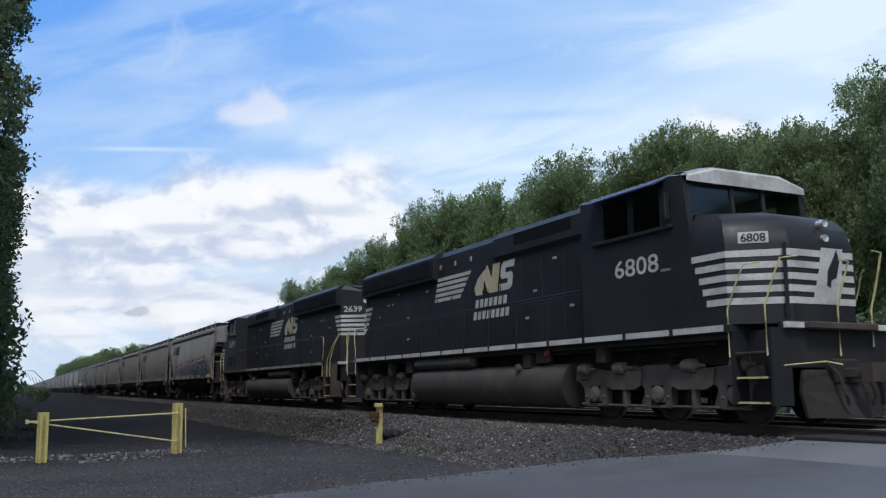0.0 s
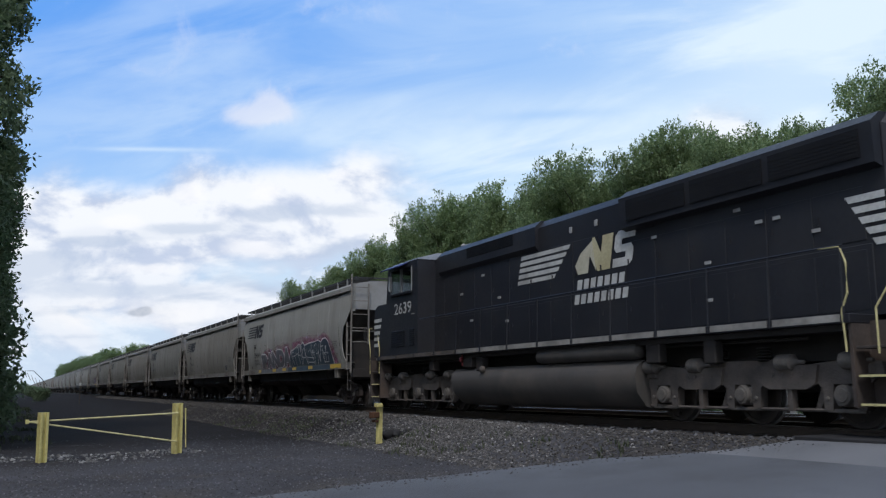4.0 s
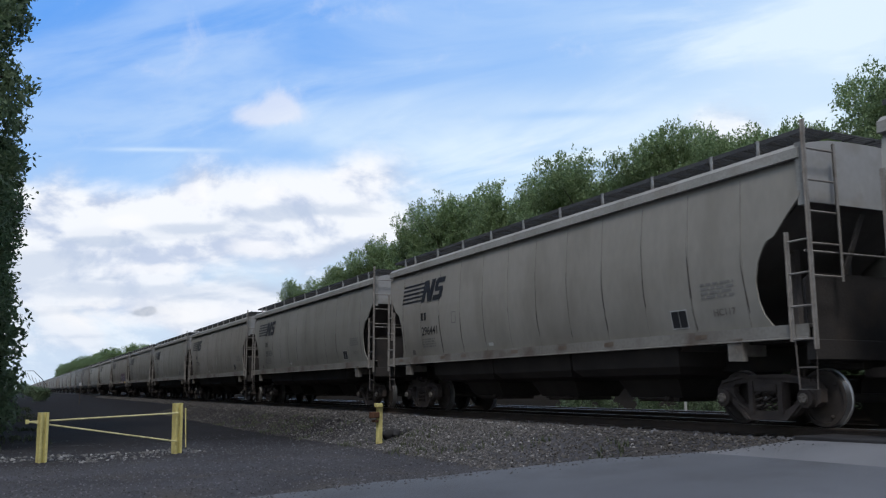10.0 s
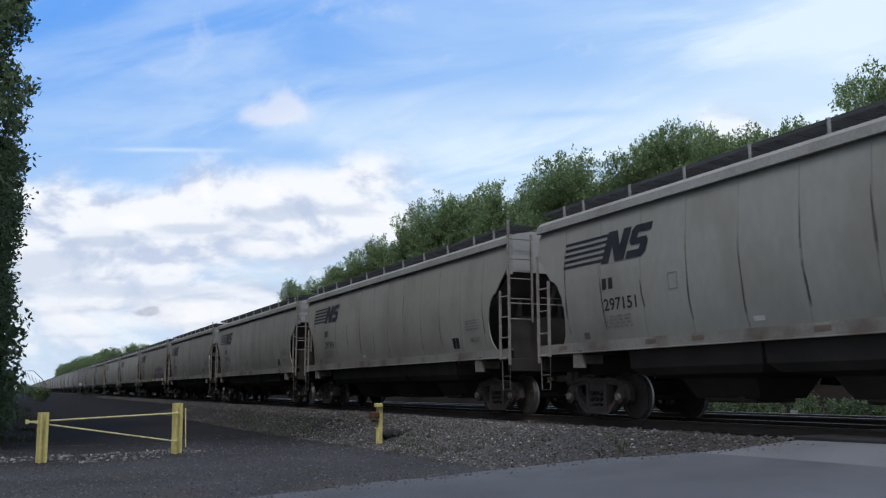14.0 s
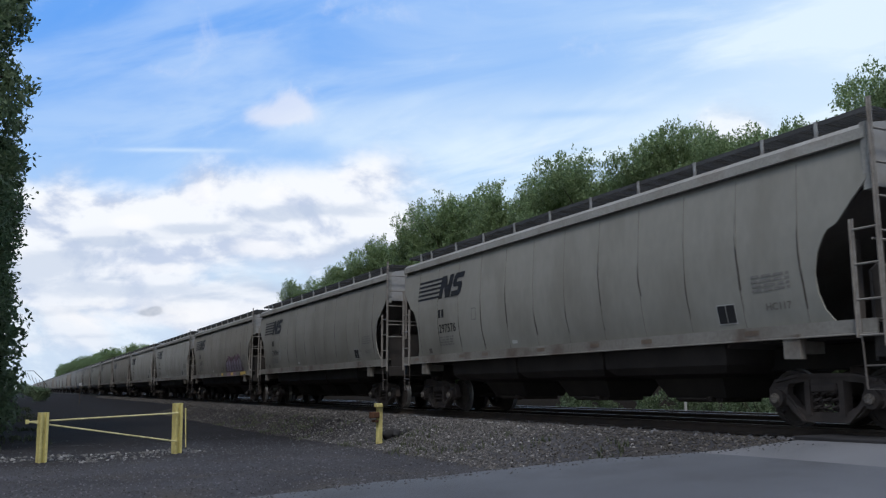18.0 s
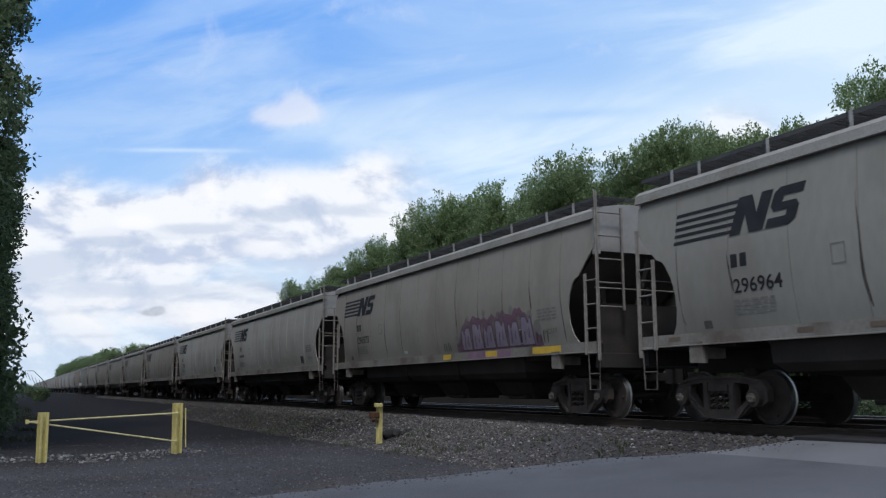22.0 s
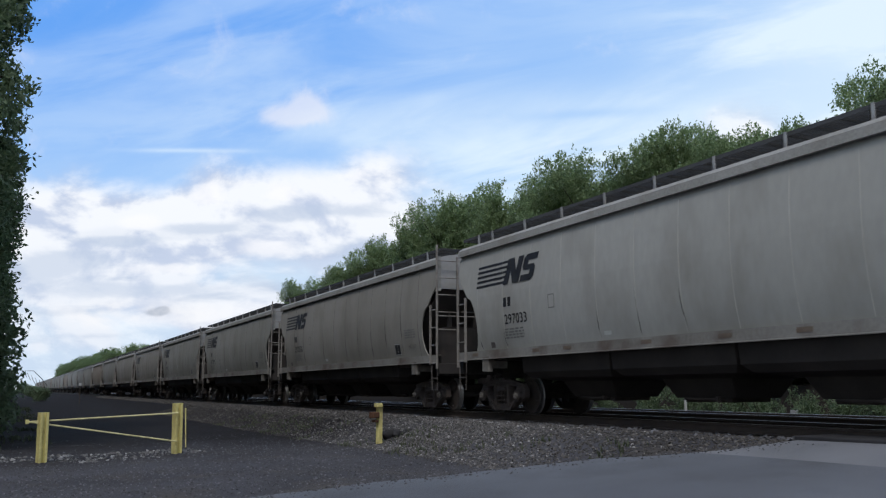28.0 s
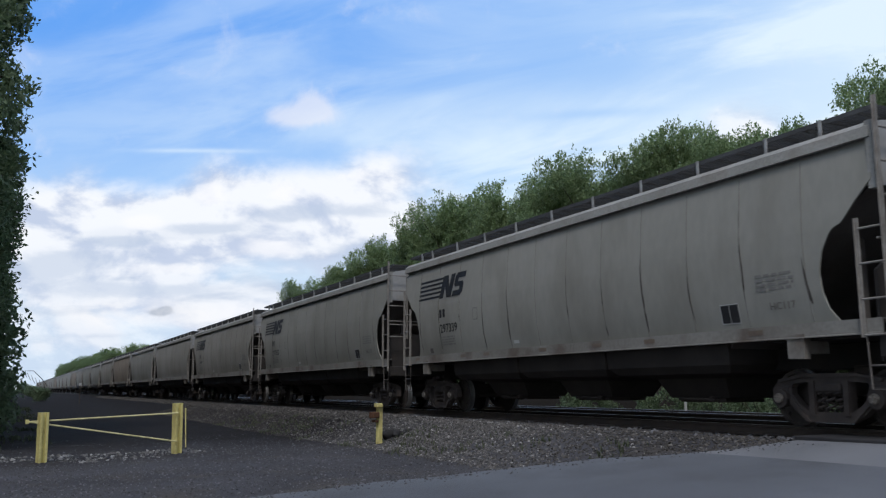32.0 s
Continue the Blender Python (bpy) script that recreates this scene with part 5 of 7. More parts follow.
def locomotive(name, label, number, long_hood_first, half_len, cab_a, cab_b, nose, hood_side, hood_end, spin):
    """cab_a, cab_b: the cab's back and windscreen foot; nose: how far the nose's side runs."""
    r = thing(name, label, "locomotive", "locomotives")
    B, W, U = M_BLACK, M_WHITE, M_UNDER
    EM = M_TRUCK
    e = half_len - (1.05 if long_hood_first else 0.85)
    sides = (-1, 1)
    end_taper = 0.13 if hood_side - hood_end > 0.4 else 0.92

    def P(nm, mat, fn, lab="", smooth=False):
        bm = bmesh.new()
        fn(bm)
        return part(nm, bm, mat, r, lab, smooth)

    # underframe, walkway and edge stripe in lengths between the handrail posts
    P("underframe", U, lambda b: (box(b, -e, e, -0.75, 0.75, 1.05, 1.55), box(b, -e + 0.9, e - 0.9, -1.40, 1.40, 1.46, 1.56)))
    P("walkway", B, lambda b: box(b, -e + 0.85, e - 0.85, -1.53, 1.53, 1.56, 1.70, 0.01))
    n = 13
    for s in sides:
        xs = np.linspace(-e + 0.95, e - 0.95, n + 1)
        for a, c in zip(xs, xs[1:]):
            P("edge_stripe", W if not long_hood_first else (M_DIRTYW if c < cab_a - 2.2 else M_LTRUCK), lambda b: box(b, a + 0.06, c - 0.06, s * 1.535 - 0.006, s * 1.535 + 0.006, 1.585, 1.695), "white painted edge stripe" if not long_hood_first else "grimy painted edge stripe")
    # long hood with a chamfered top, doors and latches
    top = [(-0.92, 1.70), (-0.92, 4.58), (-0.76, 4.76), (0.76, 4.76), (0.92, 4.58), (0.92, 1.70)]
    P("long_hood", B, lambda b: prism(b, top, hood_side, cab_a, "x"))
    def endcap(b):
        ring1 = [(hood_side, y, z) for y, z in top]
        ring2 = [(hood_end, y * end_taper, z if z < 4.5 else z - 0.12) for y, z in top]
        loft(b, [ring1, ring2])
    P("hood_end", B, endcap)
    P("low_hood", B, lambda b: (box(b, hood_side + 0.3, cab_a, -0.935, 0.935, 1.70, 2.78, 0.01)), "lower hood with blower duct")
    rad = [(-0.93, 3.90), (-1.10, 3.96), (-1.12, 4.60), (-0.90, 4.77), (0.90, 4.77), (1.12, 4.60), (1.10, 3.96), (0.93, 3.90)]
    P("radiator_housing", B, lambda b: prism(b, rad, hood_side + 0.02, hood_side + 6.2, "x"))
    for s in sides:
        for i in range(3):
            x0 = hood_side + 0.25 + i * 1.95
            P("radiator_grille", M_BLACK2, lambda b: (box(b, x0, x0 + 1.8, s * 1.128 - 0.006, s * 1.128 + 0.006, 4.08, 4.52), [box(b, x0 + 0.02, x0 + 1.78, s * 1.132 - 0.006, s * 1.132 + 0.006, 4.11 + j * 0.06, 4.13 + j * 0.06) for j in range(6)]))
    for i in range(3):
        P("roof_fan", M_BLACK2, lambda b: lathe(b, [(0.5, 4.83), (0.62, 4.84), (0.62, 4.90), (0.1, 4.92)], (hood_side + 1.2 + i * 1.9, 0, -0.04), "z", 20))
    P("exhaust_stack", M_BLACK2, lambda b: box(b, -0.5, 0.9, -0.3, 0.3, 4.60, 4.90, 0.05))
    P("dynamic_brake_housing", B, lambda b: prism(b, [(-0.93, 4.0), (-1.02, 4.12), (-1.02, 4.60), (-0.84, 4.77), (0.84, 4.77), (1.02, 4.60), (1.02, 4.12), (0.93, 4.0)], 0.1, cab_a - 0.4, "x"))
    for s in sides:
        P("brake_grille", M_BLACK2, lambda b: (box(b, 1.2, 3.8, s * 1.020 - 0.006, s * 1.020 + 0.006, 4.30, 4.60), [box(b, 1.2, 3.8, s * 1.026 - 0.006, s * 1.026 + 0.006, 4.33 + j * 0.06, 4.35 + j * 0.06) for j in range(5)]))
        # hood doors: thin raised panels
        xs = np.arange(hood_side + 0.4, cab_a - 0.5, 0.98)
        for j, x in enumerate(xs):
            P("hood_door", B, lambda b: (box(b, x, x + 0.95, s * 0.924 - 0.008, s * 0.924 + 0.008, 2.84, 3.68 if x < hood_side + 6.3 else 4.0, 0.006), box(b, x + 0.84, x + 0.88, s * 0.938 - 0.014, s * 0.938 + 0.014, 3.2, 3.32)))
            P("access_panel", B, lambda b: (box(b, x, x + 0.96, s * 0.936 - 0.004, s * 0.936 + 0.004, 1.78, 2.70, 0.006), box(b, x + 0.82, x + 0.87, s * 0.945 - 0.008, s * 0.945 + 0.008, 2.2, 2.3)))
        for x in (-3.4, -2.4, -1.4):
            P("lifting_lug", M_GALV, lambda b: box(b, x, x + 0.10, s * 0.945 - 0.012, s * 0.945 + 0.012, 4.22, 4.36, 0.005))
        for x, z in ((-7.6, 3.45), (-7.2, 3.45), (-5.9, 2.9), (-5.9, 2.2), (-8.4, 3.1), (-6.7, 3.75), (-4.4, 3.62), (1.6, 2.35), (2.0, 3.0), (2.9, 3.7), (3.6, 2.5), (4.2, 3.3)):
            P("door_plate", M_GALV, lambda b: box(b, x, x + 0.16, s * 0.948 - 0.008, s * 0.948 + 0.008, z, z + 0.06))
    # cab
    # walls, with the window openings left free
    wz0, wz1 = 3.66, 4.42
    wa, wb = (cab_a + 0.42, cab_b - 0.30) if long_hood_first else (cab_a + 0.80, cab_b - 0.66)
    wm = (wa + wb) / 2
    for s in sides:
        y0, y1 = (s * 1.53, s * 1.47) if s < 0 else (1.47, 1.53)
        P("cab_side", B, lambda b: prism(b, [(cab_a, 1.70), (cab_a, wz0), (cab_b + 0.055, wz0), (cab_b + 0.08, 3.42), (cab_b + 0.08, 1.70)], y0, y1, "y"), "black painted cab side")
        P("window_header", B, lambda b: prism(b, [(cab_a, wz1), (cab_a, 4.60), (cab_b - 0.08, 4.60), (cab_b - 0.04, wz1)], y0, y1, "y"))
        P("rear_pillar", B, lambda b: box(b, cab_a, wa, y0, y1, wz0, wz1))
        P("front_pillar", B, lambda b: prism(b, [(wb, wz0), (cab_b + 0.055, wz0), (cab_b - 0.04, wz1), (wb, wz1)], y0, y1, "y"))
        P("middle_pillar", B, lambda b: box(b, wm - 0.04, wm + 0.04, y0, y1, wz0, wz1))
    P("cab_back", B, lambda b: box(b, cab_a, cab_a + 0.06, -1.47, 1.47, 1.70, 4.60))
    P("cab_front", B, lambda b: box(b, cab_b - 0.02, cab_b + 0.04, -1.47, 1.47, 1.70, 3.42))
    P("windscreen_header", B, lambda b: prism(b, [(cab_b - 0.08, 4.38), (cab_b - 0.03, 4.38), (cab_b - 0.06, 4.60), (cab_b - 0.10, 4.60)], -1.47, 1.47, "y"))
    for y in (-1.47, -0.40, 0.40, 1.40):
        P("windscreen_pillar", B, lambda b: prism(b, [(cab_b + 0.02, 3.40), (cab_b + 0.08, 3.40), (cab_b - 0.02, 4.42), (cab_b - 0.09, 4.42)], y, y + 0.07, "y"))
    P("cab_floor", U, lambda b: box(b, cab_a + 0.06, cab_b - 0.02, -1.47, 1.47, 2.0, 2.05))
    def croof(b):
        rings = []
        for x, dz in ((cab_a - 0.02, 0.0), (cab_b - 0.35, 0.0), (cab_b + 0.02, -0.06)):
            rings.append([(x, y, z + dz) for y, z in ((-1.54, 4.58), (-1.50, 4.62), (-0.85, 4.80), (0.85, 4.80), (1.50, 4.62), (1.54, 4.58))])
        loft(b, rings)
    P("cab_roof", M_ROOF, croof, "weathered silver-grey cab roof")
    P("roof_front", W, lambda b: loft(b, [[(cab_b + 0.03, y, z) for y, z in ((-1.50, 4.44), (-1.48, 4.55), (-0.85, 4.73), (0.85, 4.73), (1.48, 4.55), (1.50, 4.44))], [(cab_b + 0.075, y, z - 0.03) for y, z in ((-1.47, 4.44), (-1.46, 4.53), (-0.83, 4.71), (0.83, 4.71), (1.46, 4.53), (1.47, 4.44))]]), "pale band over the windscreen")
    for s in sides:
        for a, c in ((wa, wm - 0.04), (wm + 0.04, wb)):
            o = P("side_window", M_GLASS, lambda b: box(b, a, c, s * 1.50 - 0.006, s * 1.50 + 0.006, 3.66, 4.42))
            o.visible_shadow = False
            for q in (a, c - 0.04):
                P("window_post", M_GALV if long_hood_first else B, lambda b: box(b, q, q + 0.04, s * 1.535 - 0.012, s * 1.535 + 0.012, 3.66, 4.42), "window post")
        P("awning", M_BLUE, lambda b: loft(b, [[(x, s * 1.50, 4.60), (x, s * 1.52, 4.56), (x, s * 1.86, 4.40), (x, s * 1.87, 4.43)] for x in ((wa + 0.35, wb + 0.10) if long_hood_first else (wa - 0.25, wb + 0.15))]), "blue window awning")
        P("mirror", M_GALV if long_hood_first else B, lambda b: box(b, cab_b - 0.45, cab_b - 0.40, s * 1.60 - 0.06, s * 1.60 + 0.06, 3.75, 4.25, 0.01))
        P("armrest", B, lambda b: box(b, cab_a + 0.45, cab_b - 0.35, s * 1.56 - 0.03, s * 1.56 + 0.03, 3.58, 3.66, 0.015))
    for y in (-1.40, -0.33, 0.47):
        o = P("windscreen", M_GLASS, lambda b: prism(b, [(cab_b + 0.045, 3.42), (cab_b + 0.055, 3.42), (cab_b - 0.045, 4.38), (cab_b - 0.055, 4.38)], y, y + (1.0 if y < -1 else 0.8 if y < 0 else 0.93), "y"))
        o.visible_shadow = False
    P("seat", M_UNDER, lambda b: (box(b, cab_a + 0.8, cab_a + 1.3, -1.1, -0.6, 2.5, 2.62, 0.03), box(b, cab_a + 0.75, cab_a + 0.87, -1.1, -0.6, 2.6, 3.7, 0.03), box(b, cab_a + 0.95, cab_a + 1.15, -0.95, -0.75, 2.05, 2.5)))
    if long_hood_first:
        for s in sides:
            for x0, x1 in ((cab_a + 1.0, cab_a + 1.5), (cab_a + 1.55, cab_a + 2.05), (cab_a + 0.25, cab_a + 0.6)):
                for j in range(8):
                    P("louvre", M_BLACK2, lambda b: prism(b, [(s * 1.53, 1.96 + j * 0.065), (s * 1.556, 1.965 + j * 0.065), (s * 1.53, 2.01 + j * 0.065)], x0, x1, "x"))
    # nose: tapered wide nose with chamfered corners
    nf = nose + 0.72
    def nosefn(b):
        rings = []
        for z, x1, in NOSE_B if long_hood_first else NOSE_A:
            inx = 1.50 - 0.04 * max(0, z - 3.0)
            back = cab_b + 0.07
            f, sd = nf + x1, nose + x1 * 0.6
            if z > 3.5:
                inx = 1.50 - 0.5 * (z - 3.35)
            rings.append([(back, -inx, z + (0.10 if z > 3.3 else 0.0)), (sd, -inx, z), (f, -0.75, z), (f, 0.75, z), (sd, inx, z), (back, inx, z)])
        loft(b, rings)
    P("nose", B, nosefn, "wide black nose", True)
    # white stripes round the nose
    for i in range(5):
        z0 = 2.03 + i * 0.205
        x0 = cab_b + 0.42 - 0.085 * i if not long_hood_first else cab_b + 0.85 - 0.07 * i
        def band(b):
            o = 0.012
            path = [(x0, -1.50 - o), (nose + 0.0, -1.50 - o), (nf + o, -0.75), (nf + o, 0.75), (nose, 1.50 + o), (x0, 1.50 + o)]
            inner = [(x0, -1.49), (nose - 0.01, -1.49), (nf - 0.01, -0.74), (nf - 0.01, 0.74), (nose - 0.01, 1.49), (x0, 1.49)]
            pts = path + inner[::-1]
            prism(b, pts, z0, z0 + 0.115, "z")
        P("nose_stripe", W, band, "white painted nose stripe")
    P("nose_emblem", W, lambda b: prism(b, [(-0.30, 2.04), (0.34, 2.04), (0.42, 2.35), (0.50, 3.02), (-0.02, 3.02), (-0.10, 2.62)], nf + 0.014, nf + 0.022, "x"), "pale emblem")
    P("emblem_figure", B, lambda b: prism(b, [(0.06, 2.36), (0.10, 2.62), (0.26, 2.86), (0.34, 3.00), (0.40, 2.80), (0.30, 2.50), (0.18, 2.46), (0.14, 2.32)], nf + 0.023, nf + 0.028, "x"), "dark figure on the emblem")
    P("nose_door", B, lambda b: box(b, nf - 0.005, nf + 0.018, -0.92, -0.84, 1.8, 3.06, 0.004), "black door edge")
    for z in (3.20, 3.46):
        P("headlight", M_LENS, lambda b: lathe(b, [(0.02, -0.05 - (z - 3.20) * 0.25), (0.066, -0.05 - (z - 3.20) * 0.25), (0.07, 0.035), (0.055, 0.03), (0.015, 0.02)], (nf - 0.02, 0.12, z), "x", 14), "round glass headlight", True)
    for s in sides:
        P("ditch_light", M_LENS, lambda b: lathe(b, [(0.02, -0.02), (0.09, -0.02), (0.09, 0.05), (0.05, 0.07)], (e - 0.08, s * 0.95, 1.62), "x", 12), "ditch light", True)
        c = Vector(((nose + nf) / 2 - 0.10, s * 1.16, 3.18))
        bm = bmesh.new()
        box(bm, -0.25, 0.25, -0.012, 0.012, -0.10, 0.10, 0.004)
        nb = part("number_board", bm, W, r, "lit white number board")
        ang = math.degrees(math.atan2(-s * 0.75, nf - nose)) if s > 0 else math.degrees(math.atan2(0.75, nf - nose))
        nb.matrix_basis = pose(c.x + 0.06, c.y, c.z, 0, 0, ang)
        v, f = lettering(number, 0.15, 0.02)
        w = max(q[0] for q in v)
        me = bpy.data.meshes.new("board_number")
        me.from_pydata([((q[0] / w - 0.5) * 0.41 * (-s), s * 0.0165, q[1] - 0.075) for q in v], [], f)
        me.materials.append(M_MARK)
        o = new("board_number", me)
        o.parent = nb
    # marks on cab and hood
    mid = (cab_a + cab_b) / 2
    back = 0.26 if long_hood_first else 0.0
    for s in sides:
        text_mark("cab_number", number, mid - 0.50 - back, mid + 0.86 - back, 2.98 if long_hood_first else 2.82, 0.36, 1.536, W, r, s)
        flat_mark("model_stencil", [(mid + 0.92, 2.80), (mid + 1.20, 2.80), (mid + 1.20, 2.85), (mid + 0.92, 2.85)] if s < 0 else [(mid - 1.0, 2.90), (mid - 0.76, 2.90), (mid - 0.76, 2.935), (mid - 1.0, 2.935)], 1.536, M_DIRTYW, r, s)
        # emblem: five stripes and two blocks, and two rows of bars below it
        g = (lambda x: x) if s < 0 else (lambda x: -2.65 - x)
        yy = 0.938
        for i in range(5):
            z = 3.24 + i * 0.155
            flat_mark("logo_stripe", [(g(-3.78 + 0.05 * i), z), (g(-2.05 + 0.16 * i), z), (g(-1.98 + 0.16 * i), z + 0.10), (g(-3.75 + 0.05 * i), z + 0.10)], yy, W, r, s)
        for shape, x, w, mat in ((LOGO_A[:4] + [(0.36, 0.92), (0.22, 0.80), (0.02, 0.62), (-0.12, 0.28)], -1.06, 1.20, M_CREAM), ([(0.40, 0.50), (0.62, 0), (1, 0), (1, 1), (0.67, 1), (0.67, 0.52), (0.42, 1), (0.34, 1)], -1.04, 1.20, M_GOLD), (LOGO_B, 0.24, 0.68, W)):
            flat_mark("logo_block", [(g(x + u * w + 0.17 * v), 3.20 + 0.77 * v) for u, v in shape], yy + 0.003, mat, r, s)
        for z, a, c, cnt in ((2.85, -1.10, 0.72, 7), (2.86 - 0.34, -1.22, 0.82, 8)):
            wd = (c - a) / cnt
            for j in range(cnt):
                flat_mark("lettering_bar", [(g(a + wd * j), z), (g(a + wd * (j + 0.72)), z), (g(a + wd * (j + 0.72) + 0.05), z + 0.22), (g(a + wd * j + 0.05), z + 0.22)], yy + 0.012, W, r, s)
        # stripes near the long hood's end
        for i in range(5):
            z = 2.74 + i * 0.175
            flat_mark("end_stripe", [(hood_side + 0.02, z), (hood_side + 0.22 + 0.11 * i, z), (hood_side + 0.29 + 0.11 * i, z + 0.11), (hood_side + 0.02, z + 0.11)], 0.940, W, r, s)
    # stripes and number on the hood's end face
    k1 = Vector((hood_side, 0.92, 0))
    k2 = Vector((hood_end, 0.92 * end_taper, 0))
    for s in sides:
        for i in range(5):
            z = 2.74 + i * 0.175
            o = Vector((-0.012, s * 0.012, 0))
            a, b2 = k1.copy(), k2.copy()
            a.y *= s
            b2.y *= s
            me = bpy.data.meshes.new("end_stripe")
            p, q = a + o, b2 + o
            me.from_pydata([(p.x, p.y, z), (q.x, q.y, z), (q.x, q.y, z + 0.11), (p.x, p.y, z + 0.11)], [], [(0, 1, 2, 3)])
            me.materials.append(W)
            ob = new("end_stripe", me)
            ob.parent = r
        v, f = lettering(number, 0.24, 0.02)
        w = max(t[0] for t in v)
        me = bpy.data.meshes.new("end_number")
        p, q = Vector((k1.x, s * k1.y, 0)), Vector((k2.x, s * k2.y, 0))
        d0 = Vector((-0.012, s * 0.012, 0))
        st, en = (p, q) if s > 0 else (q, p)
        me.from_pydata([tuple(st + (en - st) * (0.12 + 0.76 * t[0] / w) + d0 + Vector((0, 0, 3.66 + t[1]))) for t in v], [], f)
        me.materials.append(W)
        ob = new("end_number", me)
        ob.parent = r
    P("end_emblem", W, lambda b: prism(b, [(-0.17, 2.75), (-0.10, 3.1), (-0.16, 3.5), (0.05, 3.62), (0.17, 3.55), (0.08, 3.2), (0.16, 2.9), (0.05, 2.75)], hood_end - 0.014, hood_end - 0.002, "x"), "pale emblem")
    for y in (-0.12, 0.12):
        P("rear_headlight", M_LENS, lambda b: lathe(b, [(0.02, 0.02), (0.09, 0.02), (0.10, -0.05), (0.06, -0.04)], (hood_end, y, 4.10), "x", 14), "round glass headlight", True)
    # fuel tank, air reservoirs, gear under the walkway
    tank = [(-1.28, 1.18), (-1.44, 1.05), (-1.50, 0.85), (-1.46, 0.55), (-1.25, 0.28), (-1.0, 0.20), (1.0, 0.20), (1.25, 0.28), (1.46, 0.55), (1.50, 0.85), (1.44, 1.05), (1.28, 1.18)]
    P("fuel_tank", M_TANK, lambda b: loft(b, [[(x, y, z) for y, z in tank] for x in (-4.25, 0.0)] + [[(3.62, y, z) for y, z in tank], [(3.78 + 0.30 * (z - 0.2), y * 0.97, z) for y, z in tank]]), "dusty dark fuel tank", True)
    for s in sides:
        P("air_reservoir", M_TANK, lambda b: lathe(b, [(0.05, -4.25), (0.15, -4.20), (0.17, -4.1), (0.17, -0.6), (0.15, -0.5), (0.05, -0.45)], (0, s * 1.30, 1.36), "x", 14), "long dusty air tank", True)
        for x0, x1, z0, z1 in ((2.2, 2.55, 1.1, 1.45), (2.8, 3.3, 1.2, 1.46), (-4.9, -4.5, 1.1, 1.46), (5.2, 5.5, 1.15, 1.46), (-6.4, -6.1, 1.05, 1.46)):
            P("equipment_box", U, lambda b: box(b, x0, x1, s * 1.32 - 0.1, s * 1.32 + 0.1, z0, z1, 0.02))
        P("fuel_filler", M_LTRUCK, lambda b: lathe(b, [(0.02, -0.06), (0.09, -0.05), (0.09, 0.03), (0.03, 0.06)], (2.1, s * 1.48, 1.12), "y", 12), "round filler cap")
        P("shutoff_valve", M_RED, lambda b: (lathe(b, [(0.02, -0.05), (0.07, -0.04), (0.07, 0.04), (0.02, 0.05)], (3.35, s * 1.44, 1.42), "y", 10), box(b, 3.33, 3.37, s * 1.40 - 0.03, s * 1.40 + 0.03, 1.25, 1.56)), "red fuel shut-off valve")
        P("brake_pipe", U, lambda b: pipe(b, [(-4.2, s * 1.15, 1.42), (-8.2, s * 1.15, 1.40)], 0.03, 6))
        P("brake_pipe", U, lambda b: pipe(b, [(2.8, s * 1.2, 1.42), (8.6, s * 1.2, 1.42)], 0.035, 6))
    # ends: step wells, pilot, plough, coupler, yellow grab irons
    for s in (1, -1):
        P("end_plate", B, lambda b: (box(b, min(s * (e - 0.08), s * e), max(s * (e - 0.08), s * e), -1.24, 1.24, 0.95, 1.72, 0.01)))
        P("anticlimber", M_WELL, lambda b: box(b, min(s * e, s * (e + 0.22)), max(s * e, s * (e + 0.22)), -0.80, 0.80, 1.58, 1.70, 0.02), "scuffed brown end platform edge")
        for q in (-1, 1):
            P("platform_stripe", W, lambda b: box(b, min(s * (e + 0.01), s * (e + 0.10)), max(s * (e + 0.01), s * (e + 0.10)), q * 1.02 - 0.20, q * 1.02 + 0.20, 1.59, 1.69, 0.01), "white end stripe")
        def plough(b):
            rows = []
            for z, w, x0, x1 in ((0.92, 0.80, 0.0, 0.08), (0.55, 0.92, 0.04, 0.22), (0.14, 0.86, 0.10, 0.42)):
                rows.append([(s * (e + x), y, z) for x, y in ((x0, -w), (x1, 0.0), (x0, w), (x0 - 0.06, w), (x0 - 0.06, -w))])
            loft(b, rows)
        P("plough", U, plough, "dirty steel snow plough")
        P("draft_gear", U, lambda b: box(b, min(s * (e - 0.3), s * (e + 0.18)), max(s * (e - 0.3), s * (e + 0.18)), -0.3, 0.3, 0.68, 1.10, 0.03))
        coupler(r, s * (half_len - 0.28), s)
        P("uncoupling_lever", M_RAIL, lambda b: pipe(b, [(s * (e + 0.16), -1.40, 0.98), (s * (e + 0.20), -0.5, 1.05), (s * (e + 0.26), -0.2, 1.0)], 0.014, 6), "yellow lever")
        for t in (0.35, -0.35):
            P("air_hose", U, lambda b: pipe(b, [(s * (e + 0.1), t, 1.0), (s * (e + 0.3), t, 0.85), (s * (e + 0.42), t, 0.5), (s * (e + 0.40), t * 0.8, 0.35)], 0.03, 6))
        for sd in sides:
            P("step_well", M_WELL if long_hood_first else B, lambda b: (box(b, min(s * (e - 0.92), s * (e - 0.86)), max(s * (e - 0.92), s * (e - 0.86)), sd * 1.28 - 0.20, sd * 1.28 + 0.20, 0.34, 1.6), box(b, min(s * e, s * (e - 0.06)), max(s * e, s * (e - 0.06)), sd * 1.28 - 0.20, sd * 1.28 + 0.20, 0.34, 1.6), box(b, min(s * e, s * (e - 0.9)), max(s * e, s * (e - 0.9)), sd * 1.08 - 0.02, sd * 1.08 + 0.02, 0.34, 1.6)), "dark step well")
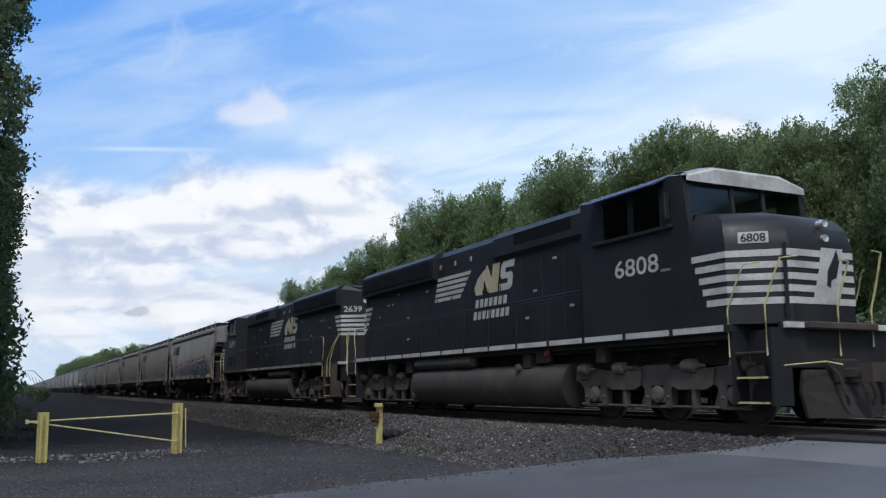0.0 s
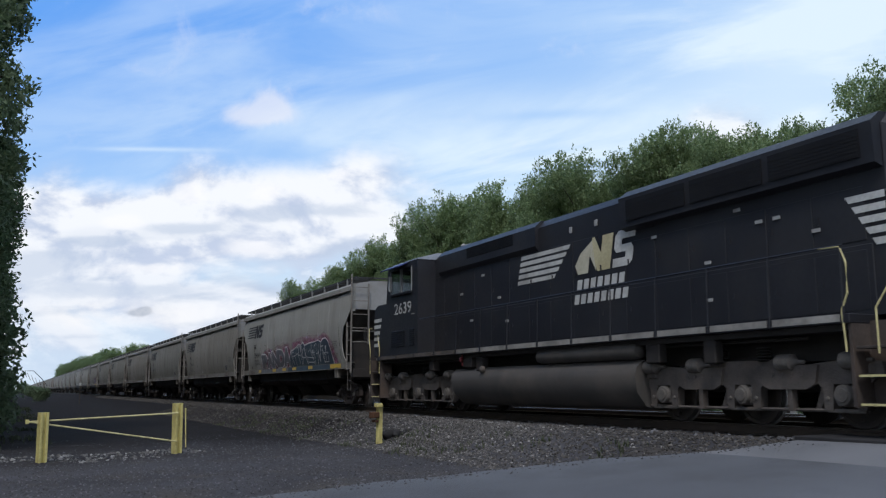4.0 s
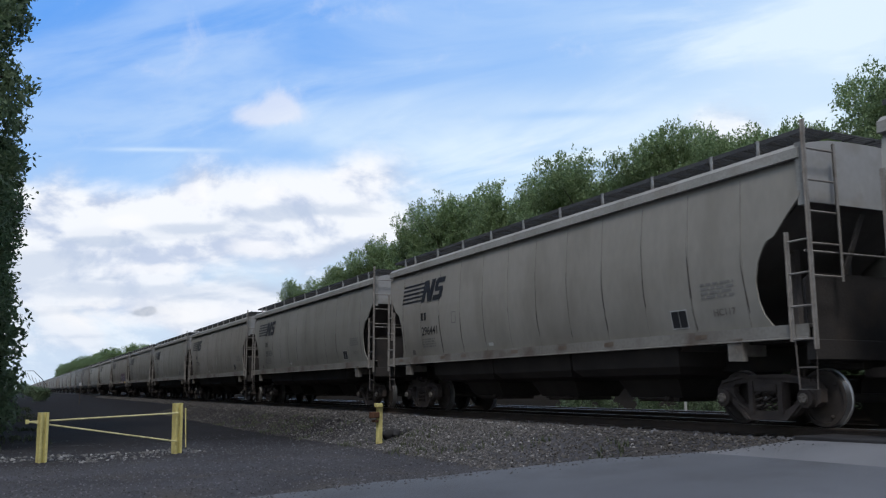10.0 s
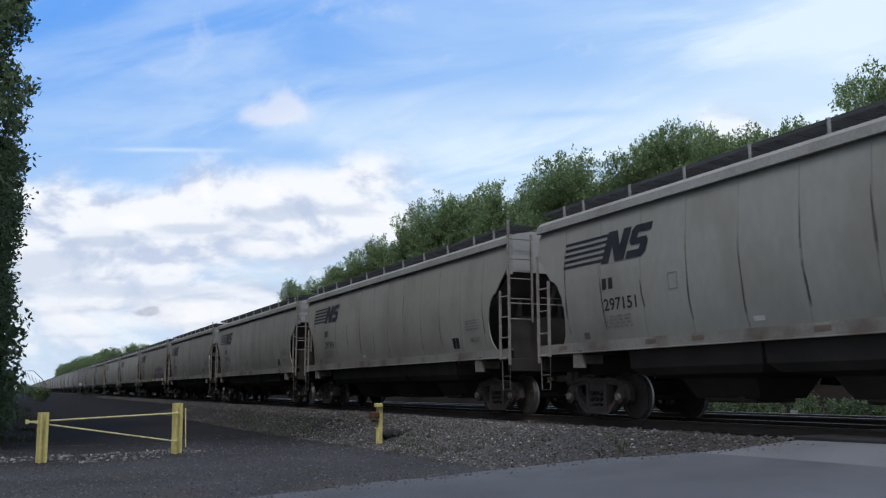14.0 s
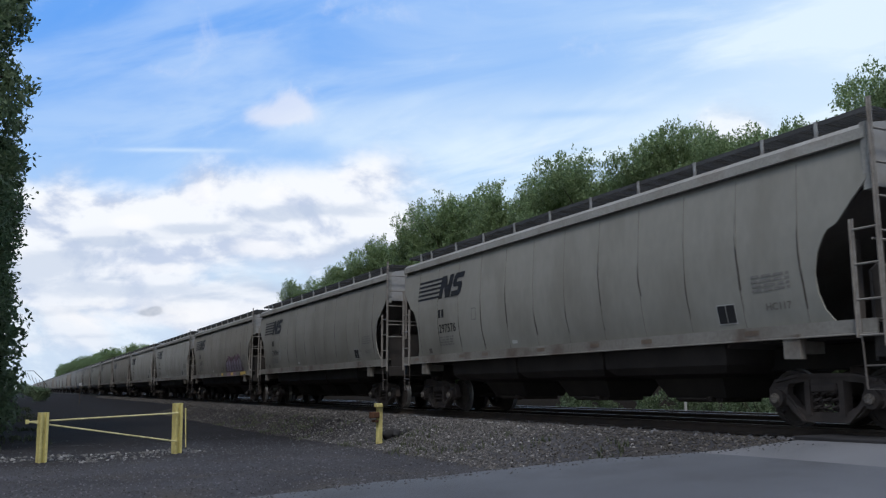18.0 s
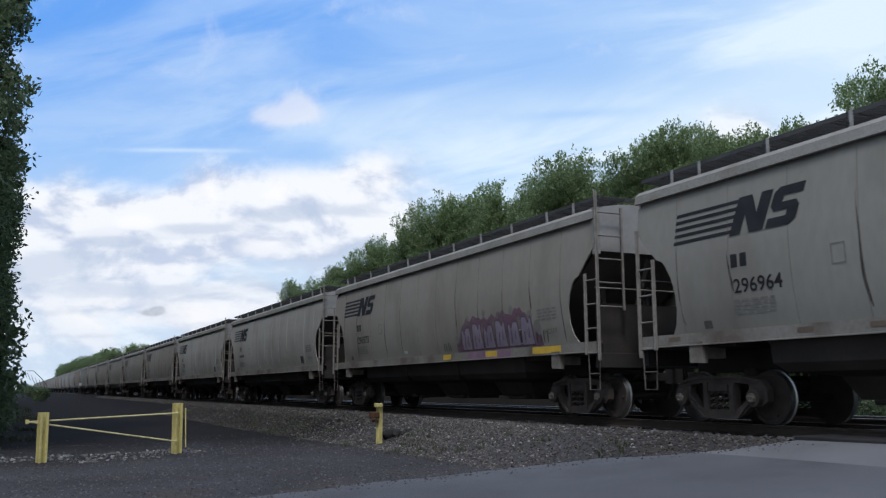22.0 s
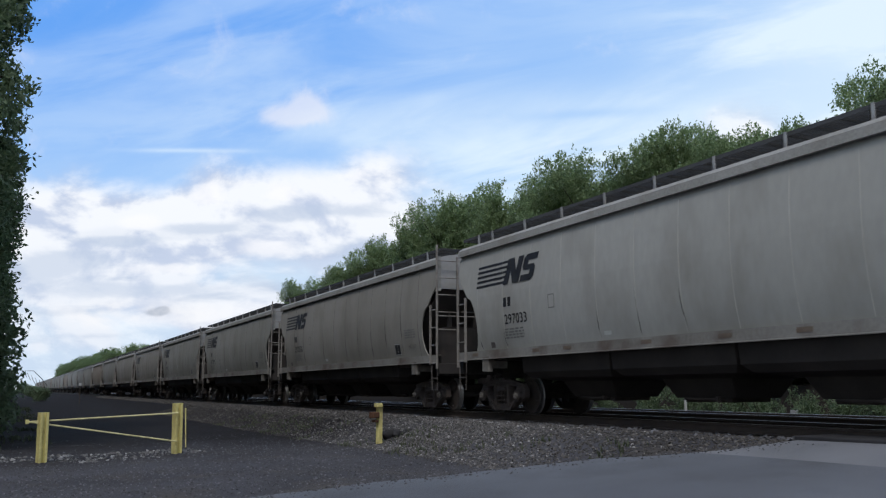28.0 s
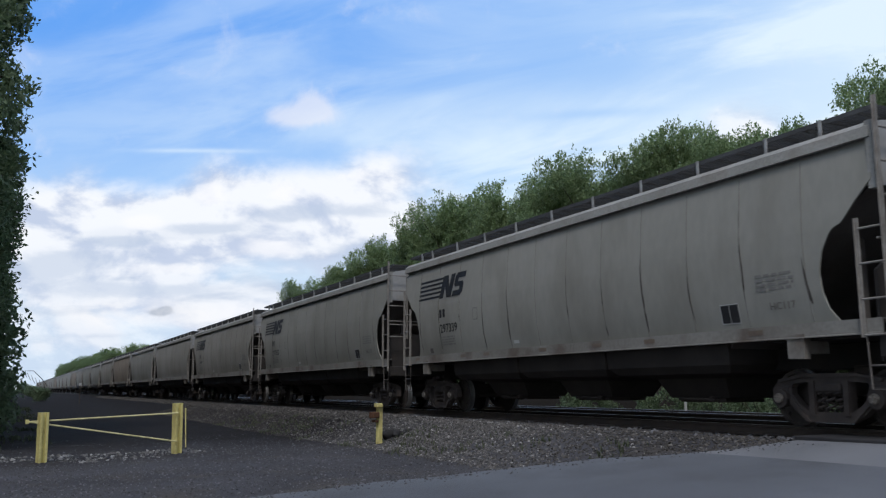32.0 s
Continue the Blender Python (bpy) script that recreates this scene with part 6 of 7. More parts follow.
            for z in (0.38, 0.79, 1.20):
                P("step", EM, lambda b: box(b, min(s * (e - 0.10), s * (e - 0.82)), max(s * (e - 0.10), s * (e - 0.82)), sd * 1.32 - 0.15, sd * 1.32 + 0.15, z - 0.02, z + 0.02, 0.006), "worn steel step")
                if z < 1.1:
                    P("step_edge", M_RAIL, lambda b: box(b, min(s * (e - 0.12), s * (e - 0.80)), max(s * (e - 0.12), s * (e - 0.80)), sd * 1.478 - 0.006, sd * 1.478 + 0.006, z - 0.015, z + 0.018), "yellow step edge")
            if long_hood_first and s < 0:
                P("grab_rail", M_RAIL, lambda b: pipe(b, [(s * (e - 1.35), sd * 1.50, 2.72), (s * (e - 0.96), sd * 1.50, 2.70), (s * (e - 0.86), sd * 1.51, 2.45), (s * (e - 0.86), sd * 1.52, 2.0), (s * (e - 0.98), sd * 1.52, 1.75), (s * (e - 0.94), sd * 1.52, 1.14)], 0.015, 8), "bent yellow grab rail")
                for q, lean in ((e - 0.42, 0.62), (e - 0.06, 0.34)):
                    P("grab_rail", M_RAIL, lambda b: pipe(b, [(s * q, sd * 1.50, 1.10), (s * q, sd * 1.50, 1.75), (s * (q + lean * 0.6), sd * 1.40, 2.35), (s * (q + lean), sd * 1.25, 2.72)], 0.015, 8), "slanting yellow grab rail")
                continue
            for q, lean in ((e - 0.90, 0.34), (e - 0.06, 0.30)):
                P("grab_rail", M_RAIL, lambda b: pipe(b, [(s * q, sd * 1.52, 1.14), (s * q, sd * 1.52, 1.95), (s * (q + lean * 0.55), sd * 1.50, 2.35), (s * (q + lean), sd * 1.44, 2.70), (s * (q + lean + 0.20), sd * 1.26, 2.72)], 0.015, 8), "bent yellow grab rail")
        for y, z0, z1 in ((0.04, 1.15, 2.72), (0.86, 1.32, 2.92)):
            P("end_rail", M_RAIL, lambda b: pipe(b, [(s * (e + 0.04), y, z0), (s * (e + 0.04), y, 1.95), (s * (e + 0.17), y, 2.35), (s * (e + 0.32), y, z1), (s * (e + 0.32), y - 0.22, z1 + 0.02)], 0.018, 8), "yellow end rail")
    # black handrails along the walkway
    for s in sides:
        P("handrail", B, lambda b: pipe(b, [(-e + 0.9, s * 1.50, 2.72), (cab_a - 0.1, s * 1.50, 2.72)], 0.016, 6))
        xs = np.linspace(-e + 0.95, e - 0.95, n + 1)
        for x in xs:
            if x < cab_a - 0.1:
                P("stanchion", B, lambda b: pipe(b, [(x, s * 1.53, 1.58), (x, s * 1.50, 2.72)], 0.014, 6))
    P("horn", M_GALV, lambda b: [lathe(b, [(0.03, -0.2), (0.04, 0.1), (0.09, 0.2)], (cab_a - 0.7, y, 4.98), "x", 10) for y in (-0.2, 0.0, 0.2)])
    for u in (6.85, -6.75):
        loco_truck(r, u, spin)
    return r


LOCO_A = locomotive("lead_locomotive", "black six-axle diesel locomotive with white nose stripes", "6808", False, 10.95, 4.95, 8.28, 9.20, -9.75, -9.90, 101)
LOCO_B = locomotive("second_locomotive", "black six-axle diesel locomotive running long hood first", "2639", True, 11.2, 6.1, 8.55, 9.75, -9.62, -10.20, 102)
LOCOS = [(LOCO_A, 36.15, 0), (LOCO_B, 13.95, 180)]

# ---- trees ----
def leaf_cloud(rnd, blobs, count, size, sprig=13):
    """Sprigs of small bent leaves that point outward and up through uneven blobs: returns a mesh."""
    rs = np.random.RandomState(rnd.randrange(1 << 30))
    unit = lambda v: v / np.maximum(np.linalg.norm(v, axis=-1, keepdims=True), 1e-6)
    B = np.array(blobs, float)
    share = B[:, 3] ** 2 / np.sum(B[:, 3] ** 2)
    at = np.repeat(np.arange(len(B)), np.maximum(3, (count / sprig * share).astype(int)))
    k = len(at)
    d = unit(rs.normal(size=(k, 3)))
    rad = B[at, 3:4] * (0.30 + 0.62 * rs.rand(k, 1) ** 0.5) * rs.uniform(0.80, 1.12, (k, 1))
    c = B[at, :3] + d * rad * np.stack([np.ones(k), np.ones(k), B[at, 4]], axis=1)
    g = unit(d * 0.8 + np.array([0, 0, 0.30]) + rs.normal(size=(k, 3)) * 0.5)
    f = np.linspace(-0.35, 0.75, sprig)[None, :, None]
    p = c[:, None, :] + g[:, None, :] * (size * rs.uniform(2.0, 4.6, (k, 1, 1))) * f + rs.normal(size=(k, sprig, 3)) * size * (1.45 - 0.9 * np.maximum(f, 0))
    a = unit(g[:, None, :] * 0.7 + rs.normal(size=(k, sprig, 3)) * 0.65)
    b = unit(np.cross(a, np.array([0, 0, 0.9]) + rs.normal(size=(k, sprig, 3)) * 0.8))
    ln = size * rs.uniform(0.6, 1.3, (k, sprig, 1))
    wd = ln * rs.uniform(0.40, 0.58, (k, sprig, 1))
    up = np.cross(a, b) * ln * 0.12
    v = np.stack([p - a * ln, p + b * wd + up, p + a * ln, p - b * wd + up], axis=2).reshape(-1, 3)
    me = bpy.data.meshes.new("crown")
    me.from_pydata(v.tolist(), [], np.arange(len(v)).reshape(-1, 4).tolist())
    return me


def limb(bm, p, d, length, r, rnd, depth, tips):
    pts = [Vector(p)]
    d = Vector(d).normalized()
    for i in range(4):
        d = (d + Vector((rnd.gauss(0, 0.12), rnd.gauss(0, 0.12), 0.10))).normalized()
        pts.append(pts[-1] + d * length / 4)
    rings = []
    for i, q in enumerate(pts):
        rr = r * (1 - 0.17 * i)
        s = d.cross(Vector((0.3, 1, 0.1))).normalized()
        u = s.cross(d).normalized()
        rings.append([tuple(q + (s * math.cos(a) + u * math.sin(a)) * rr) for a in (2 * math.pi * j / 6 for j in range(6))])
    loft(bm, rings)
    tips += [tuple(pts[3]), tuple(pts[-1])]
    if depth:
        for j in range(3):
            q = pts[2 + j % 3]
            a = rnd.uniform(0, 6.28)
            limb(bm, q, d * 0.6 + Vector((math.cos(a), math.sin(a), rnd.uniform(0.0, 0.6))), length * 0.62, r * 0.45, rnd, depth - 1, tips)


def make_tree(seed, h, spread, leaves, size, mat, low=0.16, squash=0.8, blob=0.26):
    rnd = random.Random(seed)
    root = thing("tree", "leafy green broadleaf tree of the lineside wood", "tree", "lineside trees")
    bm = bmesh.new()
    rings, th = [], h * 0.72
    for i in range(8):
        f = i / 7
        rr = h * 0.017 * (1 - 0.8 * f) * (1.5 if i == 0 else 1)
        rings.append([(rr * math.cos(a) + 0.15 * math.sin(f * 3 + seed), rr * math.sin(a) + 0.12 * math.cos(f * 4 + seed), -0.3 + f * th) for a in (2 * math.pi * j / 8 for j in range(8))])
    loft(bm, rings)
    part("trunk", bm, M_WOOD, root, "", True)
    tips = []
    bm = bmesh.new()
    for i in range(11):
        z = h * (low + 0.5 * i / 10)
        a = i * 2.4 + rnd.uniform(-0.4, 0.4)
        limb(bm, (0, 0, z), (math.cos(a), math.sin(a), 0.55 + 0.08 * i), spread * rnd.uniform(0.55, 0.95) * (1.0 - 0.03 * i), h * 0.006, rnd, 1, tips)
    part("branching", bm, M_WOOD, root)
    blobs = []
    for t in tips:
        blobs.append((t[0] + rnd.gauss(0, 0.2), t[1] + rnd.gauss(0, 0.2), t[2] + rnd.uniform(-0.2, 0.4), spread * blob * rnd.uniform(0.6, 1.25), squash))
    for i in range(10):
        a = rnd.uniform(0, 6.28)
        q = spread * rnd.uniform(0, 0.45)
        blobs.append((q * math.cos(a), q * math.sin(a), h * rnd.uniform(0.72, 0.95), spread * blob * rnd.uniform(0.6, 1.1), 1.1))
    me = leaf_cloud(rnd, blobs, leaves, size)
    me.materials.append(mat)
    cr = new("crown", me)
    cr.parent = root
    return root


def place_trees():
    # templates stand among the far wood as trees of their own
    kinds = [make_tree(10 + i, 14.0, 4.4 + 0.4 * (i % 3), 66000, 0.092, M_LEAF[i % 2]) for i in range(6)]
    tops = [np.percentile([v.co.z for v in [c for c in t.children if c.name.startswith("crown")][0].data.vertices], 99.6) for t in kinds]
    rnd = random.Random(4)
    spots = []
    # the wood's edge beyond the second track: place along the track and height
    for i, (x, h) in enumerate(((-105.9, 14.6), (-100.5, 14.4), (-87.9, 13.6), (-86.6, 15.5), (-79.6, 16.0), (-77.4, 16.5), (-68.1, 15.1), (-67.1, 17.2), (-61.5, 17.0), (-60.0, 17.7), (-53.3, 15.7), (-53.1, 15.8), (-49.4, 15.5), (-49.0, 16.2), (-43.9, 15.5), (-44.1, 15.1), (-41.2, 13.7),
                                (-41.3, 13.9), (-37.0, 13.9), (-37.2, 15.3), (-34.9, 15.1), (-34.5, 15.4), (-31.3, 13.7), (-31.7, 13.5), (-29.5, 13.1), (-29.4, 13.7), (-26.3, 12.7), (-26.3, 13.0), (-24.8, 12.2), (-22.6, 14.4), (-20.9, 14.0), (-20.4, 14.5), (-18.4, 13.9))):
        spots.append((x, 30.5 + (0, 1.2, -0.8, 0.6)[i % 4], h - (0.8 if -80 < x < -48 else 0.35)))
    edge = len(spots)
    for x, y, h in spots[2:edge]:
        spots.append((x * 1.06 - 1.0, y + 2.8, h * 0.92))
    edge = len(spots)
    for i in range(9):
        spots.append((-18 - i * 8.7 + rnd.uniform(-1.5, 1.5), 38 + rnd.uniform(-2, 3), rnd.uniform(10.5, 12.0)))
    for i in range(6):
        spots.append((-8 + i * 7.0 + rnd.uniform(-1, 1), 29 + rnd.uniform(-2, 3), rnd.uniform(11.5, 13.5)))
    for i in range(10):
        spots.append((-108 - i * 12 + rnd.uniform(-3, 3), 34 + rnd.uniform(-2, 4), rnd.uniform(8.5, 10.5)))
    for i in range(16):
        spots.append((-288 - i * 9 + rnd.uniform(-3, 3), 32 + rnd.uniform(-2, 4), (14.2 if i < 2 else 15.8) + rnd.uniform(-0.8, 0.9)))
    for i in range(18):
        spots.append((-440 - i * 26 + rnd.uniform(-6, 6), 36 + rnd.uniform(-3, 5), 18.5 + 0.35 * i + rnd.uniform(-1.2, 1.2)))
    for i, (x, y, h) in enumerate(spots):
        k = h / tops[i % len(kinds)]
        wide = 0.74 if i < edge else 1.0
        m = pose(x, y, ground_z(x, y), 0, 0, rnd.uniform(0, 360)) @ Matrix.Diagonal((k * wide * rnd.uniform(0.9, 1.15), k * wide * rnd.uniform(0.9, 1.15), k, 1))
        if i < len(kinds):
            t = kinds[i]
        else:
            t = copy_thing(kinds[i % len(kinds)], pose(0, 0, 0))
        t.matrix_basis = m


place_trees()


def edge_tree(seed, x, y, h, reach, label):
    """A tall tree of the lot's edge: trunk, limbs and hanging masses of leaf out to reach(z)."""
    rnd = random.Random(seed)
    root = thing("tree", label, "tree", "trees by the lot")
    z0 = ground_z(x, y)
    bm = bmesh.new()
    rings = [[(0.30 * (1 - 0.8 * f) * math.cos(a) + 0.2 * math.sin(f * 3 + seed), 0.30 * (1 - 0.8 * f) * math.sin(a), -0.3 + f * h * 0.9) for a in (2 * math.pi * j / 8 for j in range(8))] for f in np.linspace(0, 1, 9)]
    loft(bm, rings)
    part("trunk", bm, M_WOOD, root, "", True)
    blobs, tips = [], []
    bm = bmesh.new()
    z = 0.8
    while z < h:
        e = reach(z) - y
        for side in (1, 1, -1):
            a = rnd.uniform(-1.1, 1.1)
            r = rnd.uniform(0.45, 0.95)
            q = max(0.4, (e - r * 0.55) * rnd.uniform(0.78, 1.0))
            c = (q * math.sin(a) * 1.1, side * q * math.cos(a * 0.55), z + rnd.uniform(-0.3, 0.3))
            blobs.append((*c, r, 0.85))
            if rnd.random() < 0.5:
                pipe(bm, [(0, 0, z - 0.8), (c[0] * 0.5, c[1] * 0.5, z - 0.25), (c[0], c[1], z + 0.1)], 0.035, 5)
        blobs.append((rnd.uniform(-1, 1), rnd.uniform(-1.4, 1.0), z, rnd.uniform(0.8, 1.3), 0.9))
        z += rnd.uniform(0.38, 0.6)
    part("branching", bm, M_WOOD, root)
    me = leaf_cloud(rnd, blobs, 52000, 0.11)
    me.materials.append(M_LEAF[2])
    o = new("crown", me)
    o.parent = root
    root.matrix_basis = pose(x, y, z0)


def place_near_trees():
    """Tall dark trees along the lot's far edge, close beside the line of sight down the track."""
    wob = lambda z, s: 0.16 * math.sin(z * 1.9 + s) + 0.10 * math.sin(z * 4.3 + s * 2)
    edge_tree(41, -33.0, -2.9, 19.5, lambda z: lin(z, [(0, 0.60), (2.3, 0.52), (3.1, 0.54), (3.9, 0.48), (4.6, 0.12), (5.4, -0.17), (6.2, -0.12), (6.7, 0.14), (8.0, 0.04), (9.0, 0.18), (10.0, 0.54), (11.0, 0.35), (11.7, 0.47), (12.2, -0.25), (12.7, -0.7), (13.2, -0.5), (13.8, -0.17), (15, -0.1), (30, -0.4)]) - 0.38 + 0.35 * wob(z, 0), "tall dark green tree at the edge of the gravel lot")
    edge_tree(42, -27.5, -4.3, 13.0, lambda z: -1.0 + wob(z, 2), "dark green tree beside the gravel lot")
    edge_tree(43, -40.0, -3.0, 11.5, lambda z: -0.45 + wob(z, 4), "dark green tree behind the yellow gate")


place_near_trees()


def place_unseen_wood():
    """Unseen trees added behind the wood's edge to shade the lot and far cars."""
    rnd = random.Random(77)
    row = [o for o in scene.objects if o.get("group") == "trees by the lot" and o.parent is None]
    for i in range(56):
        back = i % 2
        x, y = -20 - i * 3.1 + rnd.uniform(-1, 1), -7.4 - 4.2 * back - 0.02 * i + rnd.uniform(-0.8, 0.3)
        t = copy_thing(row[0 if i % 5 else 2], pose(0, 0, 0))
        t["label"] = "unseen dark green tree added along the lot for shade"
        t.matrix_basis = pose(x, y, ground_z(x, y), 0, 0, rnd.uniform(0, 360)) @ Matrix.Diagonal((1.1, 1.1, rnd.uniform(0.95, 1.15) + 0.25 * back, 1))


place_unseen_wood()


def shrub(seed, x, y, r, h, mat, size=0.09, count=2600, label="low green scrub beside the railway"):
    rnd = random.Random(seed)
    root = thing("shrub", label, "shrub", "lineside scrub")
    bm = bmesh.new()
    for i in range(9):
        a = rnd.uniform(0, 6.28)
        pipe(bm, [(0, 0, -0.1), (r * 0.3 * math.cos(a), r * 0.3 * math.sin(a), h * 0.45), (r * 0.7 * math.cos(a), r * 0.7 * math.sin(a), h * 0.85)], 0.012, 4)
    part("woody_base", bm, M_WOOD, root)
    blobs = []
    for i in range(12):
        a, q = rnd.uniform(0, 6.28), r * rnd.uniform(0, 0.75)
        blobs.append((q * math.cos(a), q * math.sin(a), h * rnd.uniform(0.2, 0.8), r * rnd.uniform(0.22, 0.42), 0.9))
    me = leaf_cloud(rnd, blobs, count, size)
    me.materials.append(mat)
    o = new("foliage", me)
    o.parent = root
    root.matrix_basis = pose(x, y, ground_z(x, y))
    return root


rnd = random.Random(8)
LOW = [shrub(100 + i, 0, 0, 1.25, 1.6, M_LEAF[2]) for i in range(3)]
HIGH = [shrub(150 + i, 0, 0, 1.5, 1.9, M_LEAF[2], 0.085, 4600) for i in range(4)]
for i in range(18):
    x, y = -22 - i * 2.6 + rnd.uniform(-0.8, 0.8), -1.75 + rnd.uniform(-0.7, 0.3) + 0.02 * i
    s = LOW[i] if i < 3 else copy_thing(LOW[i % 3], pose(0, 0, 0))
    k = rnd.uniform(0.6, 1.05)
    s.matrix_basis = pose(x, y, ground_z(x, y), 0, 0, rnd.uniform(0, 360)) @ Matrix.Diagonal((k, k, k * rnd.uniform(0.8, 1.2), 1))
FAR = [(-125, 3.2, 1.9), (-150, 3.6, 2.1), (-180, 3.2, 2.4), (-215, 4.2, 2.4), (-250, 3.5, 3.0), (-300, 4.0, 3.4), (-360, 3.0, 4.2), (-430, 3.0, 5.0)]
for i, (x, y, k) in enumerate(FAR):
    s = copy_thing(LOW[i % 3], pose(0, 0, 0))
    s.matrix_basis = pose(x, y, ground_z(x, y), 0, 0, 47 * i) @ Matrix.Diagonal((k * 0.6, k * 0.6, k * 0.55, 1))
for i in range(64):
    x, y = 14 - i * 2.3 + rnd.uniform(-0.9, 0.9), (23.6 if i % 2 else 25.6) + rnd.uniform(-0.9, 1.2)
    s = HIGH[i] if i < 4 else copy_thing(HIGH[i % 4], pose(0, 0, 0))
    k = rnd.uniform(0.85, 1.6)
    s.matrix_basis = pose(x, y, ground_z(x, y), 0, 0, rnd.uniform(0, 360)) @ Matrix.Diagonal((k * 1.2, k * 1.2, k, 1))

# pale bushes by themselves beside the second track
for i, x in enumerate((-30.2, -28.9, -25.4, -24.0, -22.6, -21.4, -20.3, -18.6, -17.4, -16.3, -15.2, -14.1)):
    wx = (0.75, 0.62, 0.8)[i % 3]
    s = shrub(190 + i, x, 20.7 + 0.3 * (i % 2), 1.25, 1.6, M_LEAF[2], 0.06, 2600, "pale green bush beside the second track")
    s.matrix_basis = s.matrix_basis @ Matrix.Diagonal((wx, wx, (0.72, 0.85, 0.78, 0.9)[i % 4], 1))

for i in range(44):
    x, y = 10 - i * 2.6 + rnd.uniform(-0.9, 0.9), 27.4 + rnd.uniform(-0.7, 1.2)
    s = copy_thing(HIGH[i % 4], pose(0, 0, 0))
    k = rnd.uniform(1.5, 2.2)
    s.matrix_basis = pose(x, y, ground_z(x, y), 0, 0, rnd.uniform(0, 360)) @ Matrix.Diagonal((k, k, k, 1))


# ---- yellow gate and posts ----
def square_post(name, x, y, h, w, label, lean=0.0):
    root = thing(name, label, "post", "yellow posts")
    bm = bmesh.new()
    a, c, t = w / 2, w * 0.5, 0.022
    prism(bm, [(-a, -c), (a, -c), (a, -c + t * 2.4), (t, -c + t * 2.4), (t, c - t * 2.4), (a, c - t * 2.4), (a, c), (-a, c), (-a, c - t * 2.4), (-t, c - t * 2.4), (-t, -c + t * 2.4), (-a, -c + t * 2.4)], -0.3, h, "z")
    part("shaft", bm, M_YEL, root)
    root.matrix_basis = pose(x, y, ground_z(x, y), lean, 0, 20)
    return root


GL, GR = (-22.74, 0.66), (-23.19, 3.76)
square_post("gate_post", *GL, 1.14, 0.19, "square yellow painted gate post in the gravel", 1.0)
square_post("gate_post", *GR, 1.24, 0.19, "square yellow painted gate post with a latch bar", 1.0)


def gate_arm():
    g = thing("tube_gate", "thin yellow tube gate closed between two posts", "gate")
    zl, zr = ground_z(*GL), ground_z(*GR)
    a = Vector((GL[0] + 0.02, GL[1] - 0.33, zl + 0.93))
    for name, z, r in (("top_tube", 1.00, 0.019), ("lower_tube", 0.30, 0.019)):
        bm = bmesh.new()
        pipe(bm, [tuple(a), (GR[0] + 0.16, GR[1] - 0.02, zr + z)], r, 8)
        part(name, bm, M_RAIL, g)
    bm = bmesh.new()
    box(bm, a.x - 0.03, a.x + 0.03, a.y - 0.06, a.y + 0.02, a.z - 0.05, a.z + 0.05, 0.01)
    part("hinge_plate", bm, M_YEL, g)
    bm = bmesh.new()
    pipe(bm, [(GR[0] + 0.16, GR[1] + 0.15, zr + 1.12), (GR[0] + 0.17, GR[1] + 0.19, zr + 0.15)], 0.016, 6)
    part("latch_bar", bm, M_YEL, g)


gate_arm()


def lock_post():
    x, y = -21.87, 8.69
    p = thing("lock_post", "yellow post with a rusty lock box on the ballast", "post", "yellow posts")
    z = ground_z(x, y)
    bm = bmesh.new()
    box(bm, -0.065, 0.065, -0.065, 0.065, -0.3, 1.02, 0.01)
    part("shaft", bm, M_YEL, p)
    bm = bmesh.new()
    box(bm, -0.02, 0.14, -0.16, 0.0, 0.94, 1.04, 0.01)
    part("cap", bm, M_YEL, p)
    bm = bmesh.new()
    box(bm, -0.06, 0.14, -0.30, -0.08, 0.66, 0.82, 0.02)
    part("lock_box", bm, M_RUST, p, "rusty brown lock box")
    bm = bmesh.new()
    box(bm, -0.08, 0.10, -0.2, -0.09, 0.55, 0.62, 0.01)
    part("hasp", bm, M_RUST, p)
    p.matrix_basis = pose(x, y, z, 0, 0, 15)


lock_post()

# ---- loose stones of the ballast shoulder and the lot ----
def scatter(name, seed, count, region, size, mat, label, keep=None, level=None):
    rs = np.random.RandomState(seed)
    base = np.array([(1, 0, 0), (-1, 0, 0), (0, 1, 0), (0, -1, 0), (0, 0, 1), (0, 0, -1)], float)
    tri = np.array([(0, 2, 4), (2, 1, 4), (1, 3, 4), (3, 0, 4), (2, 0, 5), (1, 2, 5), (3, 1, 5), (0, 3, 5)])
    x0, x1, y0, y1 = region
    vs, fs, k = [], [], 0
    for _ in range(count):
        # denser towards the camera's end of the strip
        x = x1 - (x1 - x0) * rs.rand() ** 1.35
        y = y0 + (y1 - y0) * rs.rand()
        if keep and not keep(x, y):
            continue
        s = size * (0.5 + rs.rand() ** 2 * 1.3)
        p = base * s * (0.6 + 0.7 * rs.rand(6, 1)) * np.array([1.0, 0.8 + 0.4 * rs.rand(), 0.55 + 0.3 * rs.rand()])
        a, b = rs.rand() * 6.28, (rs.rand() - 0.5) * 1.4
        ca, sa, cb, sb = math.cos(a), math.sin(a), math.cos(b), math.sin(b)
        r = np.array([(ca, -sa, 0), (sa, ca, 0), (0, 0, 1)]) @ np.array([(1, 0, 0), (0, cb, -sb), (0, sb, cb)])
        p = p @ r.T + (x, y, (level or ground_z)(x, y) + s * 0.15)
        vs.append(p)
        fs.append(tri + 6 * k)
        k += 1
    me = bpy.data.meshes.new(name)
    me.from_pydata(np.concatenate(vs).tolist(), [], np.concatenate(fs).tolist())
    me.materials.append(mat)
    return tagged(new(name, me), label, "gravel", kind="stuff")


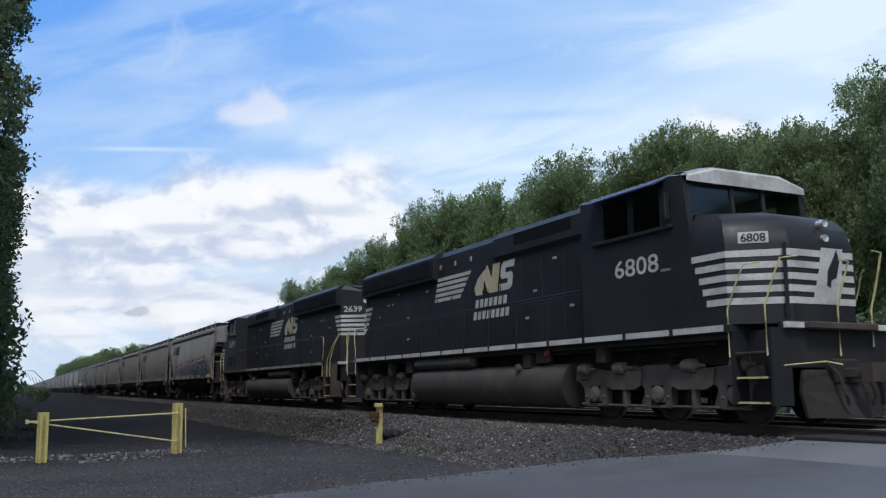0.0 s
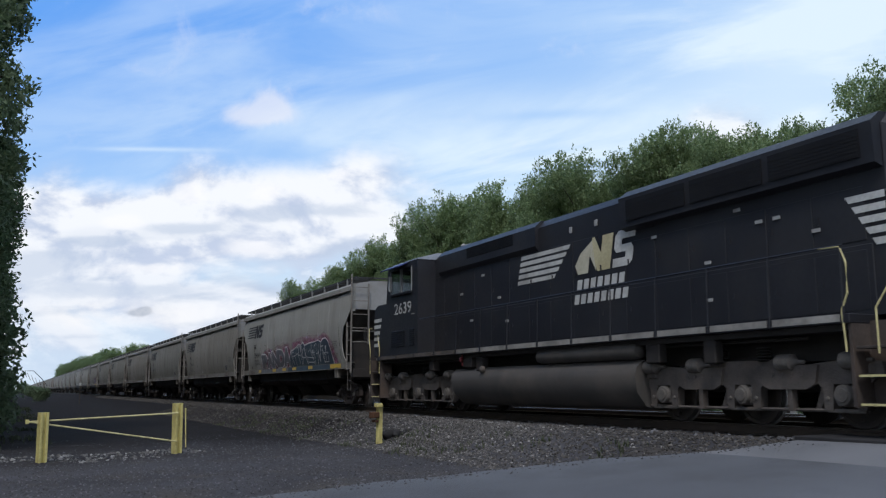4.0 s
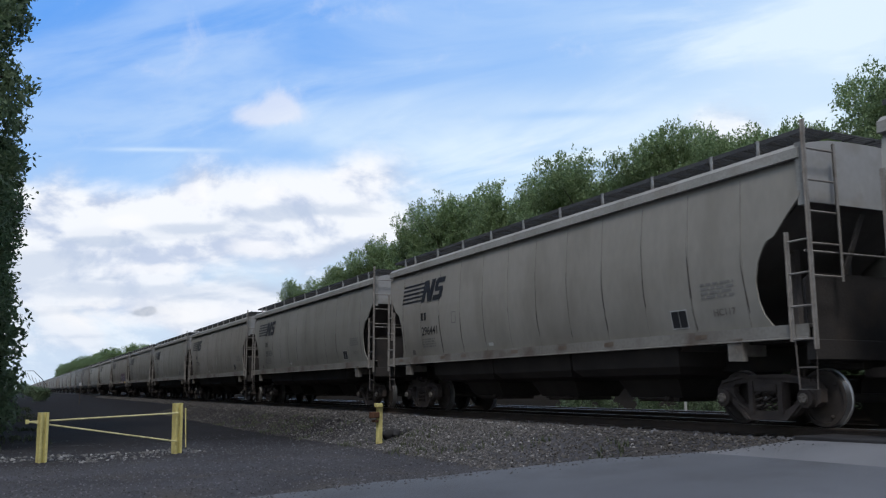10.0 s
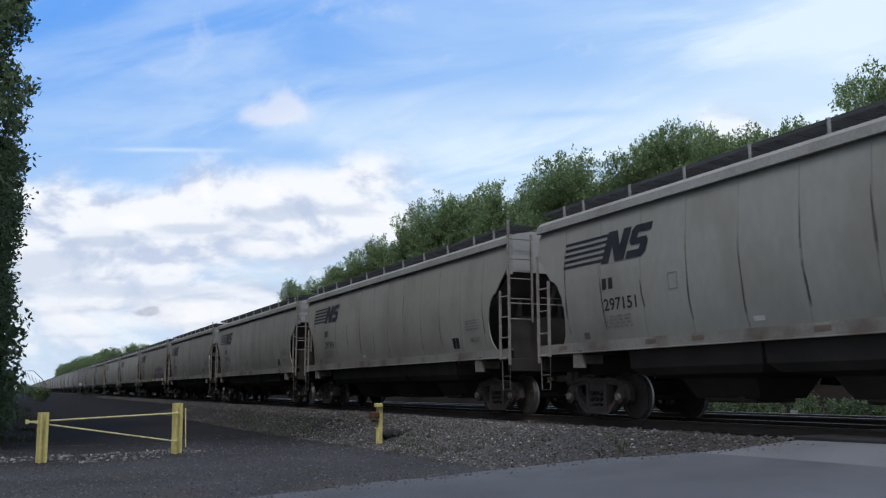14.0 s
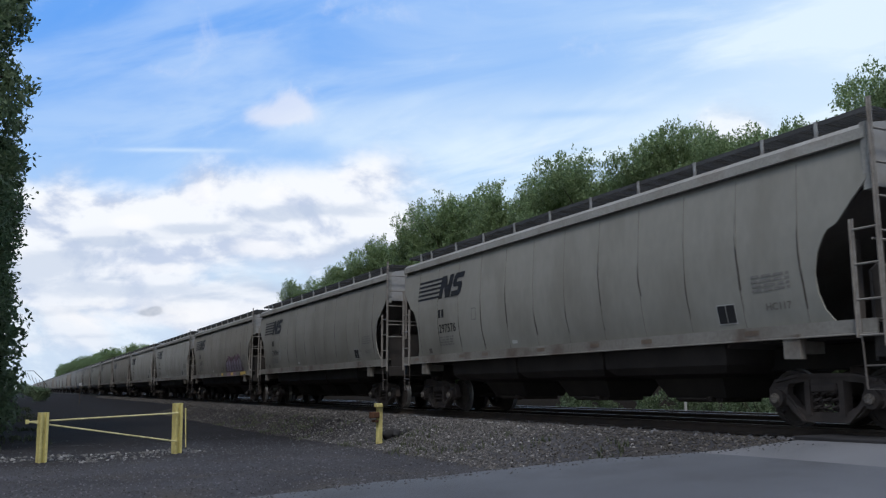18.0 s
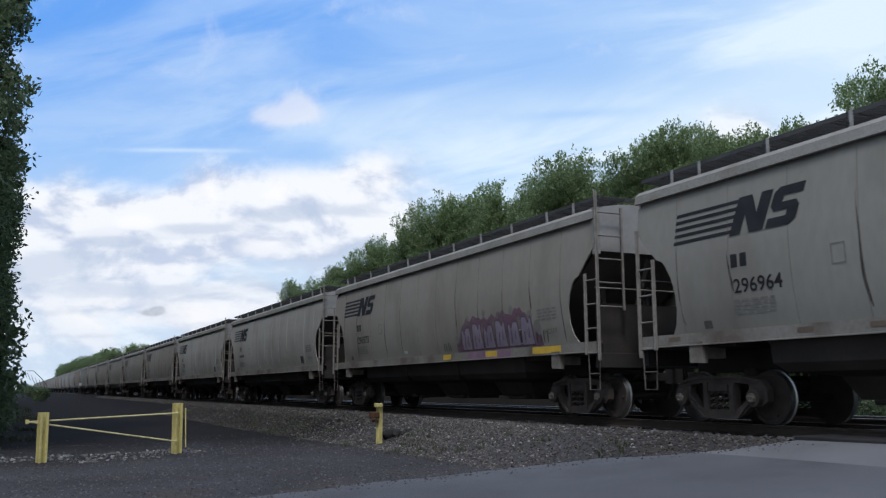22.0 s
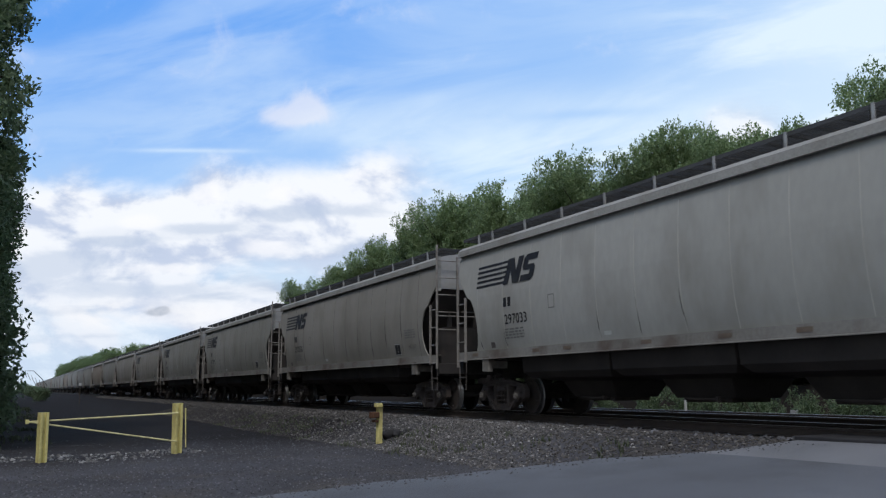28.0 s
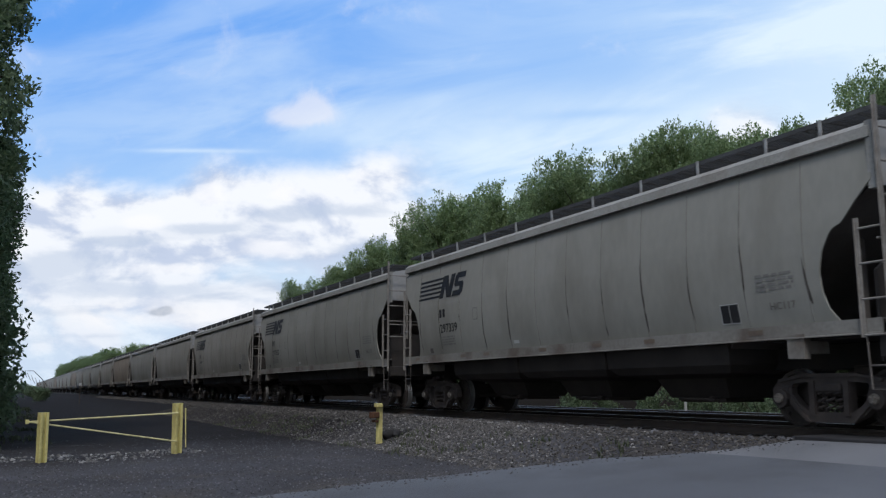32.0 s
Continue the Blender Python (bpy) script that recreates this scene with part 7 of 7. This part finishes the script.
def stonemat(name, cols):
    m = bpy.data.materials.new(name)
    m.use_nodes = True
    n, l = m.node_tree.nodes, m.node_tree.links
    g = n.new("ShaderNodeNewGeometry")
    r = n.new("ShaderNodeValToRGB")
    r.color_ramp.interpolation = "LINEAR"
    for i, (pos, c) in enumerate(cols):
        e = r.color_ramp.elements[i] if i < 2 else r.color_ramp.elements.new(pos)
        e.position, e.color = pos, (*c, 1)
    l.new(g.outputs["Random Per Island"], r.inputs[0])
    l.new(r.outputs[0], n["Principled BSDF"].inputs["Base Color"])
    n["Principled BSDF"].inputs["Roughness"].default_value = 0.9
    return m


M_BALL = stonemat("mixed_ballast", [(0.0, (0.038, 0.036, 0.035)), (1.0, (0.30, 0.29, 0.28)), (0.35, (0.070, 0.065, 0.061)), (0.65, (0.096, 0.090, 0.084)), (0.93, (0.14, 0.134, 0.128))])
M_PALE = stonemat("pale_gravel", [(0.0, (0.10, 0.095, 0.09)), (1.0, (0.30, 0.295, 0.285)), (0.6, (0.13, 0.126, 0.122))])
M_DIRT = stonemat("dark_gravel", [(0.0, (0.032, 0.031, 0.032)), (1.0, (0.13, 0.13, 0.138)), (0.80, (0.070, 0.069, 0.073))])


def off_road(x, y):
    return x < road_left(y) - 0.02 or x > ROAD_R + 0.1


M_BROWN = stonemat("dirt_coated_ballast", [(0.0, (0.024, 0.021, 0.019)), (1.0, (0.13, 0.12, 0.11)), (0.5, (0.040, 0.036, 0.032)), (0.85, (0.062, 0.056, 0.050))])
DUSK = random.Random(17)
scatter("ballast", 1, 52000, (-48, -9.5, 8.2, 10.9), 0.025, M_BALL, "loose grey ballast stones on the track shoulder", lambda x, y: off_road(x, y) and DUSK.random() < lin(x, [(-48, 0.0), (-38, 0.03), (-30, 0.12), (-25, 0.45), (-21, 0.95), (-18, 0.85), (-14.5, 0.25), (-12, 0.03), (-9, 0.0)]))
scatter("dirty_ballast", 11, 34000, (-60, -9.5, 8.0, 10.9), 0.025, M_BROWN, "dirt-coated brown ballast stones", lambda x, y: off_road(x, y) and DUSK.random() > lin(x, [(-48, 0.0), (-36, 0.2), (-29, 0.7), (-16.5, 0.7), (-13.5, 0.2), (-9, 0.0)]))
scatter("shoulder_gravel", 12, 12000, (-130, -25, 9.9, 11.1), 0.045, M_BROWN, "grey gravel along the top of the shoulder")
scatter("ballast_bed", 2, 14000, (-48, -9.9, 10.8, 18.4), 0.036, M_DIRT, "ballast between the ties and the tracks", off_road)
scatter("lot_gravel", 3, 30000, (-33, -12.5, -1.5, 8.4), 0.016, M_DIRT, "fine dark gravel over the lot", lambda x, y: off_road(x, y) and DUSK.random() < lin(x, [(-33, 0.0), (-27, 0.15), (-22, 1.0), (-12, 1.0)]))
scatter("pale_gravel", 4, 6500, (-25.0, -13.0, -2.0, 8.3), 0.038, M_PALE, "pale loose stones drifted on the lot", lambda x, y: off_road(x, y) and noise.noise((x * 0.9, y * 0.9, 11)) * 0.6 + noise.noise((x * 0.3, y * 0.3, 5)) + (0.36 if -24.6 < x < -21.2 - 0.25 * y and y < 4.4 else -0.85) > 0.27)

EDGE_RND = random.Random(31)
scatter("road_grit", 9, 9000, (-15.0, -9.0, 1.5, 10.4), 0.017, M_DIRT, "dirt and grit spilled over the road edge", lambda x, y: -0.05 < x - road_left(y) < 1.1 * EDGE_RND.random() ** 2, lambda x, y: lin(y, ROAD_Z) + 0.004)


# ---- small things by the line ----
def debris():
    p = thing("debris_pile", "small heap of dark scrap on the ballast", "debris")
    rnd = random.Random(12)
    x0, y0 = -22.0, 9.30
    for i in range(5):
        bm = bmesh.new()
        bmesh.ops.create_icosphere(bm, subdivisions=2, radius=1.0)
        for v in bm.verts:
            v.co *= 1 + 0.35 * noise.noise(v.co * 1.7 + Vector((i * 5, 0, 0)))
        bmesh.ops.scale(bm, vec=(rnd.uniform(0.10, 0.18), rnd.uniform(0.14, 0.26), rnd.uniform(0.08, 0.15)), verts=bm.verts)
        o = part("scrap_lump", bm, M_RUBBER, p)
        o.matrix_basis = pose(rnd.uniform(-0.1, 0.1), -0.25 + i * 0.17, 0.04, 0, 0, rnd.uniform(0, 180))
    p.matrix_basis = pose(x0, y0, ground_z(x0, y0))


debris()


def marker_post(x, y, h, label, plate=0.0, mat=M_MARKW, w=0.07):
    p = thing("marker_post", label, "marker", "lineside markers")
    bm = bmesh.new()
    box(bm, -w / 2, w / 2, -w / 2, w / 2, -0.2, h, 0.006)
    part("stake", bm, mat if not plate else M_WOOD, p)
    if plate:
        bm = bmesh.new()
        box(bm, 0.03, 0.05, -plate / 2, plate / 2, h - plate * 1.2, h, 0.008)
        part("plate", bm, mat, p)
    p.matrix_basis = pose(x, y, ground_z(x, y))


marker_post(-96, 5.9, 2.1, "thin dark milepost with a small plate beside the track", 0.22, M_GALV)
marker_post(-23.7, 20.6, 1.0, "short white marker stake beyond the tracks")
marker_post(-18.8, 20.4, 0.75, "low pale marker block beyond the tracks", w=0.2)
marker_post(-31.9, 22.0, 1.5, "thin grey stake among the scrub", mat=M_GALV, w=0.05)


def utility_pole():
    p = thing("utility_pole", "weathered wooden utility pole in front of the wood", "pole")
    x, y = -19.7, 26.6
    bm = bmesh.new()
    rings = [[(r * math.cos(a), r * math.sin(a), z) for a in (2 * math.pi * j / 10 for j in range(10))] for z, r in ((-0.3, 0.11), (5.0, 0.09), (9.6, 0.07))]
    loft(bm, rings)
    part("shaft", bm, mk("grey_pole_wood", (0.16, 0.15, 0.14), (0.11, 0.10, 0.09), 2.0, 0.9, 0, 0.5, 14, 20, stretch=(1, 1, 0.1)), p, "", True)
    p.matrix_basis = pose(x, y, ground_z(x, y))


utility_pole()


def overhead_cable():
    c = thing("overhead_cable", "thin black overhead cable across the corner of the sky", "cable")
    bm = bmesh.new()
    pts = []
    for i in range(25):
        f = i / 24
        pts.append((-9.3 + 12.0 * f, 13.1 + 2.0 * f, 11.62 - 1.6 * f + 2.2 * (f - 0.5) ** 2 - 0.55))
    pipe(bm, pts, 0.012, 6)
    part("strand", bm, M_MARK, c)


overhead_cable()


def dead_branch():
    """Bare arching stem that leans out of the scrub."""
    p = thing("dead_branch", "bare dead branch arching out of the dark scrub", "branch")
    x, y = -52.0, -0.35
    bm = bmesh.new()
    pipe(bm, [(0, 0, 0), (0, 0.3, 1.9), (0, 0.7, 2.6), (0.1, 1.2, 2.6), (0.1, 1.6, 2.2), (0.1, 1.9, 1.8)], 0.016, 5)
    part("stem", bm, M_WOOD, p)
    for i in range(6):
        bm = bmesh.new()
        q = 0.7 + i * 0.2
        pipe(bm, [(0.05, q, 2.6 - 0.12 * i), (0.1, q + 0.1, 2.4 - 0.15 * i), (0.12, q + 0.2, 2.25 - 0.16 * i)], 0.012, 4)
        part("twig", bm, M_WOOD, p)
    p.matrix_basis = pose(x, y, ground_z(x, y))


dead_branch()


def weeds(seed, count, region, size, label):
    rs = random.Random(seed)
    vs, fs = [], []
    x0, x1, y0, y1 = region
    for _ in range(count):
        x, y = rs.uniform(x0, x1), rs.uniform(y0, y1)
        if not off_road(x, y) or noise.noise((x * 0.5, y * 0.5, 21)) < 0.12:
            continue
        z = ground_z(x, y)
        for j in range(6):
            a, s = rs.uniform(0, 6.28), size * rs.uniform(0.5, 1.3)
            dx, dy = math.cos(a), math.sin(a)
            i = len(vs)
            w = s * 0.10
            vs += [(x - dy * w, y + dx * w, z), (x + dy * w, y - dx * w, z), (x + dx * s * 0.4, y + dy * s * 0.4, z + s)]
            fs.append((i, i + 1, i + 2))
    me = bpy.data.meshes.new("weeds")
    me.from_pydata(vs, [], fs)
    me.materials.append(M_GRASS)
    tagged(new("weeds", me), label, "weeds", kind="stuff")


weeds(5, 1500, (-40, -12.5, 7.9, 10.0), 0.10, "sparse low weeds on the ballast edge")
weeds(6, 5000, (-90, -25, -3.0, 1.2), 0.16, "rough grass and weeds under the trees")
weeds(7, 900, (-70, 10, 20.2, 21.6), 0.22, "rough grass beyond the tracks")

# ---- what moves ----
def spin_rows(radius, at3, offset, flip):
    """A wheelset's turns while its car is near: under 80 degrees from row to row."""
    last = ang = 0.0
    rows = [(0.0, 0.0)]
    for i in range(1, 961):
        t = i / 30
        c = run(t) + offset
        if -48 < c < 16:
            ang += (c - run(t - 1 / 30) - offset) / radius * 57.29578
            if ang - last >= 62:
                rows.append((t, ang))
                last = ang
    if rows[-1][0] < 31.99:
        rows.append((32.0, ang))
    return [(t, pose(*at3, 0, -a if flip else a, 0)) for t, a in rows]


def motions():
    times = [0, 1, 2, 3, 4, 5, 6, 7, 8, 9, 10, 11, 12, 13, 14, 15, 16, 17, 18, 19, 20, 21, 22, 23, 24, 25, 26, 27, 28, 29, 30, 31, 32]
    for car, off in CARS:
        walk(car, [(t, pose(run(t) + off, TRACK_Y, 0)) for t in times])
    for car, off, rz in LOCOS:
        walk(car, [(t, pose(run(t) + off, TRACK_Y, 0, 0, 0, rz)) for t in times])
    start = {k + 1: (off, False) for k, (car, off) in enumerate(CARS)}
    start.update({101: (36.15, False), 102: (13.95, True)})
    for ob, radius, at3, key in WHEELSETS:
        off, flip = start[key]
        dx = at3[0] + ob.parent.matrix_basis.translation.x
        walk(ob, spin_rows(radius, at3, off + (-dx if flip else dx), flip))
    # clouds drift to the right, the higher ones faster
    walk(HIGH_SKY, [(t, SHELL_POSE @ pose(0, 0, 0, 0, 0, -(t - 13.0) * 0.095)) for t in (0, 16, 32)])
    walk(LOW_CLOUD, [(t, SHELL_POSE @ pose(0, 0, 0, 0, 0, -(t - 13.0) * 0.044)) for t in (0, 16, 32)])


motions()
